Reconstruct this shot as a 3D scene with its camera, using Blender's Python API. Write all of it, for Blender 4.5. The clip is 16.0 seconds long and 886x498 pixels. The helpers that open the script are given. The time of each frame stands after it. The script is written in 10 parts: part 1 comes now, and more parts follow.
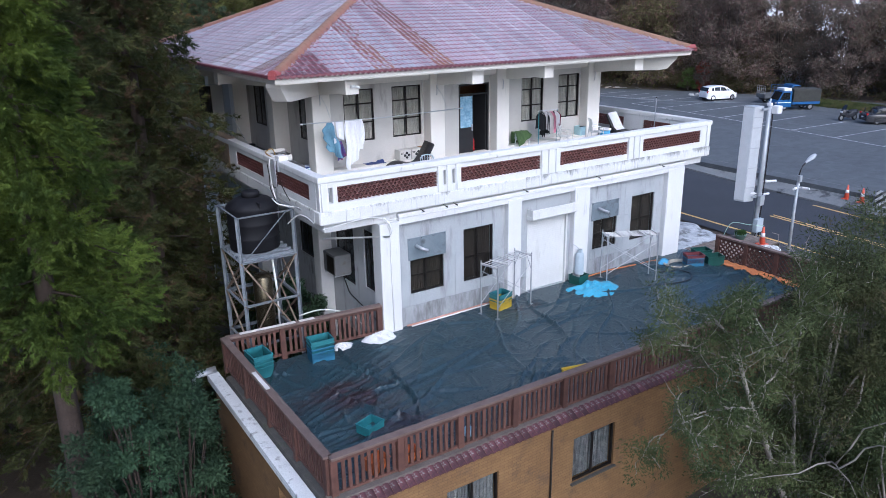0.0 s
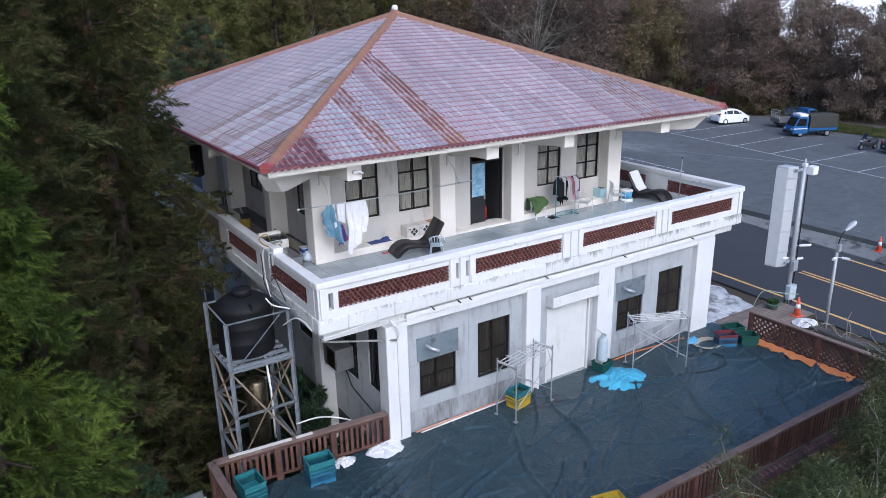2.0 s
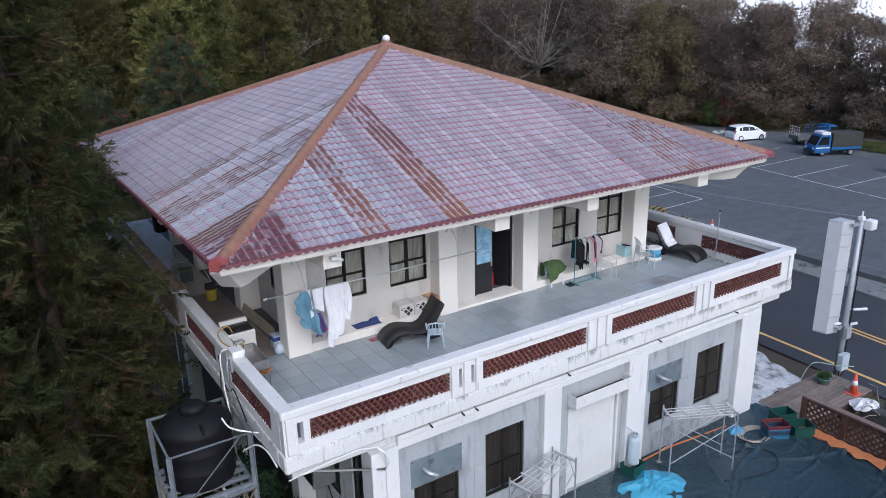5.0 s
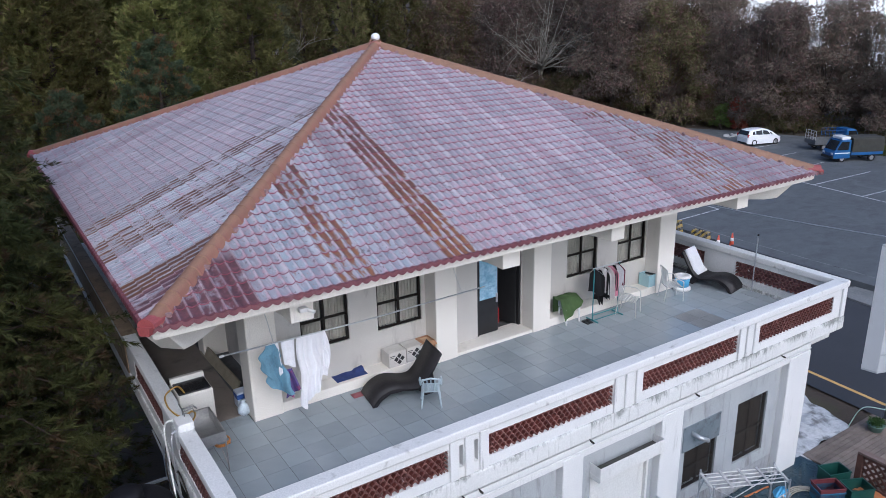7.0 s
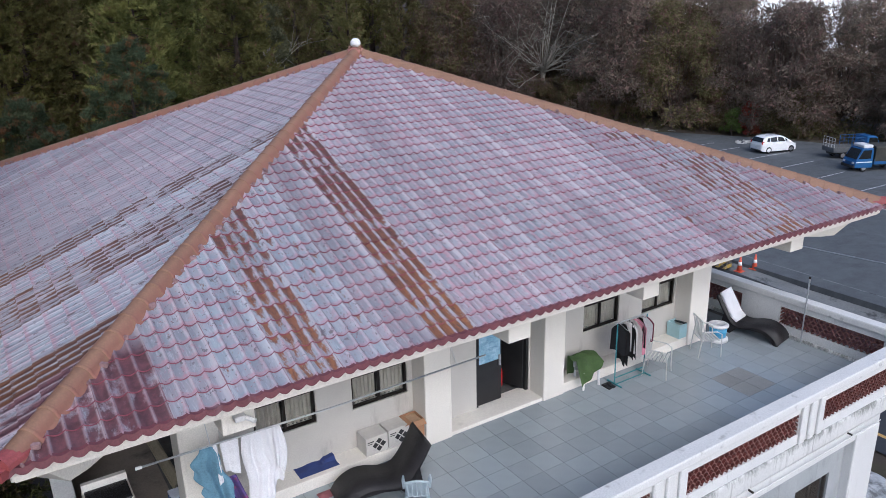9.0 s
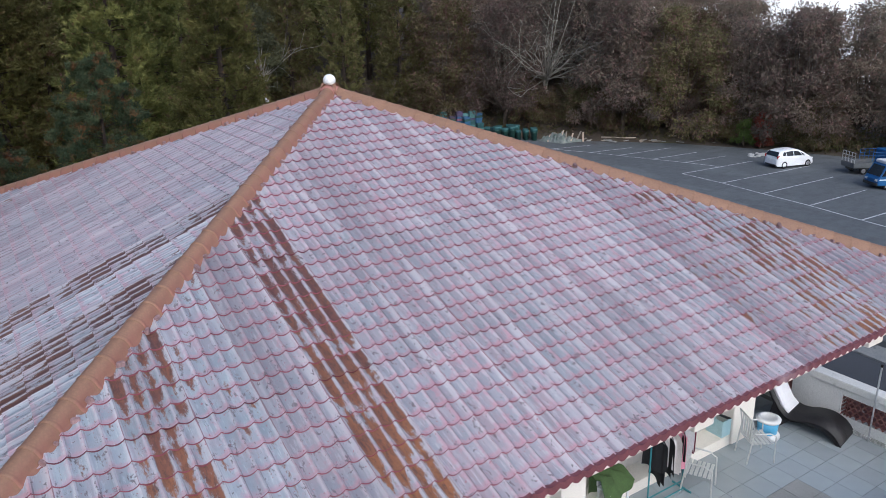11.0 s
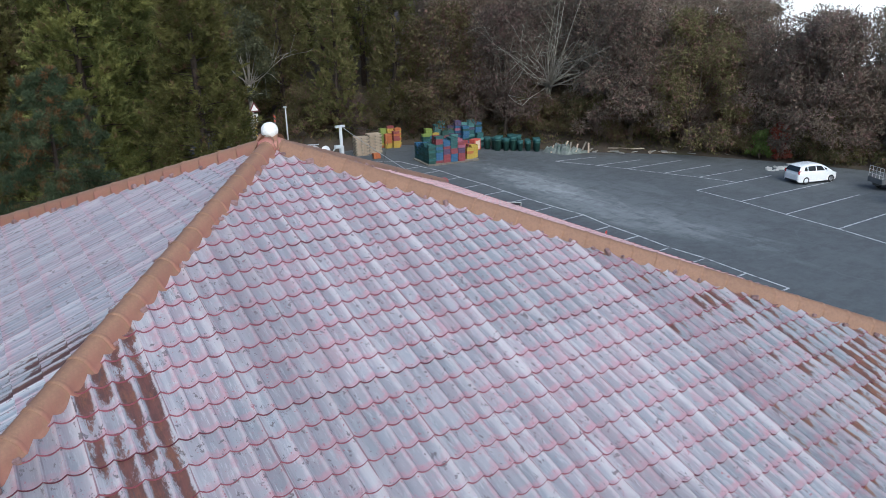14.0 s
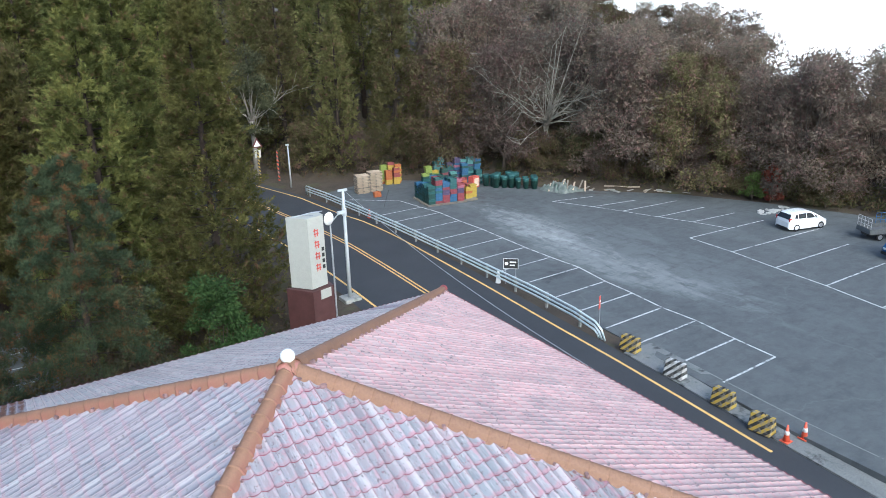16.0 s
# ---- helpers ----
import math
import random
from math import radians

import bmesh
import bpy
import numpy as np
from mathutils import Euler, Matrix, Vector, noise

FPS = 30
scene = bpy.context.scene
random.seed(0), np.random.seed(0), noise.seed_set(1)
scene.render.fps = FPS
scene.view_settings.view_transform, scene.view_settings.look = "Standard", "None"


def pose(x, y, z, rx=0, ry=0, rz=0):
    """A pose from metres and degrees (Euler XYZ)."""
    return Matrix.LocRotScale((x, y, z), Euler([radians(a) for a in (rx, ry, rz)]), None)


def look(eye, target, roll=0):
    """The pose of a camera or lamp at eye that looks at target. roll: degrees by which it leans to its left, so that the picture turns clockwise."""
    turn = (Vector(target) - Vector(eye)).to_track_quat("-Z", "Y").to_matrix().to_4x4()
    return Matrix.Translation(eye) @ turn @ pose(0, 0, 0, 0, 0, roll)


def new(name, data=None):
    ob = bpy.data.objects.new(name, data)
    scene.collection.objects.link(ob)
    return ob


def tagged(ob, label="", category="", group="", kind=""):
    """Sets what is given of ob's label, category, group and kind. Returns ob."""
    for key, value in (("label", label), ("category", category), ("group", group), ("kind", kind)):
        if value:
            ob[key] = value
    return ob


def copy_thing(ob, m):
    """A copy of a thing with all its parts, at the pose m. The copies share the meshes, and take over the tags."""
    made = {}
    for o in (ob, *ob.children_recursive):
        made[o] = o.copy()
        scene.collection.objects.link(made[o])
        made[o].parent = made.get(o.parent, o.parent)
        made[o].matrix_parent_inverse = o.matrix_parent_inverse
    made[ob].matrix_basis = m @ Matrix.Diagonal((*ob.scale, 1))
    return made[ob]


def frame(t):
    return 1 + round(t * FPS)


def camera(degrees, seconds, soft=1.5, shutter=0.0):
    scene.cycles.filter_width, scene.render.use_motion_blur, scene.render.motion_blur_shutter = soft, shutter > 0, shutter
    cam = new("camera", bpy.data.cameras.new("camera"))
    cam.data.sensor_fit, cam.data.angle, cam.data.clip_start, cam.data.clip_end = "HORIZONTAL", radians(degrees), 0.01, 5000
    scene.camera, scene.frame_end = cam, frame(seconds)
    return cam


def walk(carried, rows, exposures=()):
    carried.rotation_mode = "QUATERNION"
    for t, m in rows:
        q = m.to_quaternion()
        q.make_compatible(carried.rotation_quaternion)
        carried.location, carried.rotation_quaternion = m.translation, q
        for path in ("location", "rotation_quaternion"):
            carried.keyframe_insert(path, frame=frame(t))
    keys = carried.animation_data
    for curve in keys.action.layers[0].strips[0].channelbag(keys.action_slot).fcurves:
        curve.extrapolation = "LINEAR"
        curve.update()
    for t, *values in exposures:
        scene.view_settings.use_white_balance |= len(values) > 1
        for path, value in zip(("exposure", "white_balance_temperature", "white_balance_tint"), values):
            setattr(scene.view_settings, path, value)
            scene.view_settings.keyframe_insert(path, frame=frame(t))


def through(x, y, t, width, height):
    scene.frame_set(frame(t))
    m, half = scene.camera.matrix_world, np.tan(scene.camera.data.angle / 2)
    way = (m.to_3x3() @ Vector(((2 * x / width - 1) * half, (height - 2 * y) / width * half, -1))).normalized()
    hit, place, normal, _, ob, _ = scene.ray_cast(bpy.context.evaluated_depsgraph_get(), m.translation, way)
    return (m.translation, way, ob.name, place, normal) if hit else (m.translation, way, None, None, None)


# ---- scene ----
cam = camera(62.5, 16.0, 0.8)
METRES, EYE, TILT, LEAN, TURN = 25.0, 9.0, 0.0, 0.0, -32.9
ROWS = [
    (0.0, 0.0, 0.0, 0.0, -0.3, -18.44, 0.9),
    (0.5, -0.0037, 0.0284, 0.0163, -0.29, -18.43, 0.93),
    (1.0, -0.0066, 0.0566, 0.0354, -0.29, -18.41, 0.98),
    (1.5, -0.0088, 0.0844, 0.0537, -0.28, -18.39, 1.01),
    (2.0, -0.0102, 0.1113, 0.0719, -0.27, -18.36, 1.06),
    (2.5, -0.0105, 0.1385, 0.0897, -0.26, -18.34, 1.11),
    (3.0, -0.0103, 0.1653, 0.1043, -0.28, -18.33, 1.15),
    (3.5, -0.0095, 0.1921, 0.1076, -0.3, -18.29, 1.19),
    (4.0, -0.0088, 0.2188, 0.1077, -0.31, -18.27, 1.24),
    (6.5, -0.0066, 0.3633, 0.1015, -0.34, -18.28, 1.27),
    (7.0, -0.0053, 0.3945, 0.1002, -0.35, -18.28, 1.27),
    (7.5, -0.0037, 0.4264, 0.0992, -0.34, -18.29, 1.27),
    (8.0, -0.002, 0.4592, 0.0976, -0.35, -18.27, 1.27),
    (10.5, 0.0078, 0.6242, 0.1152, -0.39, -18.29, 1.31),
    (11.0, 0.0089, 0.657, 0.1218, -0.39, -18.3, 1.32),
    (11.5, 0.0103, 0.6881, 0.1238, -0.38, -18.28, 1.31),
    (12.0, 0.0121, 0.7048, 0.1224, -0.36, -18.27, 1.31),
    (12.5, 0.0139, 0.7282, 0.1212, -0.36, -18.3, 1.34),
    (13.0, 0.0158, 0.7724, 0.1206, -0.38, -18.29, 1.37),
    (13.5, 0.0179, 0.8073, 0.122, -0.38, -18.3, 1.35),
    (14.0, 0.0203, 0.8182, 0.134, -0.38, -18.33, 1.34),
    (14.5, 0.023, 0.8207, 0.1615, -0.39, -18.34, 1.36),
    (15.0, 0.0242, 0.8183, 0.1981, -0.39, -18.35, 1.37),
    (15.5, 0.0243, 0.8143, 0.237, -0.4, -18.37, 1.38),
    (16.0, 0.0242, 0.8123, 0.2758, -0.42, -18.39, 1.37),
]
walk(cam, [(t, pose(0, 0, EYE, TILT, LEAN, TURN) @ pose(METRES * x, METRES * y, METRES * z, 90 + pitch, roll, yaw)) for t, x, y, z, yaw, pitch, roll in ROWS],
     exposures=[(0.0, 0.5, 4930, 12), (3.5, 0.3, 5130, 11), (7.0, 0.16, 5120, 11), (8.0, 0.14, 5180, 11), (11.0, 0.28, 5330, 8), (12.0, 0.3, 5300, 6), (14.0, 0.4, 5270, 2), (16.0, 0.98, 5220, 0)])

# ---- world and light ----
world = bpy.data.worlds.new("world")
scene.world = world
world.use_nodes = True
wn = world.node_tree
sky = wn.nodes.new("ShaderNodeTexSky")
sky.sky_type, sky.sun_disc = "NISHITA", False
SUN_EL, SUN_AZ = 38.0, 192.0          # degrees above the horizon; from +y towards +x
sky.sun_elevation, sky.sun_rotation = radians(SUN_EL), radians(SUN_AZ)
sky.air_density, sky.dust_density, sky.ozone_density = 1.0, 6.0, 1.0
wn.links.new(sky.outputs[0], wn.nodes["Background"].inputs[0])
wn.nodes["Background"].inputs[1].default_value = 0.15
sun = new("sun", bpy.data.lights.new("sun", "SUN"))
sun.data.energy, sun.data.angle, sun.data.color = 0.4, radians(90), (1.0, 0.96, 0.92)
sun_dir = Vector((math.sin(radians(SUN_AZ)) * math.cos(radians(SUN_EL)), math.cos(radians(SUN_AZ)) * math.cos(radians(SUN_EL)), math.sin(radians(SUN_EL))))
sun.matrix_world = look(sun_dir * 200, (0, 0, 0))

# ---- materials ----
def nodes_of(name):
    m = bpy.data.materials.new(name)
    m.use_nodes = True
    nt = m.node_tree
    return m, nt, nt.nodes["Principled BSDF"]


def ramp(nt, fac, a, b, lo=0.35, hi=0.65):
    r = nt.nodes.new("ShaderNodeValToRGB")
    r.color_ramp.elements[0].position, r.color_ramp.elements[1].position = lo, hi
    r.color_ramp.elements[0].color, r.color_ramp.elements[1].color = (*a, 1), (*b, 1)
    nt.links.new(fac, r.inputs[0])
    return r.outputs[0]


def noise_tex(nt, scale, detail=4.0, stretch=None, rough=0.6, distort=0.0):
    tc = nt.nodes.new("ShaderNodeTexCoord")
    n = nt.nodes.new("ShaderNodeTexNoise")
    n.inputs["Scale"].default_value, n.inputs["Detail"].default_value = scale, detail
    n.inputs["Roughness"].default_value, n.inputs["Distortion"].default_value = rough, distort
    if stretch:
        mp = nt.nodes.new("ShaderNodeMapping")
        mp.inputs["Scale"].default_value = stretch
        nt.links.new(tc.outputs["Object"], mp.inputs[0])
        nt.links.new(mp.outputs[0], n.inputs["Vector"])
    else:
        nt.links.new(tc.outputs["Object"], n.inputs["Vector"])
    return n.outputs[0]


def mix(nt, fac, a, b, mode="MIX"):
    x = nt.nodes.new("ShaderNodeMix")
    x.data_type, x.blend_type = "RGBA", mode
    for sock, v in ((x.inputs[0], fac), (x.inputs[6], a), (x.inputs[7], b)):
        if isinstance(v, (int, float)):
            sock.default_value = v
        elif isinstance(v, tuple):
            sock.default_value = (*v, 1)
        else:
            nt.links.new(v, sock)
    return x.outputs[2]


def grey(nt, fac, lo, hi, a=0.0, b=1.0):
    r = nt.nodes.new("ShaderNodeMapRange")
    r.inputs[1].default_value, r.inputs[2].default_value, r.inputs[3].default_value, r.inputs[4].default_value = lo, hi, a, b
    nt.links.new(fac, r.inputs[0])
    return r.outputs[0]


def surf(name, c1, c2, scale=1.5, rough=0.7, bump=0.15, fine=30.0, metal=0.0, stain=None, stain_scale=1.0, stain_stretch=None,
         stain_lo=0.55, stain_hi=0.7, vary=0.0, island=0.0, spec=0.5, bump_dist=0.01, grain=0.35):
    """A surface of two tones with a coarse and a fine grain, stains of a second colour and a fine relief."""
    m, nt, p = nodes_of(name)
    col = ramp(nt, noise_tex(nt, scale, 5), c1, c2)
    fine_n = noise_tex(nt, fine, 3)
    col = mix(nt, grain, col, ramp(nt, fine_n, tuple(0.72 * v for v in c1), tuple(min(1, 1.22 * v) for v in c2), 0.3, 0.7))
    if stain:
        f = grey(nt, noise_tex(nt, stain_scale, 8, stain_stretch, 0.65), stain_lo, stain_hi)
        col = mix(nt, f, col, stain)
    if vary or island:
        h = nt.nodes.new("ShaderNodeHueSaturation")
        src = nt.nodes.new("ShaderNodeObjectInfo").outputs["Random"] if vary else nt.nodes.new("ShaderNodeNewGeometry").outputs["Random Per Island"]
        a = vary or island
        nt.links.new(grey(nt, src, 0, 1, 1 - a, 1 + a), h.inputs["Value"])
        nt.links.new(col, h.inputs["Color"])
        col = h.outputs[0]
    nt.links.new(col, p.inputs["Base Color"])
    nt.links.new(grey(nt, fine_n, 0.2, 0.8, max(0.05, rough - 0.12), min(1, rough + 0.12)), p.inputs["Roughness"])
    p.inputs["Metallic"].default_value = metal
    p.inputs["Specular IOR Level"].default_value = spec
    if bump:
        b = nt.nodes.new("ShaderNodeBump")
        b.inputs["Strength"].default_value, b.inputs["Distance"].default_value = bump, bump_dist
        nt.links.new(fine_n, b.inputs["Height"])
        nt.links.new(b.outputs[0], p.inputs["Normal"])
    return m


def leaf_mat(name, a, b, dead=None, dead_amount=0.0, scale=0.8, through=0.25):
    m, nt, p = nodes_of(name)
    isl = nt.nodes.new("ShaderNodeNewGeometry").outputs["Random Per Island"]
    col = ramp(nt, noise_tex(nt, scale, 3), a, b, 0.38, 0.62)
    col = mix(nt, grey(nt, isl, 0, 1, 0.0, 0.3), col, tuple(0.5 * v for v in a))
    if dead:
        col = mix(nt, grey(nt, noise_tex(nt, 1.7, 4), 0.62 - dead_amount, 0.72 - dead_amount), col, dead)
    h = nt.nodes.new("ShaderNodeHueSaturation")
    rnd = nt.nodes.new("ShaderNodeObjectInfo").outputs["Random"]
    nt.links.new(grey(nt, rnd, 0, 1, 0.72, 1.3), h.inputs["Value"])
    nt.links.new(grey(nt, rnd, 0, 1, 0.485, 0.515), h.inputs["Hue"])
    nt.links.new(col, h.inputs["Color"])
    nt.links.new(h.outputs[0], p.inputs["Base Color"])
    p.inputs["Roughness"].default_value = 0.75
    p.inputs["Specular IOR Level"].default_value = 0.2
    tr = nt.nodes.new("ShaderNodeBsdfTranslucent")
    nt.links.new(h.outputs[0], tr.inputs[0])
    mx = nt.nodes.new("ShaderNodeMixShader")
    mx.inputs[0].default_value = through
    out = nt.nodes["Material Output"]
    nt.links.new(p.outputs[0], mx.inputs[1])
    nt.links.new(tr.outputs[0], mx.inputs[2])
    nt.links.new(mx.outputs[0], out.inputs[0])
    return m


WAVE, COURSE = 0.1692, 0.2578             # rib spacing and course height of the roof sheets
SHEET = 4 * WAVE
X_START = 11.85 - SHEET * 8 - 15.05       # seam grid, relative to the middle of a slope


def math_node(nt, op, a, b=0.0):
    x = nt.nodes.new("ShaderNodeMath")
    x.operation = op
    for sock, v in ((x.inputs[0], a), (x.inputs[1], b)):
        if isinstance(v, (int, float)):
            sock.default_value = v
        else:
            nt.links.new(v, sock)
    return x.outputs[0]


def tile_mat(name, rust, tint=(1.0, 1.0, 1.0), maroon=0.0, streaks=1.0, brown=1.0, pinkish=1.0, ribs=0.75):
    """Faded paint of the pressed roof sheets: grey-blue pans between paler ribs, rib shading painted in, rose paint
    left near the lips, chips, rust in the pans where rust is set.
    """
    m, nt, p = nodes_of(name)
    rnd = nt.nodes.new("ShaderNodeObjectInfo").outputs["Random"]
    sep = nt.nodes.new("ShaderNodeSeparateXYZ")
    nt.links.new(nt.nodes.new("ShaderNodeTexCoord").outputs["Object"], sep.inputs[0])
    along = math_node(nt, "SUBTRACT", sep.outputs[0], X_START)
    waves = math_node(nt, "DIVIDE", along, WAVE)
    pan = math_node(nt, "PINGPONG", waves, 0.5)
    seam = math_node(nt, "PINGPONG", math_node(nt, "DIVIDE", along, SHEET), 0.5)
    rise = math_node(nt, "DIVIDE", math_node(nt, "ADD", sep.outputs[1], 8.25), COURSE)
    tile_up = math_node(nt, "FRACT", rise)
    cell = nt.nodes.new("ShaderNodeCombineXYZ")
    nt.links.new(math_node(nt, "FLOOR", waves), cell.inputs[0])
    nt.links.new(math_node(nt, "FLOOR", rise), cell.inputs[1])
    white = nt.nodes.new("ShaderNodeTexWhiteNoise")
    white.noise_dimensions = "2D"
    nt.links.new(cell.outputs[0], white.inputs["Vector"])
    each = white.outputs["Value"]
    tone = lambda c: tuple(a * b for a, b in zip(c, tint))
    base = ramp(nt, noise_tex(nt, 0.8, 5), tone((0.215, 0.243, 0.275)), tone((0.29, 0.265, 0.293)), 0.4, 0.62)
    rose = ramp(nt, noise_tex(nt, 2.6, 6), tone((0.235, 0.235, 0.265)), tone((0.33, 0.24, 0.265)), 0.42, 0.62)
    col = mix(nt, grey(nt, rnd, 0.0, 1.0, 0.1, 0.75 * pinkish), base, rose)
    col = mix(nt, grey(nt, each, 0.45, 1.0, 0, 0.42), col, tone((0.345, 0.355, 0.385)))
    col = mix(nt, grey(nt, each, 0.0, 0.3, 0.34, 0), col, tone((0.155, 0.165, 0.19)))
    # chalky wear down the middle of the tiles, in short strokes
    streak = noise_tex(nt, 5.0, 6, (6.0, 0.8, 0.8), 0.75)
    col = mix(nt, grey(nt, streak, 0.52, 0.66, 0, 0.75 * streaks), col, tone((0.44, 0.44, 0.465)))
    # ribs worn pale, the darker pans also holding shade between them; rose paint beside
    crest = math_node(nt, "ADD", pan, math_node(nt, "MULTIPLY", math_node(nt, "SUBTRACT", noise_tex(nt, 7.0, 5, (1.0, 0.5, 0.5), 0.7), 0.5), 0.30))
    col = mix(nt, grey(nt, crest, 0.08, 0.20, ribs, 0.0), col, tone((0.46, 0.41, 0.44)))
    pink = math_node(nt, "SUBTRACT", noise_tex(nt, 8.0, 6, (1.0, 0.55, 0.55), 0.75), math_node(nt, "MULTIPLY", pan, 0.36))
    col = mix(nt, grey(nt, pink, 0.45, 0.56, 0, 0.65 * streaks * pinkish), col, tone((0.38, 0.215, 0.255)))
    low = math_node(nt, "ADD", tile_up, math_node(nt, "MULTIPLY", math_node(nt, "SUBTRACT", noise_tex(nt, 11.0, 5), 0.5), 0.7))
    col = mix(nt, grey(nt, low, 0.04, 0.26, 0.75 * pinkish, 0.0), col, tone((0.39, 0.205, 0.24)))
    # thin dark line on one flank of each rib, its shading painted in
    flank = math_node(nt, "ABSOLUTE", math_node(nt, "SUBTRACT", math_node(nt, "FRACT", waves), 0.13))
    flank = math_node(nt, "MULTIPLY", grey(nt, flank, 0.02, 0.055, 1.0, 0.0), grey(nt, noise_tex(nt, 3.0, 6, (1.0, 0.5, 0.5), 0.7), 0.38, 0.6))
    col = mix(nt, math_node(nt, "MULTIPLY", flank, 0.85), col, (0.11, 0.095, 0.11))
    # bleached strip and dark gap along the sheet seams
    edge = math_node(nt, "SUBTRACT", noise_tex(nt, 3.0, 4, (2.0, 0.25, 0.25), 0.6), math_node(nt, "MULTIPLY", seam, 2.2))
    col = mix(nt, grey(nt, edge, 0.24, 0.44, 0, 0.6 * streaks), col, tone((0.48, 0.46, 0.48)))
    joint = math_node(nt, "SUBTRACT", noise_tex(nt, 4.0, 4, (1.0, 0.4, 0.4), 0.6), math_node(nt, "MULTIPLY", seam, 16.0))
    col = mix(nt, grey(nt, joint, 0.38, 0.44, 0, 0.8), col, (0.20, 0.09, 0.11))
    # wide dusky and pale runs down the slope
    band = noise_tex(nt, 1.0, 4, (1.5, 0.10, 0.10), 0.6)
    col = mix(nt, grey(nt, band, 0.50, 0.68, 0, 0.6 * streaks), col, (0.15, 0.135, 0.155))
    pale = noise_tex(nt, 1.3, 5, (2.0, 0.16, 0.16), 0.6)
    col = mix(nt, grey(nt, pale, 0.54, 0.70, 0, 0.55 * streaks), col, tone((0.40, 0.39, 0.42)))
    # chips and spots
    chips = noise_tex(nt, 15.0, 4, (1.0, 0.6, 1.0), 0.7)
    col = mix(nt, grey(nt, chips, 0.60, 0.64, 0, 0.9), col, (0.12, 0.10, 0.11))
    spots = noise_tex(nt, 24.0, 3, (1.0, 0.8, 1.0), 0.6)
    col = mix(nt, grey(nt, spots, 0.66, 0.70, 0, 0.8 * pinkish), col, (0.26, 0.09, 0.11))
    if maroon:
        f = math_node(nt, "ADD", math_node(nt, "MULTIPLY", noise_tex(nt, 2.0, 8, (1.4, 0.8, 0.8), 0.7), 0.85), math_node(nt, "MULTIPLY", each, 0.15))
        f = math_node(nt, "MULTIPLY", grey(nt, f, 0.60 - maroon, 0.68 - maroon, 0, 0.95), grey(nt, sep.outputs[1], -7.2, -6.8, 1, 0))
        f = math_node(nt, "MULTIPLY", f, grey(nt, pan, 0.05, 0.16, 0.45, 1.0))
        col = mix(nt, f, col, ramp(nt, noise_tex(nt, 9.0, 4), (0.055, 0.02, 0.024), (0.13, 0.045, 0.05)))
    if rust:
        rag = noise_tex(nt, 7.0, 9, (1.7, 0.55, 0.55), 0.82)
        r1 = math_node(nt, "ADD", math_node(nt, "MULTIPLY", noise_tex(nt, 1.5, 3, (1.3, 0.8, 0.8), 0.5), 0.36), math_node(nt, "MULTIPLY", each, 0.09))
        r1 = math_node(nt, "ADD", r1, math_node(nt, "MULTIPLY", rag, 0.5))
        r1 = math_node(nt, "ADD", r1, math_node(nt, "MULTIPLY", math_node(nt, "SUBTRACT", tile_up, 0.45), 0.06))
        r1 = math_node(nt, "ADD", r1, math_node(nt, "MULTIPLY", math_node(nt, "SUBTRACT", pan, 0.3), 0.22))
        cool = grey(nt, r1, 0.40 - rust, 0.50 - rust, 0, 0.6)
        col = mix(nt, math_node(nt, "MULTIPLY", cool, grey(nt, streak, 0.35, 0.6, 1.0, 0.35)), col, ramp(nt, noise_tex(nt, 5.0, 6), (0.20, 0.25, 0.275), (0.36, 0.41, 0.435)))
        f = math_node(nt, "MULTIPLY", grey(nt, r1, 0.485 - rust, 0.525 - rust), grey(nt, crest, 0.09, 0.17))
        age = math_node(nt, "ADD", grey(nt, sep.outputs[1], -8.2, -1.0), math_node(nt, "MULTIPLY", math_node(nt, "ADD", noise_tex(nt, 2.5, 5), math_node(nt, "MULTIPLY", each, 0.5)), 0.4))
        rc = ramp(nt, age, tuple(brown * v for v in (0.245, 0.102, 0.041)), tuple(brown * v for v in (0.125, 0.053, 0.043)), 0.3, 0.8)
        rc = mix(nt, grey(nt, rag, 0.5, 0.62, 0, 0.7), rc, tuple(brown * v for v in (0.19, 0.088, 0.046)))
        rc = mix(nt, grey(nt, noise_tex(nt, 16.0, 6, (1.6, 0.5, 0.5), 0.75), 0.45, 0.66, 0, 0.85), rc, (0.062, 0.034, 0.032))
        col = mix(nt, f, col, rc)
        r2 = noise_tex(nt, 6.0, 6, (2.0, 0.6, 0.6), 0.7)
        col = mix(nt, grey(nt, r2, 0.62, 0.66, 0, 0.8), col, (0.075, 0.055, 0.055))
    h = nt.nodes.new("ShaderNodeHueSaturation")
    nt.links.new(grey(nt, rnd, 0, 1, 0.92, 1.08), h.inputs["Value"])
    nt.links.new(col, h.inputs["Color"])
    nt.links.new(h.outputs[0], p.inputs["Base Color"])
    nt.links.new(grey(nt, streak, 0.3, 0.7, 0.36, 0.58), p.inputs["Roughness"])
    b = nt.nodes.new("ShaderNodeBump")
    b.inputs["Strength"].default_value, b.inputs["Distance"].default_value = 0.2, 0.01
    nt.links.new(chips, b.inputs["Height"])
    nt.links.new(b.outputs[0], p.inputs["Normal"])
    return m


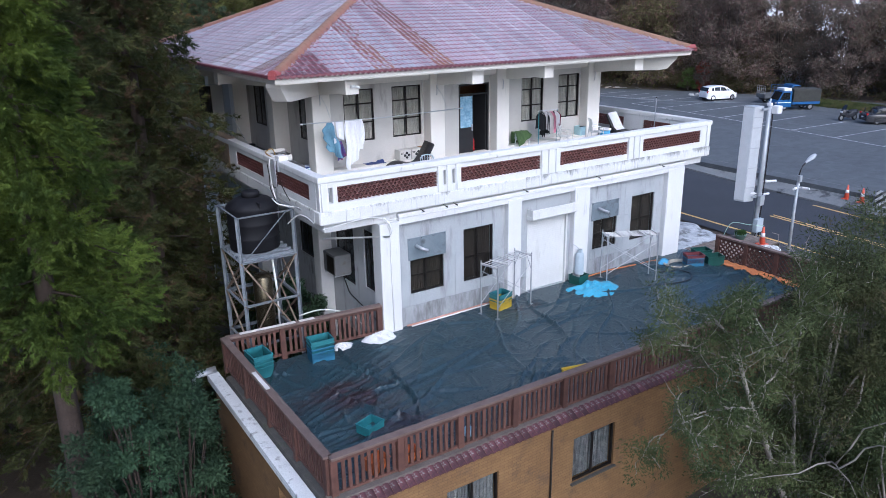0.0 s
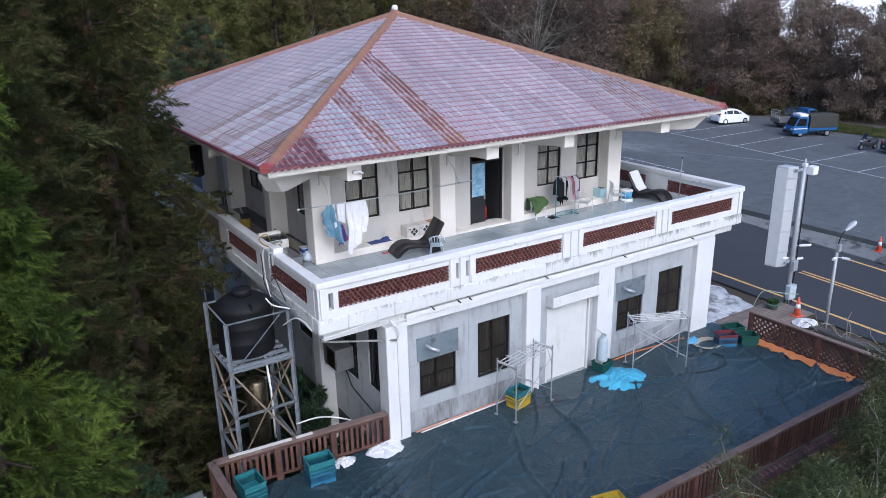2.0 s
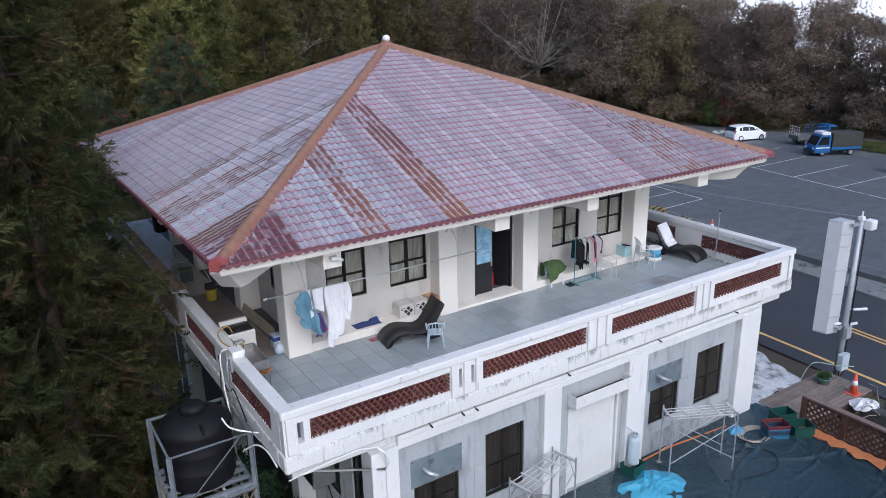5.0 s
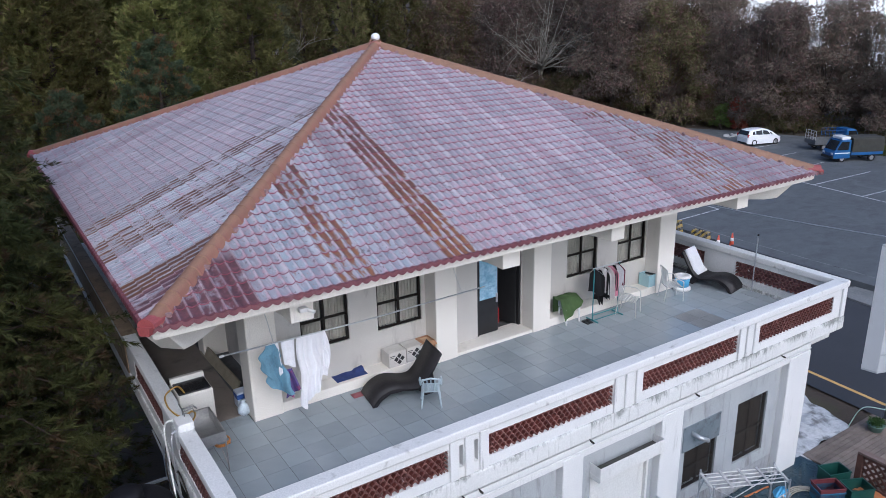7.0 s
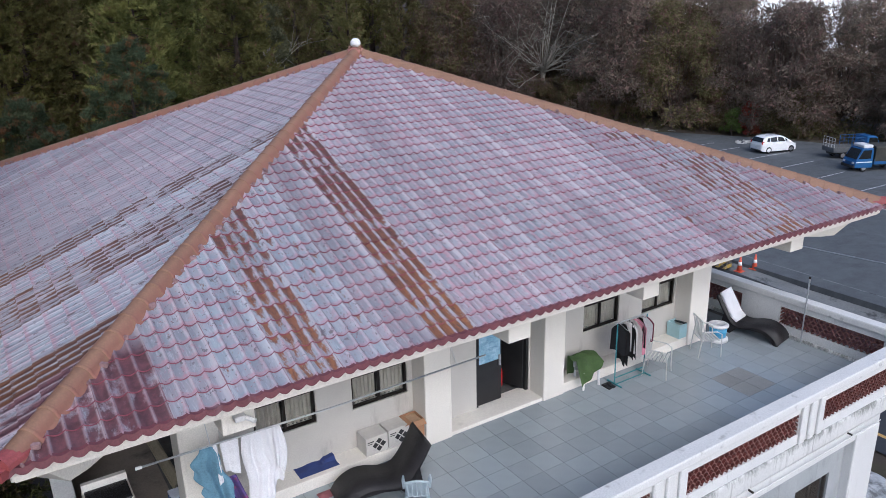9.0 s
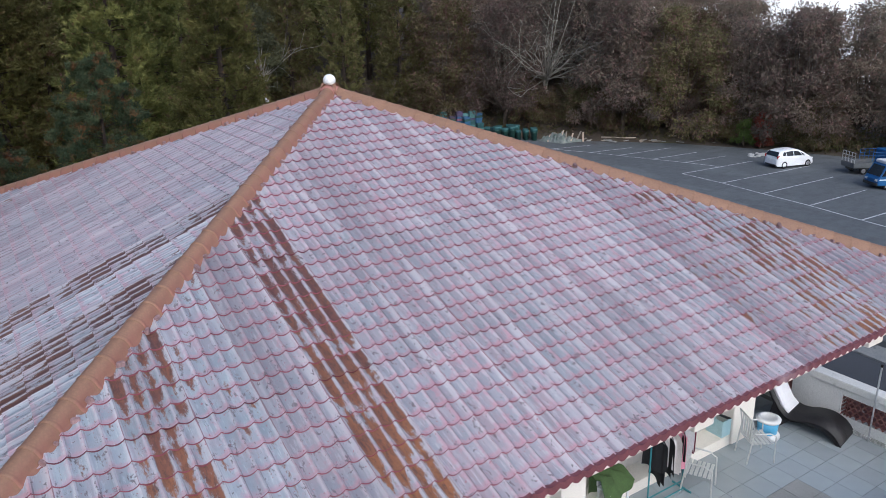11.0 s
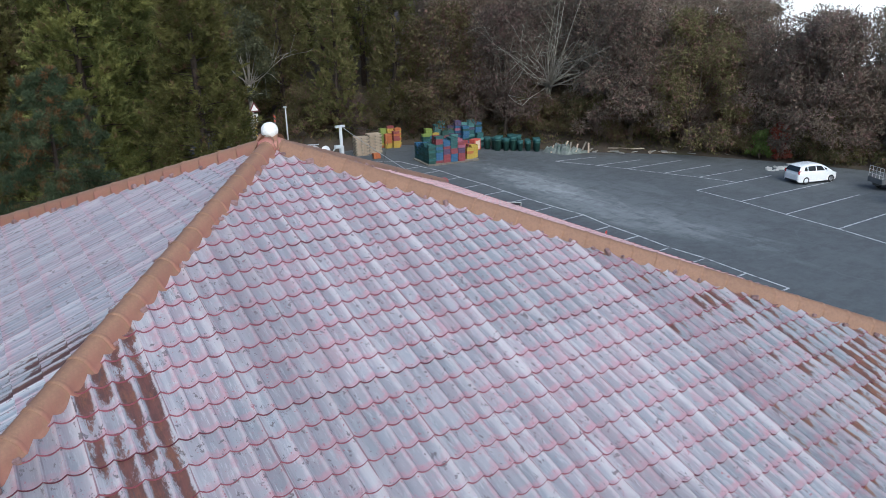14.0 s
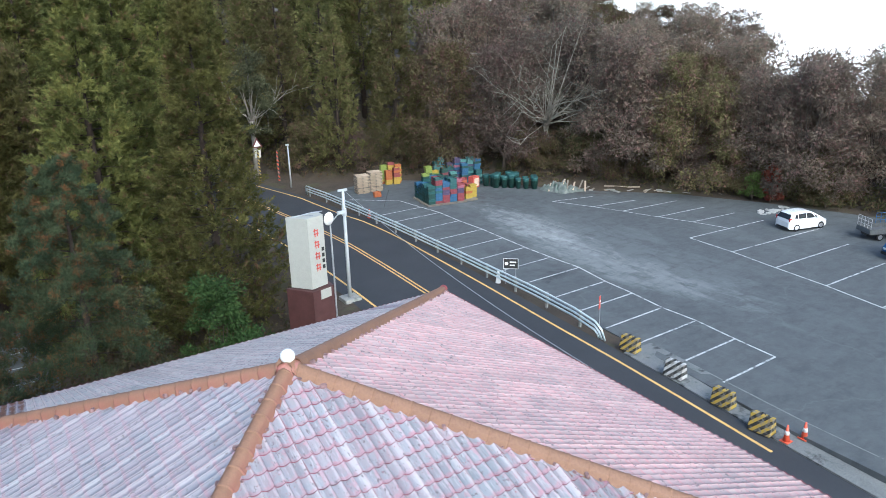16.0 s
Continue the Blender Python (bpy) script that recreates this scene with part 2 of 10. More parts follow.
WHITE = surf("white_paint", (0.60, 0.605, 0.60), (0.68, 0.68, 0.67), 0.8, 0.75, 0.2, 40, stain=(0.36, 0.36, 0.34), stain_scale=3.6, stain_stretch=(2.2, 2.2, 0.3), stain_lo=0.6, stain_hi=0.86)
CREAM = surf("cream_white_paint", (0.70, 0.665, 0.60), (0.78, 0.745, 0.68), 0.8, 0.75, 0.2, 40, stain=(0.42, 0.40, 0.36), stain_scale=2.2, stain_stretch=(1.6, 1.6, 0.35), stain_lo=0.6, stain_hi=0.88)
UPPER = surf("warm_grey_plaster", (0.47, 0.45, 0.42), (0.56, 0.54, 0.50), 1.2, 0.8, 0.2, 45, stain=(0.34, 0.32, 0.29), stain_scale=1.6, stain_stretch=(1.5, 1.5, 0.4))
WHITE_DIRTY = surf("white_paint_weathered", (0.58, 0.585, 0.575), (0.67, 0.67, 0.655), 0.8, 0.8, 0.25, 40, stain=(0.15, 0.155, 0.145), stain_scale=3.4, stain_stretch=(3.2, 3.2, 0.5), stain_lo=0.6, stain_hi=0.72)
LEDGE = surf("mouldy_white_ledge", (0.58, 0.585, 0.575), (0.66, 0.66, 0.645), 0.8, 0.8, 0.25, 40)
GREY_WALL = surf("grey_wall_cladding", (0.325, 0.345, 0.36), (0.40, 0.42, 0.43), 1.2, 0.7, 0.15, 50, stain=(0.17, 0.17, 0.165), stain_scale=2.3, stain_stretch=(1.6, 1.6, 0.35), stain_lo=0.53, stain_hi=0.78, vary=0.02)
GREY_WALL_LOW = surf("dirty_grey_wall_base", (0.26, 0.27, 0.28), (0.36, 0.375, 0.385), 1.6, 0.8, 0.15, 50, stain=(0.12, 0.12, 0.115), stain_scale=2.2, stain_stretch=(1.8, 1.8, 0.5), stain_lo=0.46, stain_hi=0.7, vary=0.02)
DARK_METAL = surf("dark_bronze_aluminium", (0.018, 0.014, 0.012), (0.03, 0.024, 0.02), 4, 0.45, 0.05, 60, metal=0.6)
CURTAIN = surf("beige_curtain_cloth", (0.30, 0.275, 0.245), (0.42, 0.39, 0.35), 6, 0.9, 0.2, 80)
# pale blotches on the blocks, glints of the glaze painted in with them
BRICK_RED = surf("red_glazed_block", (0.085, 0.022, 0.019), (0.15, 0.043, 0.035), 6, 0.5, 0.2, 60, vary=0.3, stain=(0.34, 0.29, 0.27), stain_scale=9, stain_lo=0.6, stain_hi=0.68)
GALV = surf("galvanised_steel", (0.36, 0.38, 0.40), (0.55, 0.56, 0.58), 5, 0.45, 0.1, 60, metal=0.7, stain=(0.16, 0.13, 0.11), stain_scale=4, stain_lo=0.6, stain_hi=0.75)
TIMBER = surf("brown_stained_timber", (0.06, 0.026, 0.019), (0.125, 0.058, 0.042), 3, 0.75, 0.35, 45, vary=0.25, stain=(0.26, 0.22, 0.2), stain_scale=4, stain_lo=0.62, stain_hi=0.8)

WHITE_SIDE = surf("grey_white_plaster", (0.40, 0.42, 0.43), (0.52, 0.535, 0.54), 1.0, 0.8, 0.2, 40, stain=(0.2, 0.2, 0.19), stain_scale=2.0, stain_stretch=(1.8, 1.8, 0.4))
HANDRAIL = surf("weathered_handrail_timber", (0.10, 0.066, 0.055), (0.18, 0.13, 0.11), 3, 0.75, 0.35, 45, vary=0.15, stain=(0.28, 0.24, 0.22), stain_scale=3, stain_stretch=(0.4, 2.0, 1.0), stain_lo=0.58, stain_hi=0.78)
YELLOW_WALL = surf("ochre_brick_cladding", (0.165, 0.094, 0.038), (0.235, 0.138, 0.055), 1.1, 0.8, 0.3, 30, vary=0.12, stain=(0.12, 0.075, 0.042), stain_scale=1.3)

nt = YELLOW_WALL.node_tree                 # thin courses of the brick cladding
p_ = nt.nodes["Principled BSDF"]
sep = nt.nodes.new("ShaderNodeSeparateXYZ")
nt.links.new(nt.nodes.new("ShaderNodeTexCoord").outputs["Object"], sep.inputs[0])
flat = nt.nodes.new("ShaderNodeCombineXYZ")
nt.links.new(math_node(nt, "ADD", sep.outputs[0], sep.outputs[1]), flat.inputs[0])
nt.links.new(sep.outputs[2], flat.inputs[1])
bk = nt.nodes.new("ShaderNodeTexBrick")
bk.inputs["Scale"].default_value, bk.inputs["Brick Width"].default_value, bk.inputs["Row Height"].default_value, bk.inputs["Mortar Size"].default_value = 1.0, 0.23, 0.075, 0.007
bk.inputs["Color1"].default_value, bk.inputs["Color2"].default_value, bk.inputs["Mortar"].default_value = (1, 1, 1, 1), (0.88, 0.87, 0.86, 1), (0.75, 0.73, 0.72, 1)
nt.links.new(flat.outputs[0], bk.inputs["Vector"])
nt.links.new(mix(nt, 1.0, p_.inputs["Base Color"].links[0].from_socket, bk.outputs["Color"], "MULTIPLY"), p_.inputs["Base Color"])
ROAD = surf("road_asphalt", (0.030, 0.032, 0.038), (0.042, 0.044, 0.05), 0.4, 0.8, 0.4, 70)
SOIL = surf("dark_forest_floor", (0.04, 0.03, 0.022), (0.08, 0.06, 0.042), 0.7, 0.95, 0.6, 12, stain=(0.07, 0.075, 0.03), stain_scale=0.3, bump_dist=0.05)
CONCRETE = surf("concrete", (0.22, 0.22, 0.21), (0.34, 0.34, 0.32), 1.0, 0.85, 0.35, 35, stain=(0.12, 0.12, 0.11), stain_scale=1.4)
LINE_WHITE = surf("worn_white_road_paint", (0.42, 0.43, 0.435), (0.56, 0.57, 0.575), 3, 0.8, 0.2, 40, stain=(0.09, 0.09, 0.10), stain_scale=2.5, stain_lo=0.5, stain_hi=0.64)
LINE_YELLOW = surf("yellow_road_paint", (0.55, 0.34, 0.10), (0.66, 0.44, 0.16), 3, 0.8, 0.2, 40, stain=(0.2, 0.15, 0.08), stain_scale=2.5, stain_lo=0.6)
BARK = surf("tree_bark", (0.06, 0.045, 0.035), (0.11, 0.085, 0.065), 4, 0.9, 0.6, 25, bump_dist=0.03)
PALE_BARK = surf("pale_dead_branch_bark", (0.19, 0.175, 0.15), (0.30, 0.275, 0.24), 4, 0.9, 0.4, 25)
CONIFER_BARK = surf("dark_conifer_bark", (0.028, 0.019, 0.014), (0.052, 0.036, 0.028), 4, 0.95, 0.6, 25, bump_dist=0.03)
CEDAR = leaf_mat("cedar_foliage", (0.036, 0.07, 0.011), (0.155, 0.235, 0.034), through=0.14)
# darker copy of the cedar foliage, with the shade beside the house in its colour
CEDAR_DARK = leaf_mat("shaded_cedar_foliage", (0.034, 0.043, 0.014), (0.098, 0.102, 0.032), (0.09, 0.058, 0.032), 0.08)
# distant conifers: the veil of haze is put into the paler leaf colour
CEDAR_FAR = leaf_mat("haze_paled_conifer_foliage", (0.135, 0.135, 0.05), (0.265, 0.25, 0.098), (0.23, 0.15, 0.10), 0.06, through=0.42)
CEDAR_MID = leaf_mat("dense_conifer_foliage", (0.082, 0.088, 0.026), (0.23, 0.222, 0.07), (0.18, 0.115, 0.065), 0.05, through=0.38)
DUSKY = leaf_mat("dusky_olive_foliage", (0.10, 0.085, 0.042), (0.17, 0.145, 0.068), (0.16, 0.09, 0.075), 0.12, through=0.4)
# distant broadleaves, their colour lifted for haze too
BROAD_FAR = leaf_mat("haze_paled_broadleaf_foliage", (0.142, 0.118, 0.093), (0.245, 0.2, 0.152), (0.23, 0.148, 0.13), 0.12, through=0.42)
PINE = leaf_mat("pine_foliage", (0.045, 0.066, 0.035), (0.085, 0.105, 0.052), (0.16, 0.08, 0.035), 0.09)
SAPLING = leaf_mat("dark_green_broadleaf", (0.026, 0.052, 0.028), (0.06, 0.105, 0.052))
BANK = leaf_mat("bank_undergrowth", (0.06, 0.06, 0.025), (0.12, 0.11, 0.05), (0.13, 0.08, 0.055), 0.12)
BUSH = leaf_mat("bright_green_foliage", (0.036, 0.07, 0.02), (0.07, 0.12, 0.034))
SHRUB = leaf_mat("olive_shrub_foliage", (0.038, 0.049, 0.018), (0.105, 0.118, 0.045), (0.11, 0.085, 0.05), 0.03, through=0.3)
# curtain colours that hold the darkness of the rooms behind the panes
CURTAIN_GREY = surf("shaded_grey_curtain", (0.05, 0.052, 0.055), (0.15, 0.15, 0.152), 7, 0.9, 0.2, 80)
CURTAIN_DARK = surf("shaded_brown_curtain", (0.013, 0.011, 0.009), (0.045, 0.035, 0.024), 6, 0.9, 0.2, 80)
MOSSY = surf("mossy_dark_concrete", (0.045, 0.043, 0.038), (0.10, 0.095, 0.085), 3, 0.9, 0.4, 30, stain=(0.035, 0.05, 0.025), stain_scale=3)

def ellipse(nt, cx, cy, rx, ry, turn):
    """1 at the middle of an ellipse on the ground and 0 at its rim."""
    mp = nt.nodes.new("ShaderNodeMapping")
    mp.vector_type = "TEXTURE"
    mp.inputs["Location"].default_value, mp.inputs["Rotation"].default_value, mp.inputs["Scale"].default_value = (cx, cy, 0), (0, 0, radians(turn)), (rx, ry, 50)
    nt.links.new(nt.nodes.new("ShaderNodeTexCoord").outputs["Object"], mp.inputs[0])
    ln = nt.nodes.new("ShaderNodeVectorMath")
    ln.operation = "LENGTH"
    nt.links.new(mp.outputs[0], ln.inputs[0])
    return grey(nt, ln.outputs["Value"], 0.0, 1.0, 1.0, 0.0)


def blotched(m, spots):
    """Lays ragged patches of another colour over a surface: (cx, cy, rx, ry, turn, colour, threshold, noise scale,
    stretch, strength).
    """
    nt = m.node_tree
    p = nt.nodes["Principled BSDF"]
    col = p.inputs["Base Color"].links[0].from_socket
    for cx, cy, rx, ry, turn, colour, lo, scale, stretch, amount in spots:
        f = math_node(nt, "MULTIPLY", ellipse(nt, cx, cy, rx, ry, turn), grey(nt, noise_tex(nt, scale, 9, stretch, 0.75, 0.6), 0.3, 0.75))
        col = mix(nt, grey(nt, f, lo, lo + 0.22, 0, amount), col, colour)
    nt.links.new(col, p.inputs["Base Color"])
    return m


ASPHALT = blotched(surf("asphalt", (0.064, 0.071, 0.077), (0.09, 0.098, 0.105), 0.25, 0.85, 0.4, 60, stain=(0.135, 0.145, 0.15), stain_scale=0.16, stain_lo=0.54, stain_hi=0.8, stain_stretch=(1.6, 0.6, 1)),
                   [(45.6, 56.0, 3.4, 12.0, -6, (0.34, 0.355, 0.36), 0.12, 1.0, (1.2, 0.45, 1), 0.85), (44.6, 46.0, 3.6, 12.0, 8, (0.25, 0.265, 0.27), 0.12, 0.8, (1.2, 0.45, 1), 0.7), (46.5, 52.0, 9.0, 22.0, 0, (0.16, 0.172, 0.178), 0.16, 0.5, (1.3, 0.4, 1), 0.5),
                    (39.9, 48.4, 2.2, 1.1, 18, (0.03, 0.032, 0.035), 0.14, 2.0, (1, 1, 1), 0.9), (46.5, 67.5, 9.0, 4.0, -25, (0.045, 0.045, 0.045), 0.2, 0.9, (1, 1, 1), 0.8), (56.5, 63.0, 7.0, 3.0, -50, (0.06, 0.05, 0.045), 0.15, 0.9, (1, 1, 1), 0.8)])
nt = ASPHALT.node_tree                     # worn mottling and wandering cracks
p_ = nt.nodes["Principled BSDF"]
col = p_.inputs["Base Color"].links[0].from_socket
col = mix(nt, grey(nt, noise_tex(nt, 1.4, 9, None, 0.75), 0.4, 0.62, 0, 0.45), col, (0.125, 0.135, 0.14))
col = mix(nt, grey(nt, noise_tex(nt, 0.6, 9, (1.0, 2.2, 1.0), 0.7), 0.5, 0.66, 0, 0.5), col, (0.05, 0.054, 0.058))
warp = nt.nodes.new("ShaderNodeVectorMath")
warp.operation = "MULTIPLY_ADD"
nz = nt.nodes.new("ShaderNodeTexNoise")
nz.inputs["Scale"].default_value, nz.inputs["Detail"].default_value = 0.5, 6.0
tc = nt.nodes.new("ShaderNodeTexCoord")
nt.links.new(tc.outputs["Object"], nz.inputs["Vector"])
nt.links.new(nz.outputs["Color"], warp.inputs[0])
warp.inputs[1].default_value = (3.5, 3.5, 0)
nt.links.new(tc.outputs["Object"], warp.inputs[2])
vor = nt.nodes.new("ShaderNodeTexVoronoi")
vor.feature = "DISTANCE_TO_EDGE"
vor.inputs["Scale"].default_value = 0.11
nt.links.new(warp.outputs[0], vor.inputs["Vector"])
col = mix(nt, grey(nt, vor.outputs["Distance"], 0.002, 0.009, 0.2, 0.0), col, (0.16, 0.17, 0.175))
nt.links.new(col, p_.inputs["Base Color"])
TARP = blotched(surf("dark_teal_tarpaulin", (0.017, 0.035, 0.045), (0.028, 0.052, 0.063), 0.6, 0.32, 0.15, 25, stain=(0.06, 0.085, 0.095), stain_scale=2.2, stain_lo=0.6, stain_hi=0.85, stain_stretch=(0.7, 1.6, 1)),
                [(6.6, 14.6, 2.6, 2.4, 0, (0.026, 0.014, 0.016), 0.20, 1.3, (0.7, 1.5, 1), 0.95), (7.0, 12.6, 3.2, 1.6, 10, (0.024, 0.018, 0.022), 0.22, 1.6, (0.6, 1.8, 1), 0.85), (13.8, 16.2, 1.8, 1.1, 20, (0.045, 0.028, 0.024), 0.3, 2.6, (1, 1, 1), 0.8)])
nt = TARP.node_tree                        # small creases, worn pale on their ridges
p_ = nt.nodes["Principled BSDF"]
base = p_.inputs["Base Color"].links[0].from_socket
relief = None
for scale, stretch, pale in ((1.1, (0.7, 1.3, 1), 0.5), (2.3, (1.4, 0.6, 1), 0.35)):
    n_ = noise_tex(nt, scale, 2, stretch, 0.45)
    ridge = grey(nt, math_node(nt, "ABSOLUTE", math_node(nt, "SUBTRACT", n_, 0.5), 0.0), 0.0, 0.016, 1.0, 0.0)
    worn = math_node(nt, "MULTIPLY", ridge, grey(nt, noise_tex(nt, 0.7, 4), 0.45, 0.65, 0.0, pale))
    base = mix(nt, worn, base, (0.085, 0.115, 0.13))
    relief = ridge if relief is None else math_node(nt, "ADD", relief, ridge)
nt.links.new(base, p_.inputs["Base Color"])
bp = nt.nodes.new("ShaderNodeBump")
bp.inputs["Strength"].default_value, bp.inputs["Distance"].default_value = 0.5, 0.02
nt.links.new(relief, bp.inputs["Height"])
if p_.inputs["Normal"].links:
    nt.links.new(p_.inputs["Normal"].links[0].from_socket, bp.inputs["Normal"])
nt.links.new(bp.outputs[0], p_.inputs["Normal"])
TILE = tile_mat("faded_roof_sheet", 0)
# east slope: sky glow is put into its pink tint
TILE_PINK = tile_mat("glow_tinted_pink_roof_sheet", 0, (1.42, 1.09, 0.98), 0.0, 0.3, 1.0, 0.7, 0.15)
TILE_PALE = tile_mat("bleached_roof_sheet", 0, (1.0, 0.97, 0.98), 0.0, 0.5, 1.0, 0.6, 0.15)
TILE_RUST = tile_mat("rusted_roof_sheet", 0.07)
TILE_RUST_LIGHT = tile_mat("patchily_rusted_roof_sheet", 0.026, (0.88, 0.93, 0.94))
TILE_BLUE = tile_mat("blue_bleached_roof_sheet", -0.09, (0.98, 1.08, 1.09), 0.0, 0.8)
TILE_BROWN = tile_mat("brown_rusted_roof_sheet", 0.05, (0.92, 0.9, 0.9), 0.0, 0.8, 0.62, 0.5, 0.4)
TILE_UMBER = tile_mat("umber_stripped_roof_sheet", 0.12, (0.8, 0.75, 0.75), 0.1, 0.6, 0.55, 0.5, 0.4)
# rear slope faces away from the light, so its colour is raised
TILE_BACK = tile_mat("brightened_cream_roof_sheet", 0, (1.65, 1.6, 1.42), 0.0, 0.4, 1.0, 0.5, 0.3)
TILE_DARK = tile_mat("lightly_rusted_roof_sheet", -0.03, (0.92, 0.92, 0.92))
TILE_DUSK = tile_mat("dull_roof_sheet", -0.06, (0.76, 0.73, 0.75))
TILE_MAROON = tile_mat("partly_unfaded_roof_sheet", 0, (1.0, 1.0, 1.0), 0.22)
LIP = surf("unfaded_maroon_sheet_edge", (0.17, 0.045, 0.068), (0.25, 0.075, 0.105), 4, 0.6, 0.1, 40)
LIP_PALE = surf("faded_sheet_edge", (0.20, 0.175, 0.20), (0.33, 0.27, 0.31), 4, 0.6, 0.1, 40)
LIP_PINK = surf("pinkish_sheet_edge", (0.28, 0.16, 0.16), (0.36, 0.21, 0.21), 4, 0.6, 0.1, 40)
EAVE_EDGE = surf("dark_maroon_eave_edge", (0.09, 0.025, 0.032), (0.15, 0.045, 0.055), 6, 0.6, 0.15, 40, stain=(0.26, 0.17, 0.19), stain_scale=0.45, stain_lo=0.56, stain_hi=0.66)
HIP = surf("tan_hip_tile", (0.195, 0.104, 0.065), (0.262, 0.15, 0.093), 1.2, 0.65, 0.2, 40, vary=0.06, stain=(0.245, 0.095, 0.075), stain_scale=0.7, stain_lo=0.48, stain_hi=0.64)
RED_CAP = surf("red_end_tile", (0.22, 0.045, 0.045), (0.30, 0.075, 0.075), 5, 0.6, 0.2, 40)

# ---- building helpers ----
class Shape:
    """Collects faces of one mesh; mi is the material slot of the faces added next."""

    def __init__(self):
        self.v, self.f, self.m, self.mi, self.t = [], [], [], 0, None

    def add(self, verts, faces):
        n = len(self.v)
        self.v += [tuple(self.t @ Vector(p)) for p in verts] if self.t else [tuple(p) for p in verts]
        self.f += [tuple(i + n for i in f) for f in faces]
        self.m += [self.mi] * len(faces)
        return self

    def box(self, x0, x1, y0, y1, z0, z1, c=0.0):
        """A block; c chamfers its four upright edges and its top and bottom rims."""
        if c <= 0:
            return self.add([(x0, y0, z0), (x1, y0, z0), (x1, y1, z0), (x0, y1, z0), (x0, y0, z1), (x1, y0, z1), (x1, y1, z1), (x0, y1, z1)],
                            [(3, 2, 1, 0), (4, 5, 6, 7), (0, 1, 5, 4), (1, 2, 6, 5), (2, 3, 7, 6), (3, 0, 4, 7)])
        c = min(c, (x1 - x0) / 2.2, (y1 - y0) / 2.2, (z1 - z0) / 2.2)

        def ring(z, i):
            return [(x0 + c + i, y0 + i, z), (x1 - c - i, y0 + i, z), (x1 - i, y0 + c + i, z), (x1 - i, y1 - c - i, z),
                    (x1 - c - i, y1 - i, z), (x0 + c + i, y1 - i, z), (x0 + i, y1 - c - i, z), (x0 + i, y0 + c + i, z)]
        k = c * 0.45
        vs = ring(z0, k) + ring(z0 + c, 0) + ring(z1 - c, 0) + ring(z1, k)
        fs = [tuple(range(7, -1, -1)), tuple(range(24, 32))]
        for r in range(3):
            fs += [(r * 8 + i, r * 8 + (i + 1) % 8, r * 8 + 8 + (i + 1) % 8, r * 8 + 8 + i) for i in range(8)]
        return self.add(vs, fs)

    def tube(self, pts, r, n=8, caps=True):
        """A round bar along pts; r is one radius or one for each point."""
        pts = [Vector(p) for p in pts]
        rs = r if isinstance(r, (list, tuple)) else [r] * len(pts)
        vs, fs = [], []
        for i, p in enumerate(pts):
            d = (pts[min(i + 1, len(pts) - 1)] - pts[max(i - 1, 0)]).normalized()
            a = d.cross(Vector((0, 0, 1)) if abs(d.z) < 0.9 else Vector((1, 0, 0))).normalized()
            b = d.cross(a)
            vs += [p + (a * math.cos(6.28318 * k / n) + b * math.sin(6.28318 * k / n)) * rs[i] for k in range(n)]
        for i in range(len(pts) - 1):
            fs += [(i * n + k, i * n + n + k, i * n + n + (k + 1) % n, i * n + (k + 1) % n) for k in range(n)]
        if caps:
            fs += [tuple(range(n)), tuple(range(len(pts) * n - 1, len(pts) * n - n - 1, -1))]
        return self.add(vs, fs)

    def bend(self, pts, r, n=8, k=6):
        """A round bar that flows smoothly through pts."""
        out = []
        for i in range(len(pts) - 1):
            q = [Vector(pts[max(0, min(len(pts) - 1, i + d))]) for d in (-1, 0, 1, 2)]
            for j in range(k):
                t = j / k
                out.append(0.5 * (2 * q[1] + (q[2] - q[0]) * t + (2 * q[0] - 5 * q[1] + 4 * q[2] - q[3]) * t * t + (3 * q[1] - q[0] - 3 * q[2] + q[3]) * t ** 3))
        return self.tube(out + [Vector(pts[-1])], r, n)

    def lathe(self, cx, cy, prof, n=20):
        """Turned about the upright axis at cx, cy; prof is rows of radius, height."""
        vs, fs = [], []
        for r, z in prof:
            vs += [(cx + r * math.cos(6.28318 * k / n), cy + r * math.sin(6.28318 * k / n), z) for k in range(n)]
        for i in range(len(prof) - 1):
            fs += [(i * n + k, i * n + (k + 1) % n, i * n + n + (k + 1) % n, i * n + n + k) for k in range(n)]
        fs += [tuple(range(n - 1, -1, -1)), tuple(range((len(prof) - 1) * n, len(prof) * n))]
        return self.add(vs, fs)

    def prism(self, poly, axis, a, b):
        """The outline poly, pairs in the plane across axis ('x', 'y' or 'z'), drawn out from a to b."""
        def at(u, v, w):
            return {"x": (w, u, v), "y": (u, w, v), "z": (u, v, w)}[axis]
        n = len(poly)
        vs = [at(u, v, a) for u, v in poly] + [at(u, v, b) for u, v in poly]
        return self.add(vs, [tuple(range(n - 1, -1, -1)), tuple(range(n, 2 * n))] + [(i, (i + 1) % n, n + (i + 1) % n, n + i) for i in range(n)])

    def grid(self, rows, close=False):
        """A sheet through rows of points."""
        n = len(rows[0])
        vs = [p for r in rows for p in r]
        fs = [(i * n + k, i * n + k + 1, i * n + n + k + 1, i * n + n + k) for i in range(len(rows) - 1) for k in range(n - 1)]
        return self.add(vs, fs)

    def mesh(self, name, mats, smooth=False):
        me = bpy.data.meshes.new(name)
        me.from_pydata(self.v, [], self.f)
        for m in mats if isinstance(mats, (list, tuple)) else [mats]:
            me.materials.append(m)
        me.polygons.foreach_set("material_index", self.m)
        bm = bmesh.new()
        bm.from_mesh(me)
        bmesh.ops.recalc_face_normals(bm, faces=bm.faces)
        bm.to_mesh(me)
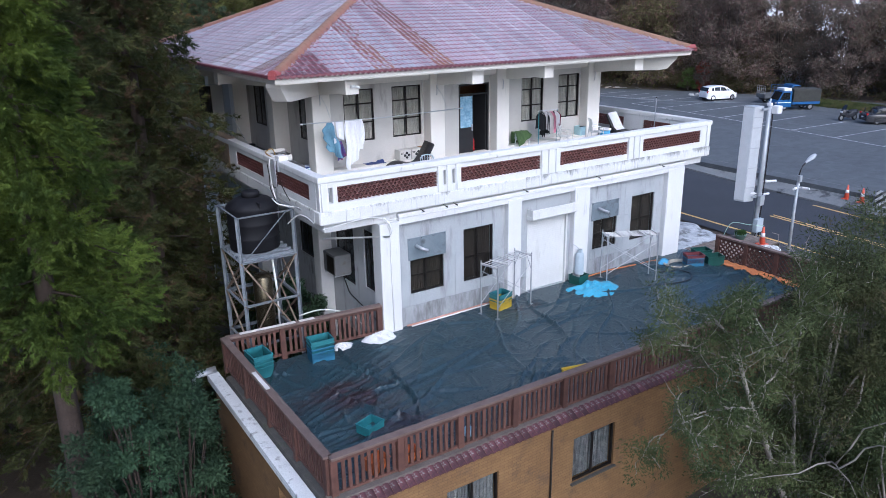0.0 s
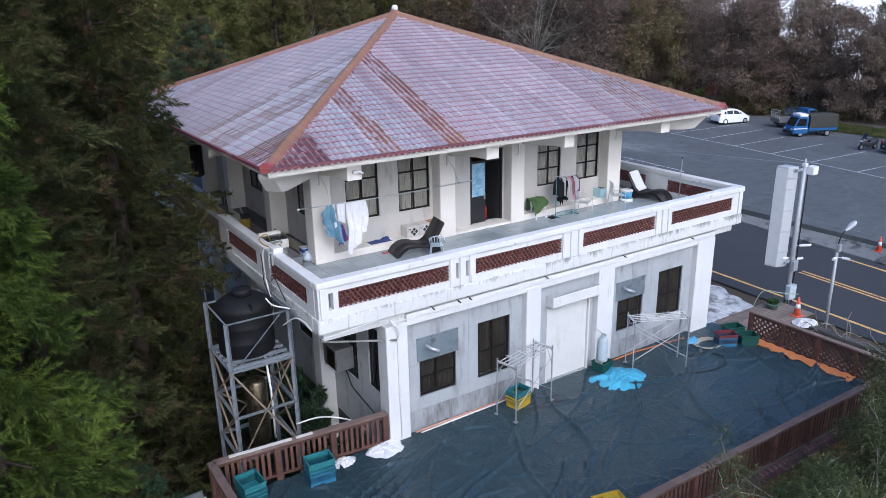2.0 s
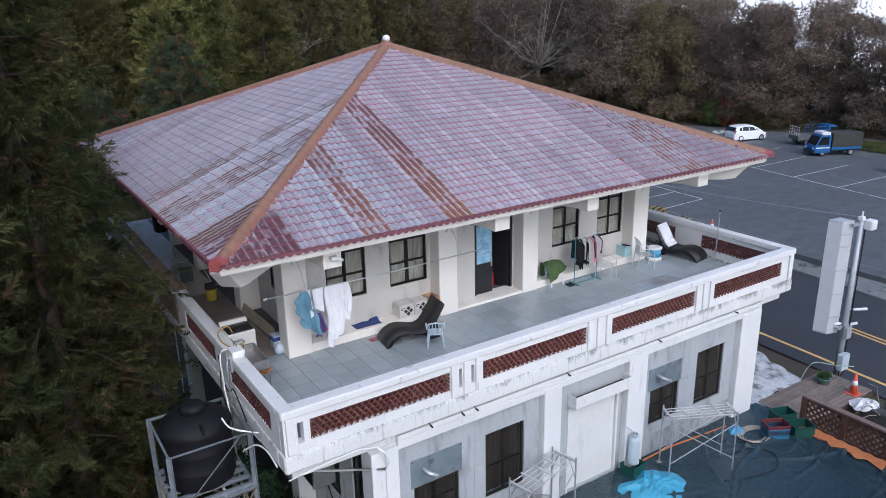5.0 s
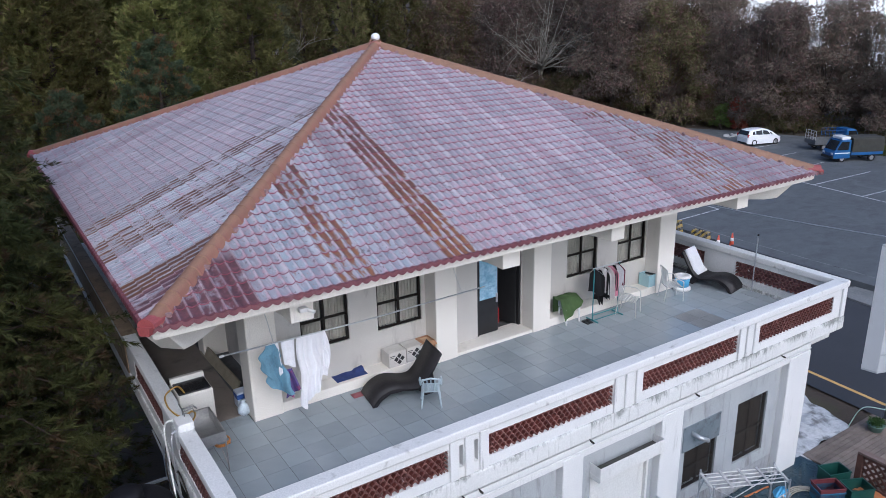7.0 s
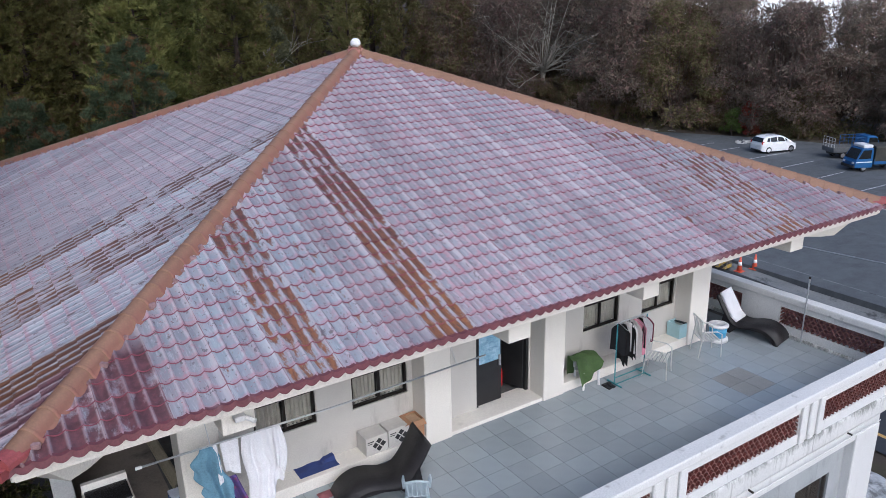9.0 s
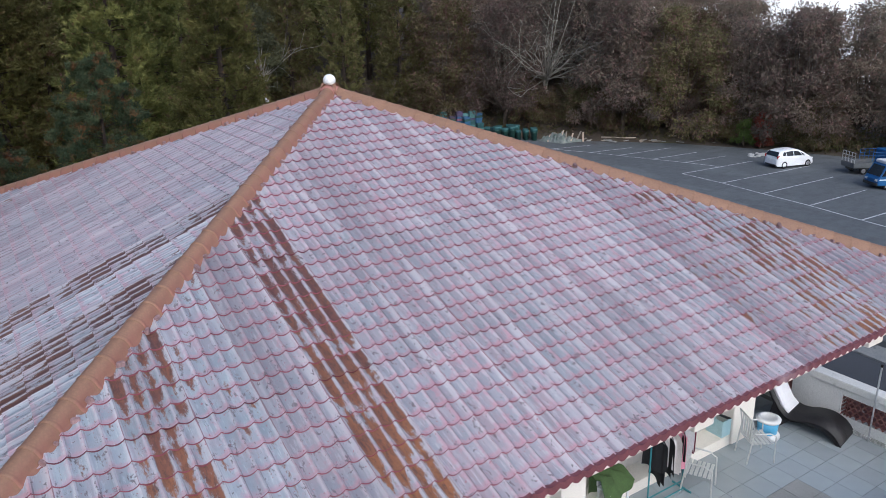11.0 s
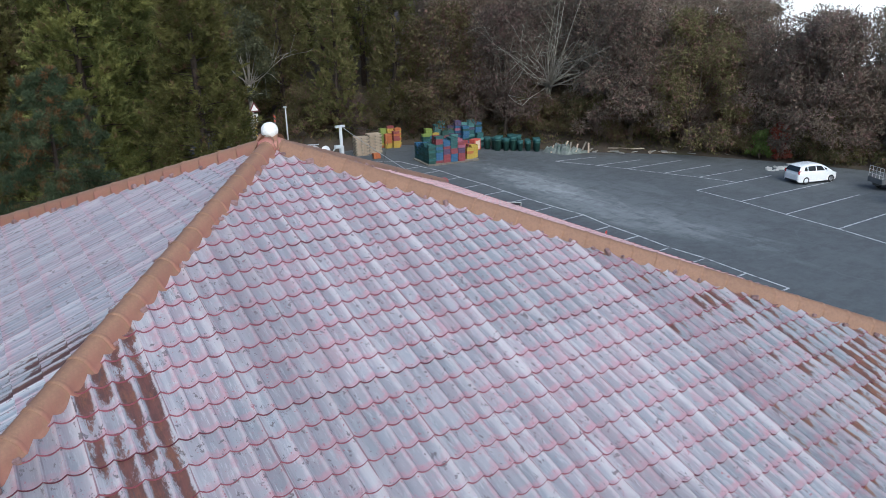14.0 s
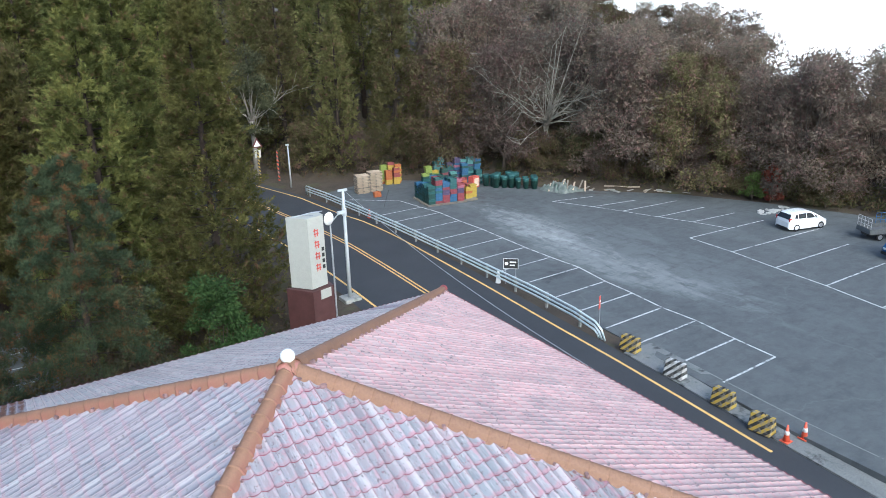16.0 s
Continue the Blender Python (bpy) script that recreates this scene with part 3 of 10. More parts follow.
        bm.free()
        if smooth:
            me.polygons.foreach_set("use_smooth", [True] * len(me.polygons))
        return me


def part(name, shape, material, parent=None, label="", smooth=False, at=None):
    """Links a shape as one mesh object, under parent if there is one."""
    ob = new(name, shape.mesh(name, material, smooth) if isinstance(shape, Shape) else shape)
    if parent:
        ob.parent = parent
    if at is not None:
        ob.matrix_basis = at
    return tagged(ob, label)


def soften(ob, width=0.01, segments=2):
    b = ob.modifiers.new("bevel", "BEVEL")
    b.width, b.segments, b.limit_method, b.angle_limit = width, segments, "ANGLE", radians(40)
    return ob


def thing(name, x, y, z, label, category, group="", kind="", rz=0.0):
    e = new(name)
    e.matrix_basis = pose(x, y, z, 0, 0, rz)
    e.empty_display_size = 0.1
    return tagged(e, label, category, group, kind)


def setting(name, shape, material, label="", category="", smooth=False):
    return tagged(part(name, shape, material, None, label, smooth), "", category, "", "structure")


def numpy_mesh(name, verts, faces, mats, mat_idx=None, smooth=False):
    """A mesh of triangles or quads straight from arrays."""
    me = bpy.data.meshes.new(name)
    k = faces.shape[1]
    me.vertices.add(len(verts))
    me.vertices.foreach_set("co", verts.astype(np.float32).ravel())
    me.loops.add(faces.size)
    me.loops.foreach_set("vertex_index", faces.astype(np.int32).ravel())
    me.polygons.add(len(faces))
    me.polygons.foreach_set("loop_start", np.arange(0, faces.size, k, dtype=np.int32))
    me.polygons.foreach_set("loop_total", np.full(len(faces), k, dtype=np.int32))
    for m in mats:
        me.materials.append(m)
    if mat_idx is not None:
        me.polygons.foreach_set("material_index", mat_idx.astype(np.int32))
    if smooth:
        me.polygons.foreach_set("use_smooth", np.ones(len(faces), dtype=bool))
    me.update(calc_edges=True)
    return me


def wpart(name, shape, material, parent, label="", smooth=False):
    """A part built in world coordinates."""
    ob = part(name, shape, material, parent, label, smooth)
    if parent.type == "EMPTY":
        ob.matrix_parent_inverse = parent.matrix_basis.inverted()
    return ob


# ---- ground, road, car park ----
OPEN = np.array([(-70, -70), (90, -70), (80, -20), (75, 10), (71, 30), (69, 40), (67.5, 46), (65.5, 51.5), (62.5, 57.5), (56.5, 64.5),
                 (52, 73), (43, 80), (37.5, 85), (36.5, 100), (30, 112), (24, 98), (27, 78), (16, 70), (-12, 68), (-70, 62)], float)


def outside(px, py):
    """Distance of points beyond the open ground, 0 on it."""
    inside = np.zeros(px.shape, bool)
    dist = np.full(px.shape, 1e9)
    for (x0, y0), (x1, y1) in zip(OPEN, np.roll(OPEN, -1, axis=0)):
        cross = ((y0 > py) != (y1 > py)) & (px < (x1 - x0) * (py - y0) / (y1 - y0 + 1e-9) + x0)
        inside ^= cross
        ex, ey = x1 - x0, y1 - y0
        s = np.clip(((px - x0) * ex + (py - y0) * ey) / (ex * ex + ey * ey), 0, 1)
        dist = np.minimum(dist, np.hypot(px - x0 - s * ex, py - y0 - s * ey))
    return np.where(inside, 0, dist)


def road_west(y):
    """x of the road's west edge."""
    return np.interp(y, [-70, 0, 14, 17.5, 21, 28, 36, 50.5, 56, 62, 71, 80, 87, 110], [22.5, 26.0, 27.05, 27.3, 27.5, 27.6, 27.65, 28.5, 28.75, 28.8, 28.3, 27.0, 25.8, 19.5])


def road_east(y):
    return np.interp(y, [-70, 0, 15, 19, 24, 30, 36, 42, 50, 55, 61.5, 66, 70, 77, 87, 110], [30.0, 32.6, 33.9, 34.4, 34.6, 34.8, 35.05, 35.4, 36.0, 36.3, 36.65, 36.6, 36.0, 35.5, 33.4, 27.0])


def road_z(y):
    """The road sinks as it runs south past the house."""
    f = np.clip((40.0 - np.asarray(y, float)) / 20.0, 0, 1)
    return -0.6 * f * f * (3 - 2 * f)


def ground_height(px, py):
    px, py = np.asarray(px, float), np.asarray(py, float)
    west = np.interp(py, [-70, 0, 14, 17.5, 21, 36, 50.5, 56, 62, 71, 80, 87, 110], [21.5, 24.3, 25.5, 25.75, 26.3, 27.6, 28.5, 28.75, 28.8, 28.3, 27.0, 25.8, 19.5]) - 2.6 - 0.8 * np.sin(py * 0.21)
    drop = np.clip((west - px) / 5.5, 0, 1)
    z = -0.06 - 4.1 * drop * drop * (3 - 2 * drop) + road_z(py) * np.clip((37 - px) / 1.5, 0, 1) * (1 - drop)
    d = outside(px, py)
    rise = 17.0 * (1 - np.exp(-d * 0.034))
    bearing = np.degrees(np.arctan2(px - 11.5, py - 16.7))
    turn = np.clip((60 - bearing) / 17, 0.05, 1) * np.clip((bearing + 30) / 30, 0.1, 1)
    z = z * np.exp(-d * 0.1) + rise * turn
    bumps = 0.12 * np.sin(px * 0.9 + 1.3 * np.sin(py * 0.5)) * np.sin(py * 0.8 + px * 0.3)
    z = z - 0.11 * np.clip(d - 30, 0, 800) * np.clip((bearing - 46) / 14, 0, 1)
    return z + bumps * np.clip(drop + d * 0.3, 0, 1)


gx = np.concatenate([np.linspace(-900, -75, 12), np.arange(-70, 130, 1.25), np.linspace(135, 900, 12)])
gy = np.concatenate([np.linspace(-900, -75, 12), np.arange(-70, 170, 1.25), np.linspace(175, 900, 12)])
GX, GY = np.meshgrid(gx, gy)
GZ = ground_height(GX, GY)
n_x, n_y = len(gx), len(gy)
idx = np.arange(n_x * n_y).reshape(n_y, n_x)
quads = np.stack([idx[:-1, :-1], idx[:-1, 1:], idx[1:, 1:], idx[1:, :-1]], -1).reshape(-1, 4)
tagged(new("ground", numpy_mesh("ground", np.stack([GX, GY, GZ], -1).reshape(-1, 3), quads, [SOIL], smooth=True)),
       "dark leaf-littered earth rising to a wooded hillside", "ground", kind="structure")

ROAD_YS = [-70, -50, -30, -15, 0, 7, 14] + list(range(18, 42, 2)) + [43, 51, 56, 61, 66, 70, 75, 81, 87, 95, 103, 110]
sh = Shape()
sh.grid([[(float(road_west(y)) - 0.5 + (float(road_east(y)) + 1.0 - float(road_west(y))) * k / 4, y, float(road_z(y)) - 0.002) for k in range(5)] for y in ROAD_YS])
sh.grid([[(float(road_west(y)) - 0.5 + (float(road_east(y)) + 1.0 - float(road_west(y))) * k / 4, y, float(road_z(y)) - 0.25) for k in range(5)] for y in ROAD_YS])
setting("road", sh, ROAD, "dark asphalt two-lane road curving past the car park", "road")


def strip(line, w, z=0.003):
    """A painted line of width w along points."""
    s = Shape()
    pts = [Vector((x, y, 0)) for x, y in line]
    rows = []
    for i, p in enumerate(pts):
        d = (pts[min(i + 1, len(pts) - 1)] - pts[max(i - 1, 0)]).normalized()
        o = Vector((d.y, -d.x, 0)) * w / 2
        rows.append([p - o + Vector((0, 0, z)), p + o + Vector((0, 0, z))])
    s.grid(rows)
    s.grid([[Vector((*r[0][:2], z - 0.004)), Vector((*r[1][:2], z - 0.004))] for r in rows])
    return s


def road_line(name, x_of, y0, y1, w, label):
    """A painted line that follows the road; x_of gives its x at y."""
    n = max(2, int((y1 - y0) / 2))
    sh = strip([(x_of(y0 + (y1 - y0) * k / n), y0 + (y1 - y0) * k / n) for k in range(n + 1)], w, 0.004)
    sh.v = [(x, y, z + float(road_z(y))) for x, y, z in sh.v]
    setting(name, sh, LINE_YELLOW, label, "road marking")


road_line("road_edge_line_1", lambda y: float(road_west(y)) + 0.35, -66, 107, 0.14, "yellow painted road edge line")
# the far edge line and the centre line break off at the mouth of the car park
road_line("road_edge_line_2", lambda y: float(road_east(y)) - 0.25, -66, 19.2, 0.14, "yellow painted road edge line")
road_line("road_edge_line_3", lambda y: float(road_east(y)) - 0.25, 29.9, 107, 0.14, "yellow painted road edge line")
for k in (1, 2):
    for j, (y0, y1) in enumerate(((-66, 19.3), (30.0, 107))):
        road_line("road_centre_line_%d" % (2 * j + k), lambda y: (float(road_west(y)) + float(road_east(y))) / 2 + 0.02 + 0.26 * (k - 1.5), y0, y1, 0.11, "yellow painted double centre line")

# car park slab, one step above the road
LOT = [(35.9, 20.0), (36.0, 30), (36.9, 40), (37.5, 50), (37.7, 62), (37.5, 72), (38.0, 77), (44, 78.5), (51.0, 72.5), (56, 64), (62, 57), (65.0, 51), (67, 45.5), (68.5, 40),
       (70.5, 30), (74.5, 10), (79, -20), (86, -66), (33.5, -66), (35.3, 0), (35.8, 12)]
sh = Shape()
sh.prism(LOT, "z", -1.0, 0.0)
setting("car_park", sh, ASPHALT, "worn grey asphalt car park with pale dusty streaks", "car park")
sh = Shape()
for (y0, y1) in ((-66, -40), (-40, -10), (-10, 8), (8, 16), (16, 24), (24, 30), (30, 35), (35, 38.5)):
    a, b = (float(road_east(y0)) + 0.52, float(road_east(y1)) + 0.52)
    e0, e1 = (np.interp([y0, y1], [-66, 0, 12, 20, 30, 40], [33.4, 35.2, 35.7, 36.1, 36.2, 36.9]))
    r0, r1 = float(road_z(y0)) + 0.05, float(road_z(y1)) + 0.05
    sh.add([(a, y0, r0), (float(e0) + 0.8, y0, 0.012), (float(e1) + 0.8, y1, 0.012), (b, y1, r1), (a, y0, -1.2), (float(e0) + 0.8, y0, -1.2), (float(e1) + 0.8, y1, -1.2), (b, y1, -1.2)],
           [(0, 1, 2, 3), (7, 6, 5, 4), (0, 4, 5, 1), (2, 6, 7, 3), (1, 5, 6, 2), (3, 7, 4, 0)])
setting("pavement", sh, surf("broken_verge_concrete", (0.13, 0.137, 0.14), (0.20, 0.207, 0.207), 1.0, 0.9, 0.5, 14, stain=(0.05, 0.052, 0.055), stain_scale=1.1, stain_lo=0.52, stain_hi=0.62), "broken grey concrete verge between road and car park", "pavement")

def verge_z(x, y):
    """Height of the sloping verge between road and car park."""
    a, b = float(road_east(y)) + 0.52, float(np.interp(y, [-66, 0, 12, 20, 30, 40], [33.4, 35.2, 35.7, 36.1, 36.2, 36.9])) + 0.8
    q = min(1.0, max(0.0, (x - a) / (b - a)))
    return (float(road_z(y)) + 0.05) * (1 - q) + 0.012 * q


# bay lines
def line(name, *pts):
    setting(name, strip(pts, 0.11, 0.004), LINE_WHITE, "worn white parking bay line", "road marking")


WEST = [(42.11, 67.28), (42.43, 64.91), (42.33, 61.96), (42.42, 59.01), (42.3, 56.4), (42.2, 53.75), (42.21, 51.12), (42.33, 48.55), (41.88, 45.83), (41.74, 43.55), (41.46, 41.13), (41.52, 38.93), (41.25, 36.39), (41.07, 34.1)]
line("bay_line_west", (38.5, 73.3), (41.77, 70.17), *WEST)
for k, (x, y) in enumerate(WEST):
    line("bay_line_west_%d" % (k + 1), (x, y), (37.9 if y > 45 else 37.1, y - 0.12))
EAST = [(52.7, 48.36, 60.5, 47.9), (52.43, 44.71, 62.0, 44.2), (51.91, 41.24, 59.85, 41.06), (51.47, 37.72, 58.0, 37.7), (50.77, 34.18, 57.4, 34.0), (50.2, 30.7, 56.8, 30.4), (49.6, 27.1, 56.2, 26.8), (48.9, 23.5, 55.5, 23.2), (48.3, 20.0, 54.9, 19.7), (47.6, 16.0, 54.2, 15.7)]
line("bay_line_east", *[(a, b) for a, b, c, d in EAST])
for k, (a, b, c, d) in enumerate(EAST):
    line("bay_line_east_%d" % (k + 1), (a, b), (c, d))
NORTH = [(51.89, 61.93, 55.7, 61.03), (53.34, 58.61, 57.6, 57.9), (54.2, 56.17, 60.1, 55.67), (55.13, 53.34, 60.18, 52.97), (56.06, 50.83, 60.6, 50.47)]
line("bay_line_north", *[(a, b) for a, b, c, d in NORTH], (56.77, 48.23))
for k, (a, b, c, d) in enumerate(NORTH):
    line("bay_line_north_%d" % (k + 1), (a, b), (c, d))

# lower car park west of the bend
sh = Shape().prism([(5.5, 57.0), (12.6, 56.0), (14.2, 66.0), (13.0, 74.0), (3.0, 76.0)], "z", -4.4, -4.0)
setting("lower_car_park", sh, ASPHALT, "dark asphalt car park below the slope", "car park")
for k in range(5):
    y = 59.0 + 2.4 * k
    setting("lower_bay_line_%d" % (k + 1), strip([(8.2, y), (12.3, y - 0.3)], 0.11, -3.996), LINE_WHITE, "worn white parking bay line", "road marking")

# glowing strip that stands in for bright sky and mist beyond the trees
haze, hnt, hp = nodes_of("glowing_mist_backdrop")
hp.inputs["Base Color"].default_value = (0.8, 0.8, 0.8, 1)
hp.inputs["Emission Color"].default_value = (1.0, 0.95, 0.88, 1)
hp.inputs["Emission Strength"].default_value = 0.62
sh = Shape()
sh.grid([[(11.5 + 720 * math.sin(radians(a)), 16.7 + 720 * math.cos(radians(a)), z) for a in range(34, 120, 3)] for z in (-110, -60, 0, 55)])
setting("backdrop", sh, haze, "glowing backdrop strip for bright sky and mist over the valley", "backdrop")

# ---- house ----
house = thing("house", 15.05, 17.1, 0.0, "two-storey white house with faded rose tiled roof and balcony", "house")
CX, CY, HALF, EAVE, PEAK = 15.05, 26.7, 8.25, 7.30, 10.56


def holed(sh, axis, a0, a1, p0, p1, z0, z1, holes):
    """A wall in one piece along axis 'x' or 'y' from a0 to a1, between p0 and p1 in depth, with openings (a0, a1, z0, z1) through it."""
    us = sorted({a0, a1, *[h[0] for h in holes], *[h[1] for h in holes]})
    zs = sorted({z0, z1, *[h[2] for h in holes], *[h[3] for h in holes]})
    solid = {(i, j) for i in range(len(us) - 1) for j in range(len(zs) - 1)
             if not any(h[0] < (us[i] + us[i + 1]) / 2 < h[1] and h[2] < (zs[j] + zs[j + 1]) / 2 < h[3] for h in holes)}
    verts, faces, index = [], [], {}

    def at(i, j, d):
        if (i, j, d) not in index:
            index[i, j, d] = len(verts)
            p = (p0, p1)[d]
            verts.append((us[i], p, zs[j]) if axis == "x" else (p, us[i], zs[j]))
        return index[i, j, d]

    for i, j in sorted(solid):
        faces.append((at(i, j, 0), at(i + 1, j, 0), at(i + 1, j + 1, 0), at(i, j + 1, 0)))
        faces.append((at(i, j + 1, 1), at(i + 1, j + 1, 1), at(i + 1, j, 1), at(i, j, 1)))
        for (di, dj), (a, b) in (((-1, 0), ((i, j), (i, j + 1))), ((1, 0), ((i + 1, j), (i + 1, j + 1))), ((0, -1), ((i, j), (i + 1, j))), ((0, 1), ((i, j + 1), (i + 1, j + 1)))):
            if (i + di, j + dj) not in solid:
                faces.append((at(*a, 0), at(*b, 0), at(*b, 1), at(*a, 1)))
    return sh.add(verts, faces)


G_WIN = [(10.05, 11.2, 0.95, 2.0), (11.93, 13.04, 0.92, 2.6), (17.32, 18.45, 0.9, 1.95), (19.15, 20.3, 0.9, 2.53)]
U_WIN = [(10.16, 11.25, 4.83, 6.5), (11.93, 13.05, 4.83, 6.5), (17.42, 18.48, 4.82, 6.44), (19.22, 20.3, 4.8, 6.44)]
SHUT = (14.42, 16.1, 0.02, 2.62)
DOOR = (14.6, 15.92, 3.93, 6.38)
SIDE_G = [(18.15, 18.75, 0.9, 2.75), (19.45, 20.75, 0.7, 2.75), (22.6, 23.8, 0.7, 2.75), (26.5, 27.7, 0.7, 2.75)]
SIDE_U = [(22.4, 23.4, 4.8, 6.4), (26.6, 27.8, 4.8, 6.4)]
wpart("ground_floor_wall", holed(Shape(), "x", 9.2, 21.6, 17.3, 17.52, -0.3, 3.25, G_WIN + [SHUT]), GREY_WALL, house, "light grey clad wall")
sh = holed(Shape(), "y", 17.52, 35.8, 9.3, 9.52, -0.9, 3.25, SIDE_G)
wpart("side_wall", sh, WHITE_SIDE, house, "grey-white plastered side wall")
wpart("foundation", Shape().box(9.32, 9.5, 17.52, 35.8, -4.3, -0.9), MOSSY, house, "dark foundation wall")
wpart("side_wall", Shape().box(21.35, 21.58, 17.52, 35.8, -0.3, 3.25), WHITE, house, "white plastered side wall")
wpart("rear_wall", Shape().box(9.3, 21.58, 35.8, 36.0, -4.3, 3.25), WHITE, house, "white plastered rear wall")
for x0, x1 in ((9.0, 9.62), (13.49, 14.02), (16.26, 16.93), (20.75, 21.62)):
    wpart("ground_column", Shape().box(x0, x1, 17.1, 17.58, -0.3, 3.3, 0.015), WHITE, house, "white painted column")
for y0 in (21.1, 27.0, 32.0):
    wpart("ground_column", Shape().box(8.86, 9.5, y0, y0 + 0.5, -4.3, 3.4, 0.015), WHITE, house, "white painted column")
wpart("ground_beam", Shape().box(9.62, 21.6, 17.12, 17.5, 3.2, 3.5), WHITE, house, "white painted beam")
soften(wpart("balcony_slab", Shape().box(7.42, 22.68, 17.26, 36.2, 3.3, 3.84), WHITE_DIRTY, house, "white balcony slab with water stains"), 0.03)
for box in ((7.24, 22.88, 17.06, 17.4), (7.24, 7.5, 17.4, 36.3), (22.6, 22.88, 17.4, 36.3)):
    wpart("balcony_ledge", Shape().box(*box, 3.58, 3.93, 0.03), LEDGE, house, "weathered white ledge with dark runs")

# parapet: piers, rails and perforated red panels
FRONT_PANELS = [(7.8, 10.9), (11.73, 14.72), (15.53, 18.55), (19.29, 22.3)]
SIDE_PANELS = [(17.75, 20.15), (21.2, 23.7), (24.7, 27.4), (28.4, 31.1), (32.1, 34.8)]
P0, P1 = 4.13, 4.56


COPING = surf("chalky_white_coping", (0.60, 0.605, 0.60), (0.68, 0.68, 0.67), 0.8, 0.8, 0.25, 40, stain=(0.2, 0.2, 0.185), stain_scale=5.0, stain_lo=0.6, stain_hi=0.8)


nt = LEDGE.node_tree                       # mould that starts at the ledge's upper edge and runs down
p_ = nt.nodes["Principled BSDF"]
sep = nt.nodes.new("ShaderNodeSeparateXYZ")
nt.links.new(nt.nodes.new("ShaderNodeTexCoord").outputs["Object"], sep.inputs[0])
age = math_node(nt, "MULTIPLY", math_node(nt, "SUBTRACT", sep.outputs[0], 14.0), 0.006)
rise = math_node(nt, "MULTIPLY", math_node(nt, "SUBTRACT", sep.outputs[2], 3.85), 0.9)
mould = math_node(nt, "ADD", math_node(nt, "ADD", noise_tex(nt, 2.2, 9, (1.6, 1.6, 0.55), 0.78), rise), age)
col = mix(nt, grey(nt, mould, 0.51, 0.66, 0, 0.8), p_.inputs["Base Color"].links[0].from_socket, (0.115, 0.125, 0.11))
runs = math_node(nt, "ADD", noise_tex(nt, 3.0, 6, (4.5, 4.5, 0.25), 0.6), math_node(nt, "MULTIPLY", age, 0.6))
nt.links.new(mix(nt, grey(nt, runs, 0.58, 0.72, 0, 0.55), col, (0.2, 0.205, 0.19)), p_.inputs["Base Color"])
PARAPET = surf("streaked_white_parapet_paint", (0.60, 0.605, 0.60), (0.68, 0.68, 0.67), 0.8, 0.78, 0.25, 40, stain=(0.25, 0.25, 0.235), stain_scale=4.0, stain_stretch=(3.5, 3.5, 0.35), stain_lo=0.62, stain_hi=0.76)


def parapet(axis, a0, a1, p0, p1, panels, slots=()):
    """A parapet wall with openings for the block screens, narrow slots beside them, and its coping."""
    sh = holed(Shape(), axis, a0, a1, p0, p1, 3.93, 4.7, [(a, b, P0, P1) for a, b in sorted(list(panels) + list(slots))])
    body = wpart("parapet", sh, PARAPET, house, "white painted parapet wall")
    lo, hi = (a0 - 0.04, a1 + 0.04)
    if axis == "x":
        wpart("coping", Shape().box(lo, hi, p0 - 0.05, p1 + 0.05, 4.7, 4.87, 0.025), COPING, body, "white coping")
    else:
        wpart("coping", Shape().box(p0 - 0.05, p1 + 0.05, lo, hi, 4.7, 4.866, 0.025), COPING, body, "white coping")
    return body


front_parapet = parapet("x", 7.28, 22.84, 17.1, 17.28, FRONT_PANELS, ((7.55, 7.67), (11.12, 11.2), (11.43, 11.51)))
left_parapet = parapet("y", 17.33, 36.2, 7.28, 7.46, SIDE_PANELS)
right_parapet = parapet("y", 17.33, 36.2, 22.66, 22.84, SIDE_PANELS)
for a, b in zip(FRONT_PANELS, FRONT_PANELS[1:]):
    w = (b[0] - a[1]) / 4.1
    for k in range(3):
        x = a[1] + w * 1.52 * k
        wpart("pilaster", Shape().box(x + 0.01, x + w - 0.01, 17.05, 17.1, 3.95, 4.7, 0.012), PARAPET, front_parapet)
wpart("pilaster", Shape().box(7.32, 7.5, 17.05, 17.1, 3.95, 4.7, 0.012), PARAPET, front_parapet)
wpart("pilaster", Shape().box(22.62, 22.8, 17.05, 17.1, 3.95, 4.7, 0.012), PARAPET, front_parapet)

# upper storey
wpart("upper_wall", holed(Shape(), "x", 9.3, 20.7, 21.4, 21.6, 3.85, 7.0, U_WIN + [DOOR]), UPPER, house, "pale grey plastered wall")
sh = holed(Shape(), "y", 21.6, 32.0, 9.45, 9.65, 3.85, 7.0, SIDE_U)
wpart("upper_side_wall", sh, UPPER, house, "pale grey plastered side wall")
wpart("upper_side_wall", Shape().box(20.4, 20.6, 21.6, 32.0, 3.85, 7.0), UPPER, house, "pale grey plastered side wall")
wpart("upper_rear_wall", Shape().box(9.45, 20.6, 32.0, 32.2, 3.85, 7.0), UPPER, house, "pale grey plastered rear wall")
UCOL = [(8.9, 9.5), (13.15, 13.72), (15.95, 16.5), (20.35, 21.0)]
for x0, x1 in UCOL:
    wpart("upper_column", Shape().box(x0, x1, 20.95, 21.5, 3.85, 7.0, 0.015), CREAM, house, "white painted column")
for y0 in (24.4, 28.6, 31.8):
    wpart("upper_column", Shape().box(8.9, 9.5, y0, y0 + 0.5, 3.85, 7.0, 0.015), CREAM, house, "white painted column")
    wpart("upper_column", Shape().box(20.4, 21.0, y0, y0 + 0.5, 3.85, 7.0, 0.015), CREAM, house, "white painted column")
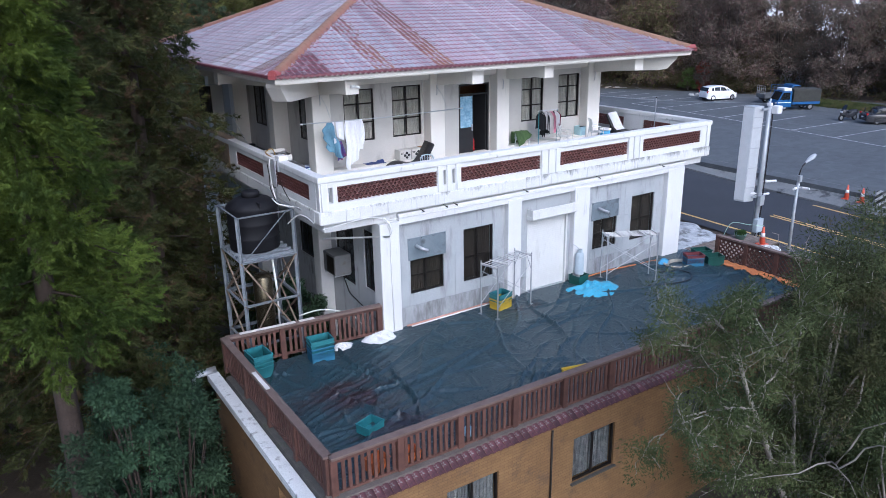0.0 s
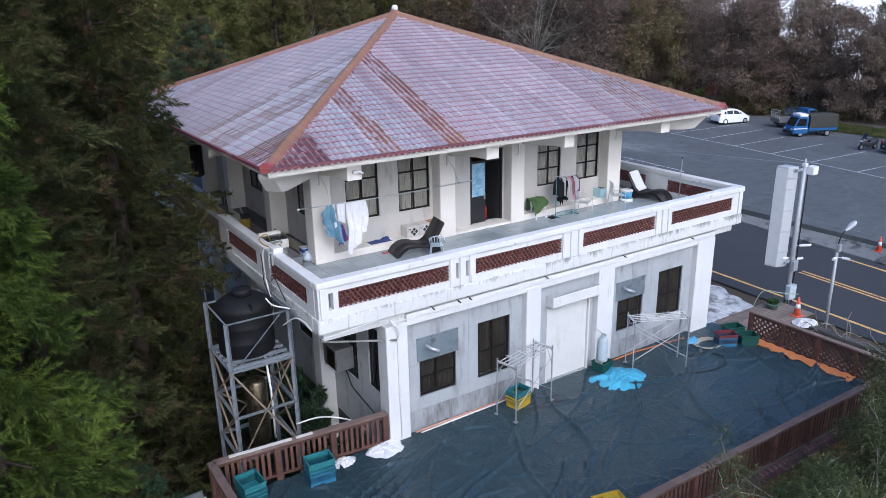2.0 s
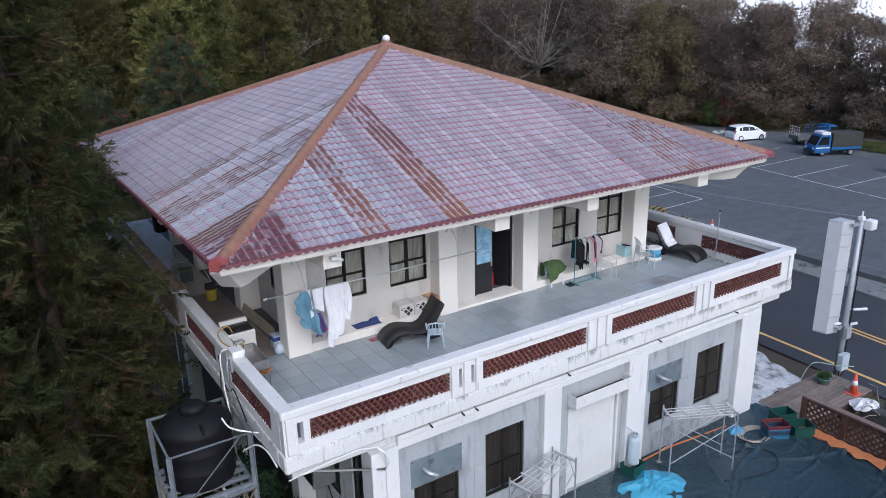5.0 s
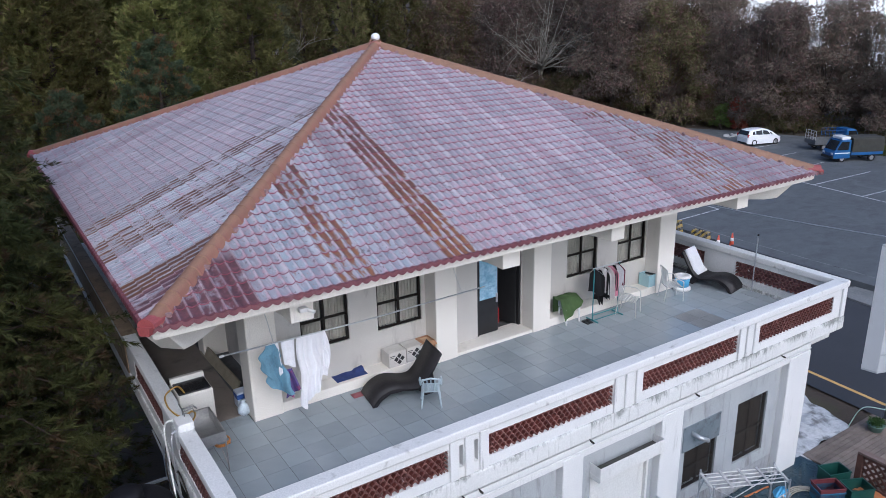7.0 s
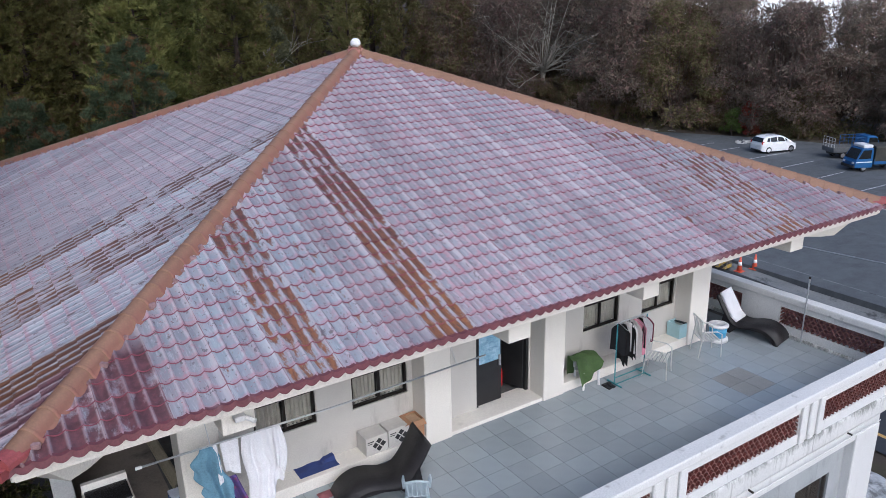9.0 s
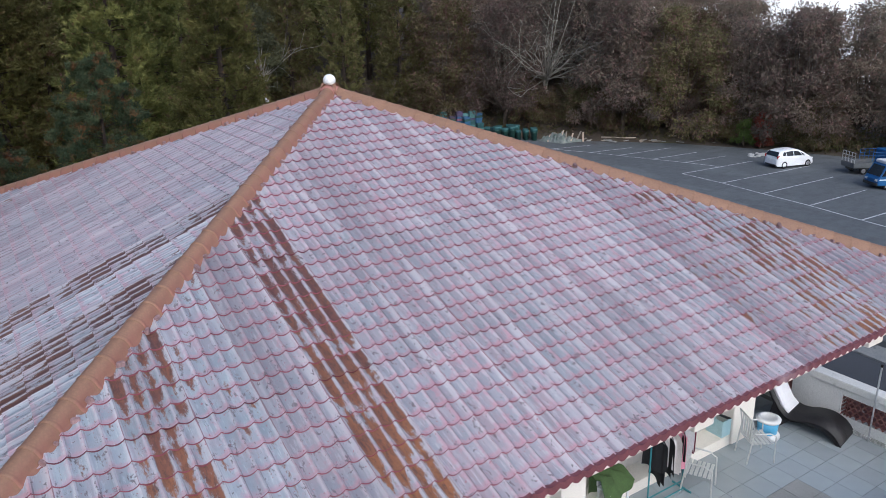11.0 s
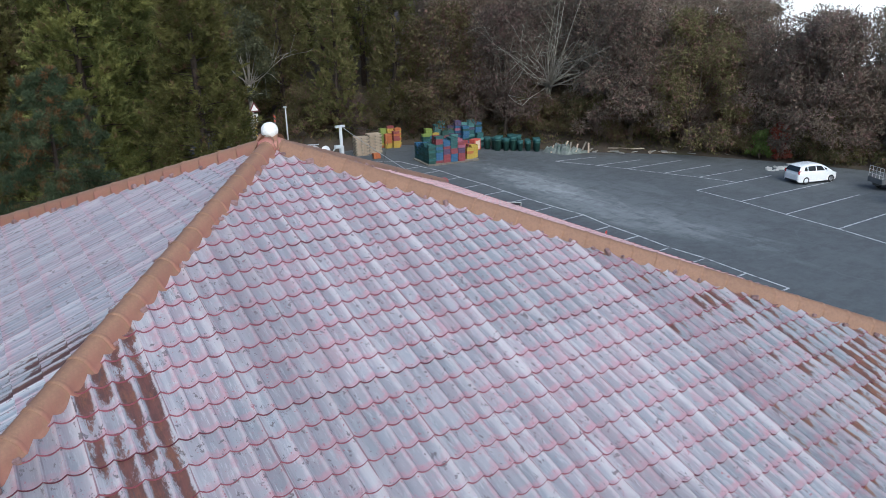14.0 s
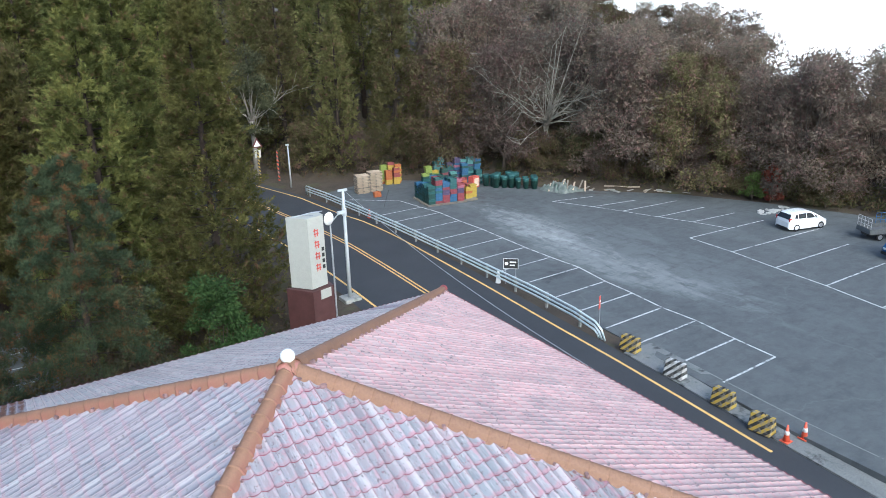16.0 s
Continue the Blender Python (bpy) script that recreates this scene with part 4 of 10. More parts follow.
for x0, x1 in ((9.5, 13.15), (16.5, 20.35)):
    wpart("plinth", Shape().box(x0, x1, 20.98, 21.4, 3.85, 4.08, 0.012), CREAM, house, "white plinth ledge")
wpart("doorstep", Shape().box(13.72, 15.95, 20.98, 21.6, 3.85, 3.94, 0.012), CREAM, house, "white doorstep")
wpart("upper_beam", Shape().box(9.5, 20.4, 21.02, 21.4, 6.68, 7.0), CREAM, house, "white painted beam")

# eaves: soffit, fascia, cantilever beams
sh = Shape()
e = HALF - 0.12
sh.prism([(CX - e, CY - e), (CX + e, CY - e), (CX + e, CY + e), (CX - e, CY + e)], "z", 7.10, 7.16)
wpart("soffit", sh, CREAM, house, "white soffit")
for box in ((CX - e - 0.03, CX + e + 0.03, CY - e - 0.03, CY - e + 0.09), (CX - e - 0.03, CX + e + 0.03, CY + e - 0.09, CY + e + 0.03),
            (CX - e - 0.03, CX - e + 0.09, CY - e + 0.09, CY + e - 0.09), (CX + e - 0.09, CX + e + 0.03, CY - e + 0.09, CY + e - 0.09)):
    wpart("fascia", Shape().box(*box, 7.13, 7.27, 0.01), CREAM, house, "cream white fascia board")
BEAM = [(0, 7.1), (0, 6.5), (-0.3, 6.5), (-1.6, 6.66), (-2.1, 6.66), (-2.1, 7.1)]
for x0, x1 in ((9.07, 9.48), (13.42, 13.85), (16.35, 16.74), (20.62, 21.05)):
    soften(wpart("eave_beam", Shape().prism([(21.0 + u, v) for u, v in BEAM], "x", x0, x1), CREAM, house, "white cantilever beam"), 0.012)
for y0 in (24.45, 28.65, 31.85):
    wpart("eave_beam", Shape().prism([(8.95 + u * 0.85, v) for u, v in BEAM], "y", y0, y0 + 0.4), CREAM, house, "white cantilever beam")
    wpart("eave_beam", Shape().prism([(20.95 - u * 0.85, v) for u, v in BEAM], "y", y0, y0 + 0.4), CREAM, house, "white cantilever beam")
for cx, cy, ang in ((9.1, 21.1, 225), (20.9, 21.1, 315), (20.9, 32.1, 45), (9.1, 32.1, 135)):
    sh = Shape()
    sh.t = pose(cx, cy, 0, 0, 0, ang)
    sh.prism([(0, 7.1), (0, 6.5), (2.3, 6.55), (2.6, 6.6), (2.95, 6.98), (2.95, 7.1)], "y", -0.21, 0.21)
    soften(wpart("corner_beam", sh, CREAM, house, "white diagonal corner beam"), 0.012)

# roof of pressed metal sheets in four slopes
roof = wpart("roof", Shape().add([(CX - HALF + 0.1, CY - HALF + 0.1, 7.2), (CX + HALF - 0.1, CY - HALF + 0.1, 7.2), (CX + HALF - 0.1, CY + HALF - 0.1, 7.2), (CX - HALF + 0.1, CY + HALF - 0.1, 7.2), (CX, CY, PEAK - 0.12)],
                                 [(3, 2, 1, 0), (0, 1, 4), (1, 2, 4), (2, 3, 4), (3, 0, 4)]), LIP, house, "faded rose metal tile roof with rust streaks")
SLOPE = (PEAK - EAVE) / HALF


def sheet_mesh(x0, x1, c0, c1, rib, step):
    """Courses c0 to c1 of one sheet on the slope that falls towards -y, about the roof's centre; None where the hips cut it away."""
    n = 40
    xs = [x0 + (x1 - x0) * k / n for k in range(n + 1)]

    def h(x):
        u = ((x - X_START) / WAVE) % 1.0
        return rib * abs(2 * u - 1) ** 1.9 + 0.004 * ((x - X_START) / SHEET % 1.0 < 0.06)

    rows, slots = [], []
    for c in range(c0, c1):
        ya, yb = -HALF + c * COURSE, min(-0.001, -HALF + (c + 1) * COURSE)
        if x0 > -ya or x1 < ya:
            break
        za, zb = EAVE + c * COURSE * SLOPE + 0.004 + step, EAVE + (c + 1) * COURSE * SLOPE + 0.004
        clip = lambda x, y: max(y, min(-y, x))
        if c == c0:
            dip, back = (0.016, -0.004) if c else (0.04, 0.010)
            rows.append([(clip(x, ya), ya - back, za + h(clip(x, ya)) - dip) for x in xs])
        rows.append([(clip(x, ya), ya - 0.006, za + h(clip(x, ya))) for x in xs])
        rows.append([(clip(x, yb), yb, zb + h(clip(x, yb))) for x in xs])
        slots += [1, 0]
    if not rows:
        return None
    sh = Shape()
    for r, row in enumerate(rows):
        sh.add(row, [])
    for r, slot in enumerate(slots):
        a, b = r * (n + 1), (r + 1) * (n + 1)
        sh.f += [(a + k, a + k + 1, b + k + 1, b + k) for k in range(n)]
        sh.m += [slot] * n
    return sh


N_COURSE = int(HALF / COURSE)
RUSTY = {0: {8: 2, 5: 3, 17: 4, 18: 1, 19: 3, 20: 3, 21: 4, 22: 4, 23: 4, 24: 4, 2: 1}, 1: {3: 1, 4: 2, 2: 2}, 2: {4: 1, 18: 2}, 3: {16: 2, 19: 2, 18: 2, 22: 5, 3: 4, 6: 1, 7: 4}}
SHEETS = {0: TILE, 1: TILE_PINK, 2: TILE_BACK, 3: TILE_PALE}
BLEACHED = {(0, 4), (0, 6), (3, 17), (3, 20), (3, 21)}
LIPS = {0: LIP, 1: LIP_PINK, 2: LIP_PALE, 3: LIP_PALE}
n_sheet = int(2 * HALF / SHEET) + 2
for k in range(n_sheet):
    for c0 in range(0, N_COURSE, 8):
        x0 = X_START + k * SHEET
        x1 = x0 + SHEET
        x0, x1 = max(x0, -HALF), min(x1, HALF)
        if x1 - x0 < 0.02:
            continue
        shapes = [sheet_mesh(x0, x1, c0, min(N_COURSE, c0 + 8), rib, step) for rib, step in ((0.036, 0.019), (0.028, 0.015))]
        if shapes[0] is None:
            continue
        meshes = [sh.mesh("roof_sheet", [TILE, LIP]) for sh in shapes]
        for side in range(4):
            ob = new("roof_sheet", meshes[0 if side == 0 else 1])
            ob.parent = roof
            ob.matrix_basis = pose(CX, CY, 0, 0, 0, 90 * side)
            worn = RUSTY[side].get(k, 0)
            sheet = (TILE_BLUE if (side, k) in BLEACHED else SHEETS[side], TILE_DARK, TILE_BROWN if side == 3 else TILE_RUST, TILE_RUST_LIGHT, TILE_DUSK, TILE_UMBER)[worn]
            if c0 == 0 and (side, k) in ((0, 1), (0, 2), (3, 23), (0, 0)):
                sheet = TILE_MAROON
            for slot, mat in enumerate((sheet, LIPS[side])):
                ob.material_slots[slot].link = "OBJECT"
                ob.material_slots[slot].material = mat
for side in range(4):
    sh = Shape()
    sh.t = pose(CX, CY, 0, 0, 0, 90 * side)
    xs = [-HALF + 2 * HALF * k / 780 for k in range(781)]
    sag = [(0.033 if side == 0 else 0.032) * abs(2 * (((x - X_START) / WAVE) % 1.0) - 1) ** 1.9 for x in xs]
    sh.grid([[(x, -HALF - 0.035, EAVE - 0.05 + h * 1.5) for x, h in zip(xs, sag)], [(x, -HALF - 0.018, EAVE + 0.026 + h) for x, h in zip(xs, sag)], [(x, -HALF + 0.03, EAVE + 0.036 + h) for x, h in zip(xs, sag)]])
    wpart("eave_edge", sh, EAVE_EDGE, roof, "dark maroon scalloped sheet edge")

# hip tiles
sh = Shape()
n = 8
arc = [(0.165, -0.06), (0.135, -0.025)] + [(0.122 * math.cos(math.pi * k / n), 0.122 * math.sin(math.pi * k / n)) for k in range(n + 1)] + [(-0.135, -0.025), (-0.165, -0.06)]
sh.grid([[(0, u, v) for u, v in arc], [(0.36, u * 0.985, v * 0.985) for u, v in arc]])
sh.grid([[(0, u * 0.8, v * 0.8) for u, v in arc], [(0.0, u * 1.03, v * 1.03 + 0.002) for u, v in arc], [(0.03, u * 1.03, v * 1.03 + 0.002) for u, v in arc], [(0.05, u * 1.0, v * 1.0) for u, v in arc]])
hip_mesh = sh.mesh("hip_tile", HIP, True)
hip_len = math.sqrt(2) * HALF
pitch = math.degrees(math.atan2(PEAK - EAVE, hip_len))
for ang in (45, 135, 225, 315):
    n_hip = int(hip_len / math.cos(radians(pitch)) / 0.31)
    for i in range(n_hip):
        s = 1 - (i * 0.31 + 0.15) / (hip_len / math.cos(radians(pitch)))
        ob = new("hip_tile", hip_mesh)
        ob.parent = roof
        x, y = CX + math.cos(radians(ang)) * hip_len * s, CY + math.sin(radians(ang)) * hip_len * s
        ob.matrix_basis = pose(x, y, EAVE + (PEAK - EAVE) * (1 - s) + 0.02, 0, 0, ang + 180) @ pose(0, 0, 0, 0, -pitch, 0)
    x, y = CX + math.cos(radians(ang)) * (hip_len - 0.05), CY + math.sin(radians(ang)) * (hip_len - 0.05)
    sh = Shape()
    sh.t = pose(x, y, EAVE + 0.06, 0, 0, ang)
    sh.prism([(0.135 * math.cos(math.pi * k / 8), 0.135 * math.sin(math.pi * k / 8)) for k in range(9)], "x", -0.3, 0.03)
    sh.prism([(-0.08, -0.1), (0.08, -0.1), (0.1, 0.02), (-0.1, 0.02)], "x", -0.02, 0.10)
    wpart("hip_end_tile", sh, RED_CAP, roof, "red painted hip end tile")
sh = Shape()
sh.lathe(CX, CY, [(0.22, PEAK - 0.02), (0.19, PEAK + 0.09), (0.10, PEAK + 0.13), (0.07, PEAK + 0.16)], 16)
wpart("finial_base", sh, surf("pink_stained_mortar", (0.30, 0.16, 0.11), (0.38, 0.16, 0.15), 5, 0.7, 0.2, 40), roof, "pink-stained mortar under the finial", True)
sh = Shape()
sh.lathe(CX, CY, [(0.004 + 0.115 * math.sin(math.pi * k / 14), PEAK + 0.225 - 0.115 * math.cos(math.pi * k / 14)) for k in range(15)], 24)
wpart("finial_ball", sh, surf("glossy_white_enamel", (0.74, 0.74, 0.73), (0.8, 0.8, 0.79), 3, 0.25, 0), roof, "glossy white ball", True)
# broken mortar beds along the hips
MORTAR = surf("dark_pink_mortar", (0.17, 0.10, 0.10), (0.30, 0.20, 0.20), 6, 0.9, 0.4, 30, vary=0.2)
rm = random.Random(6)
crumb = Shape().box(-0.05, 0.05, -0.03, 0.03, -0.02, 0.045, 0.014).mesh("mortar_lump", MORTAR)
for ang in (45, 135, 225, 315):
    for i in range(46):
        for side in (-1, 1):
            if rm.random() < 0.5:
                continue
            q = (i + rm.random()) / 46
            ca, sa = math.cos(radians(ang)), math.sin(radians(ang))
            r0 = hip_len * (1 - q)
            off = side * rm.uniform(0.135, 0.165)
            ob = new("mortar_lump", crumb)
            ob.parent = roof
            ob.matrix_basis = pose(CX + ca * r0 - sa * off, CY + sa * r0 + ca * off, EAVE + (PEAK - EAVE) * q - abs(off) * 0.27 + 0.035, rm.uniform(-20, 20), rm.uniform(-20, 20), rm.uniform(0, 180)) @ Matrix.Scale(rm.uniform(0.5, 1.1), 4)

# cladding panels of the ground floor, with open joints
BAYS = [(9.62, 13.49, [10.62, 11.62, 12.6]), (14.02, 14.4, []), (16.12, 16.26, []), (16.93, 20.75, [17.9, 18.8, 19.8])]
for lo, hi, cuts in BAYS:
    us = [lo] + cuts + [hi]
    for u0, u1 in zip(us, us[1:]):
        for z0, z1 in ((0.0, 0.58), (0.58, 1.9), (1.9, 3.2)):
            cells = [(u0 + 0.003, u1 - 0.003, z0 + 0.003, z1 - 0.003)]
            for a, b, c, d in G_WIN:
                rest = []
                for p, q, r, t in cells:
                    if b <= p or a >= q or d <= r or c >= t:
                        rest.append((p, q, r, t))
                        continue
                    rest += [(p, a, r, t)] if a > p else []
                    rest += [(b, q, r, t)] if b < q else []
                    m0, m1 = max(p, a), min(q, b)
                    rest += [(m0, m1, r, c)] if c > r else []
                    rest += [(m0, m1, d, t)] if d < t else []
                cells = rest
            for p, q, r, t in cells:
                if q - p > 0.03 and t - r > 0.03:
                    wpart("wall_panel", Shape().box(p, q, 17.292, 17.301, r, t), GREY_WALL_LOW if t < 0.65 else GREY_WALL, house)

# ---- lower building with the roof terrace ----
annex = thing("annex_building", 13.5, 14.0, -4.0, "low ochre building carrying a tarpaulin-covered roof terrace", "house")
A_WIN = [(6.95, 8.3, -1.85, -0.62), (10.5, 11.85, -1.85, -0.64), (14.0, 15.3, -1.85, -0.64), (17.6, 18.9, -1.85, -0.64)]
wpart("front_wall", holed(Shape(), "x", 4.2, 22.2, 10.75, 10.95, -4.2, -0.06, A_WIN), YELLOW_WALL, annex, "ochre brick-clad wall")
sh = holed(Shape(), "y", 10.95, 17.6, 4.2, 4.4, -4.2, -0.22, [(12.0, 13.2, -2.0, -0.8)])
wpart("side_wall", sh, YELLOW_WALL, annex, "ochre brick-clad wall")
wpart("side_wall", Shape().box(22.0, 22.2, 10.95, 17.3, -4.2, -0.45), YELLOW_WALL, annex, "ochre brick-clad wall")
wpart("inner_floor", Shape().box(4.4, 22.0, 10.95, 17.3, -4.2, -4.05), CONCRETE, annex)
wpart("roof_slab", Shape().box(4.42, 22.3, 10.96, 17.28, -0.45, -0.03, 0.02), MOSSY, annex, "grey concrete roof slab")
wpart("edge_kerb", Shape().box(4.45, 22.2, 10.93, 11.2, -0.026, 0.10, 0.015), surf("dirty_dark_concrete", (0.07, 0.058, 0.05), (0.15, 0.125, 0.108), 2, 0.9, 0.4, 30, stain=(0.05, 0.03, 0.028), stain_scale=2), annex, "stained dark concrete kerb under the railing")
wpart("gutter", Shape().box(4.1, 4.4, 10.8, 17.9, -0.2, -0.13, 0.01).box(4.1, 4.14, 10.8, 17.9, -0.32, -0.2), surf("white_sheet_metal", (0.6, 0.62, 0.62), (0.72, 0.73, 0.73), 2, 0.5, 0.1, 30, stain=(0.2, 0.2, 0.19), stain_scale=5), annex, "dirty white sheet metal edge flashing")
wpart("downpipe", Shape().tube([(4.35, 17.9, -0.05), (3.85, 17.95, -0.1), (3.72, 17.95, -0.25), (3.7, 17.95, -3.9)], 0.095, 10), GALV, annex, "grey plastic downpipe", True)
GLASS = surf("dusty_window_glass", (0.03, 0.035, 0.04), (0.05, 0.055, 0.06), 2, 0.12, 0.0, 10, stain=(0.12, 0.12, 0.11), stain_scale=2)


def window(parent, x0, x1, z0, z1, y, bars=1, transom=0.0, curtain=True, cloth_mat=None, glass=True, depth=0.06, axis="x", flip=1):
    """A dark metal window facing -y (axis x) or -x (axis y): frame, mullions, panes, curtain folds behind."""
    def put(sh):
        if axis == "y":
            sh.v = [(p[1] - y + y, p[0], p[2]) for p in [(a, b, c) for a, b, c in sh.v]]
        return sh
    s = Shape()
    t = 0.042
    s.box(x0, x1, y, y + depth, z0, z0 + t).box(x0, x1, y, y + depth, z1 - t, z1).box(x0, x0 + t, y, y + depth, z0 + t, z1 - t).box(x1 - t, x1, y, y + depth, z0 + t, z1 - t)
    w = wpart("window", put(s), DARK_METAL, parent, "dark bronze framed window")
    for k in range(bars):
        xm = x0 + (x1 - x0) * (k + 1) / (bars + 1)
        wpart("mullion", put(Shape().box(xm - 0.023, xm + 0.023, y + 0.008, y + depth - 0.008, z0 + t, z1 - t)), DARK_METAL, w)
    cut = [z0 + t, z1 - t]
    for f in ([transom] if isinstance(transom, float) and transom else (transom or [])):
        zt = z0 + (z1 - z0) * f
        wpart("transom", put(Shape().box(x0 + t, x1 - t, y + 0.004, y + depth - 0.004, zt - 0.021, zt + 0.021)), DARK_METAL, w)
    if glass:
        n = bars + 1
        for k in range(n):
            a, b = x0 + (x1 - x0) * k / n, x0 + (x1 - x0) * (k + 1) / n
            g = wpart("pane", put(Shape().box(a + 0.02, b - 0.02, y + 0.026, y + 0.032, z0 + t, z1 - t)), CLEAR, w)
            g.visible_shadow = False
    if curtain:
        for side, (a, b) in enumerate(((x0 + 0.03, x0 + (x1 - x0) * 0.47), (x0 + (x1 - x0) * 0.52, x1 - 0.03))):
            n = 44
            row = [(a + (b - a) * k / n, y + 0.13 + 0.03 * math.sin(k * 0.95 + side) + 0.012 * math.sin(k * 2.3)) for k in range(n + 1)]
            wpart("curtain", put(Shape().grid([[(u, v, z0 + 0.02) for u, v in row], [(u, v, z1) for u, v in row]])), cloth_mat or CURTAIN, w, "pleated beige curtain", True)
    return w


m, nt, pr = nodes_of("clear_glass")
pr.inputs["Base Color"].default_value = (0.9, 0.93, 0.92, 1)
pr.inputs["Roughness"].default_value = 0.03
pr.inputs["Transmission Weight"].default_value = 1.0
pr.inputs["IOR"].default_value = 1.1
CLEAR = m
for a, b, c, d in A_WIN:
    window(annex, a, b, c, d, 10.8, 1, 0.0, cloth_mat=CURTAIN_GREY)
wpart("sill", Shape().box(6.9, 8.35, 10.68, 10.76, -1.89, -1.85).box(10.45, 11.9, 10.68, 10.76, -1.89, -1.85), MOSSY, annex)
MOSS_TILE = surf("mossy_red_edge_tile", (0.042, 0.016, 0.02), (0.095, 0.034, 0.039), 5, 0.8, 0.3, 40, vary=0.3, stain=(0.2, 0.2, 0.19), stain_scale=6, stain_lo=0.6)
sh = Shape()
sh.grid([[(0.0, -0.02 + 0.0, 0.0), (0.06, -0.02, 0.02), (0.12, -0.02, 0.02), (0.17, -0.02, 0.0)], [(0.0, 0.24, 0.11), (0.06, 0.24, 0.13), (0.12, 0.24, 0.13), (0.17, 0.24, 0.11)]])
sh.grid([[(0.0, -0.02, -0.02), (0.06, -0.02, 0.0), (0.12, -0.02, 0.0), (0.17, -0.02, -0.02)], [(0.0, -0.02, 0.0), (0.06, -0.02, 0.02), (0.12, -0.02, 0.02), (0.17, -0.02, 0.0)]])
edge_tile = sh.mesh("edge_tile", MOSS_TILE)
for k in range(103):
    ob = new("edge_tile", edge_tile)
    ob.parent = annex
    ob.matrix_parent_inverse = annex.matrix_basis.inverted()
    ob.matrix_basis = pose(4.3 + 0.174 * k, 10.70, -0.06)
wpart("drain_pipe", Shape().tube([(9.8, 10.72, -0.14), (9.8, 10.72, -4.1)], 0.026, 8), DARK_METAL, annex, "thin dark drainpipe", True)

# tarpaulin lying over the terrace, with creases
rng = np.random.default_rng(3)
nx, ny = 420, 150
X, Y = np.meshgrid(np.linspace(4.62, 22.1, nx), np.linspace(11.2, 17.25, ny))
Z = 0.012 + 0.012 * np.sin(X * 0.9 + Y * 0.7) * np.sin(Y * 1.3)
for k in range(210):
    x0, y0, a, ln, hgt, wd = rng.uniform(5, 22), rng.uniform(11.4, 17), rng.normal(0.35, 0.5) + (1.2 if rng.uniform() < 0.25 else 0), (rng.uniform(1.0, 4.2) if k % 3 == 0 else rng.uniform(0.2, 0.8)), rng.uniform(0.04, 0.11) * (1 if k % 3 == 0 else 0.7), rng.uniform(0.028, 0.055)
    u = (X - x0) * math.cos(a) + (Y - y0) * math.sin(a)
    v = -(X - x0) * math.sin(a) + (Y - y0) * math.cos(a) + 0.12 * np.sin(u * 1.7 + k)
    Z += hgt * np.exp(-(v / wd) ** 2) * np.clip(1.2 - np.abs(u) / ln * 1.2, 0, 1)
for k in range(16):                       # stretched folds fanning out from the corner
    a, y0 = 0.05 + 0.03 * k, 11.5 + 0.22 * k
    u = (X - 4.8) * math.cos(a) + (Y - y0) * math.sin(a)
    v = -(X - 4.8) * math.sin(a) + (Y - y0) * math.cos(a) + 0.06 * np.sin(u * 1.3 + k)
    Z += rng.uniform(0.015, 0.04) * np.exp(-(v / rng.uniform(0.025, 0.05)) ** 2) * np.clip(np.minimum(u, 4.2 + 0.1 * k - u), 0, 1)
tarp = thing("tarpaulin", 13.4, 14.2, 0.0, "creased dark teal tarpaulin sheets spread over the roof terrace", "tarpaulin")
V = np.stack([X, Y, Z], -1)
for k, (c0, c1) in enumerate(((0, 150), (146, 290), (286, nx))):
    cut = V[:, c0:c1].copy()
    cut[..., 2] += 0.007 * k
    ids = np.arange(cut.shape[0] * cut.shape[1]).reshape(cut.shape[:2])
    quads = np.stack([ids[:-1, :-1], ids[:-1, 1:], ids[1:, 1:], ids[1:, :-1]], -1).reshape(-1, 4)
    ob = new("sheet", numpy_mesh("sheet", cut.reshape(-1, 3), quads, [TARP], smooth=True))
    ob.parent = tarp
    ob.matrix_parent_inverse = tarp.matrix_basis.inverted()


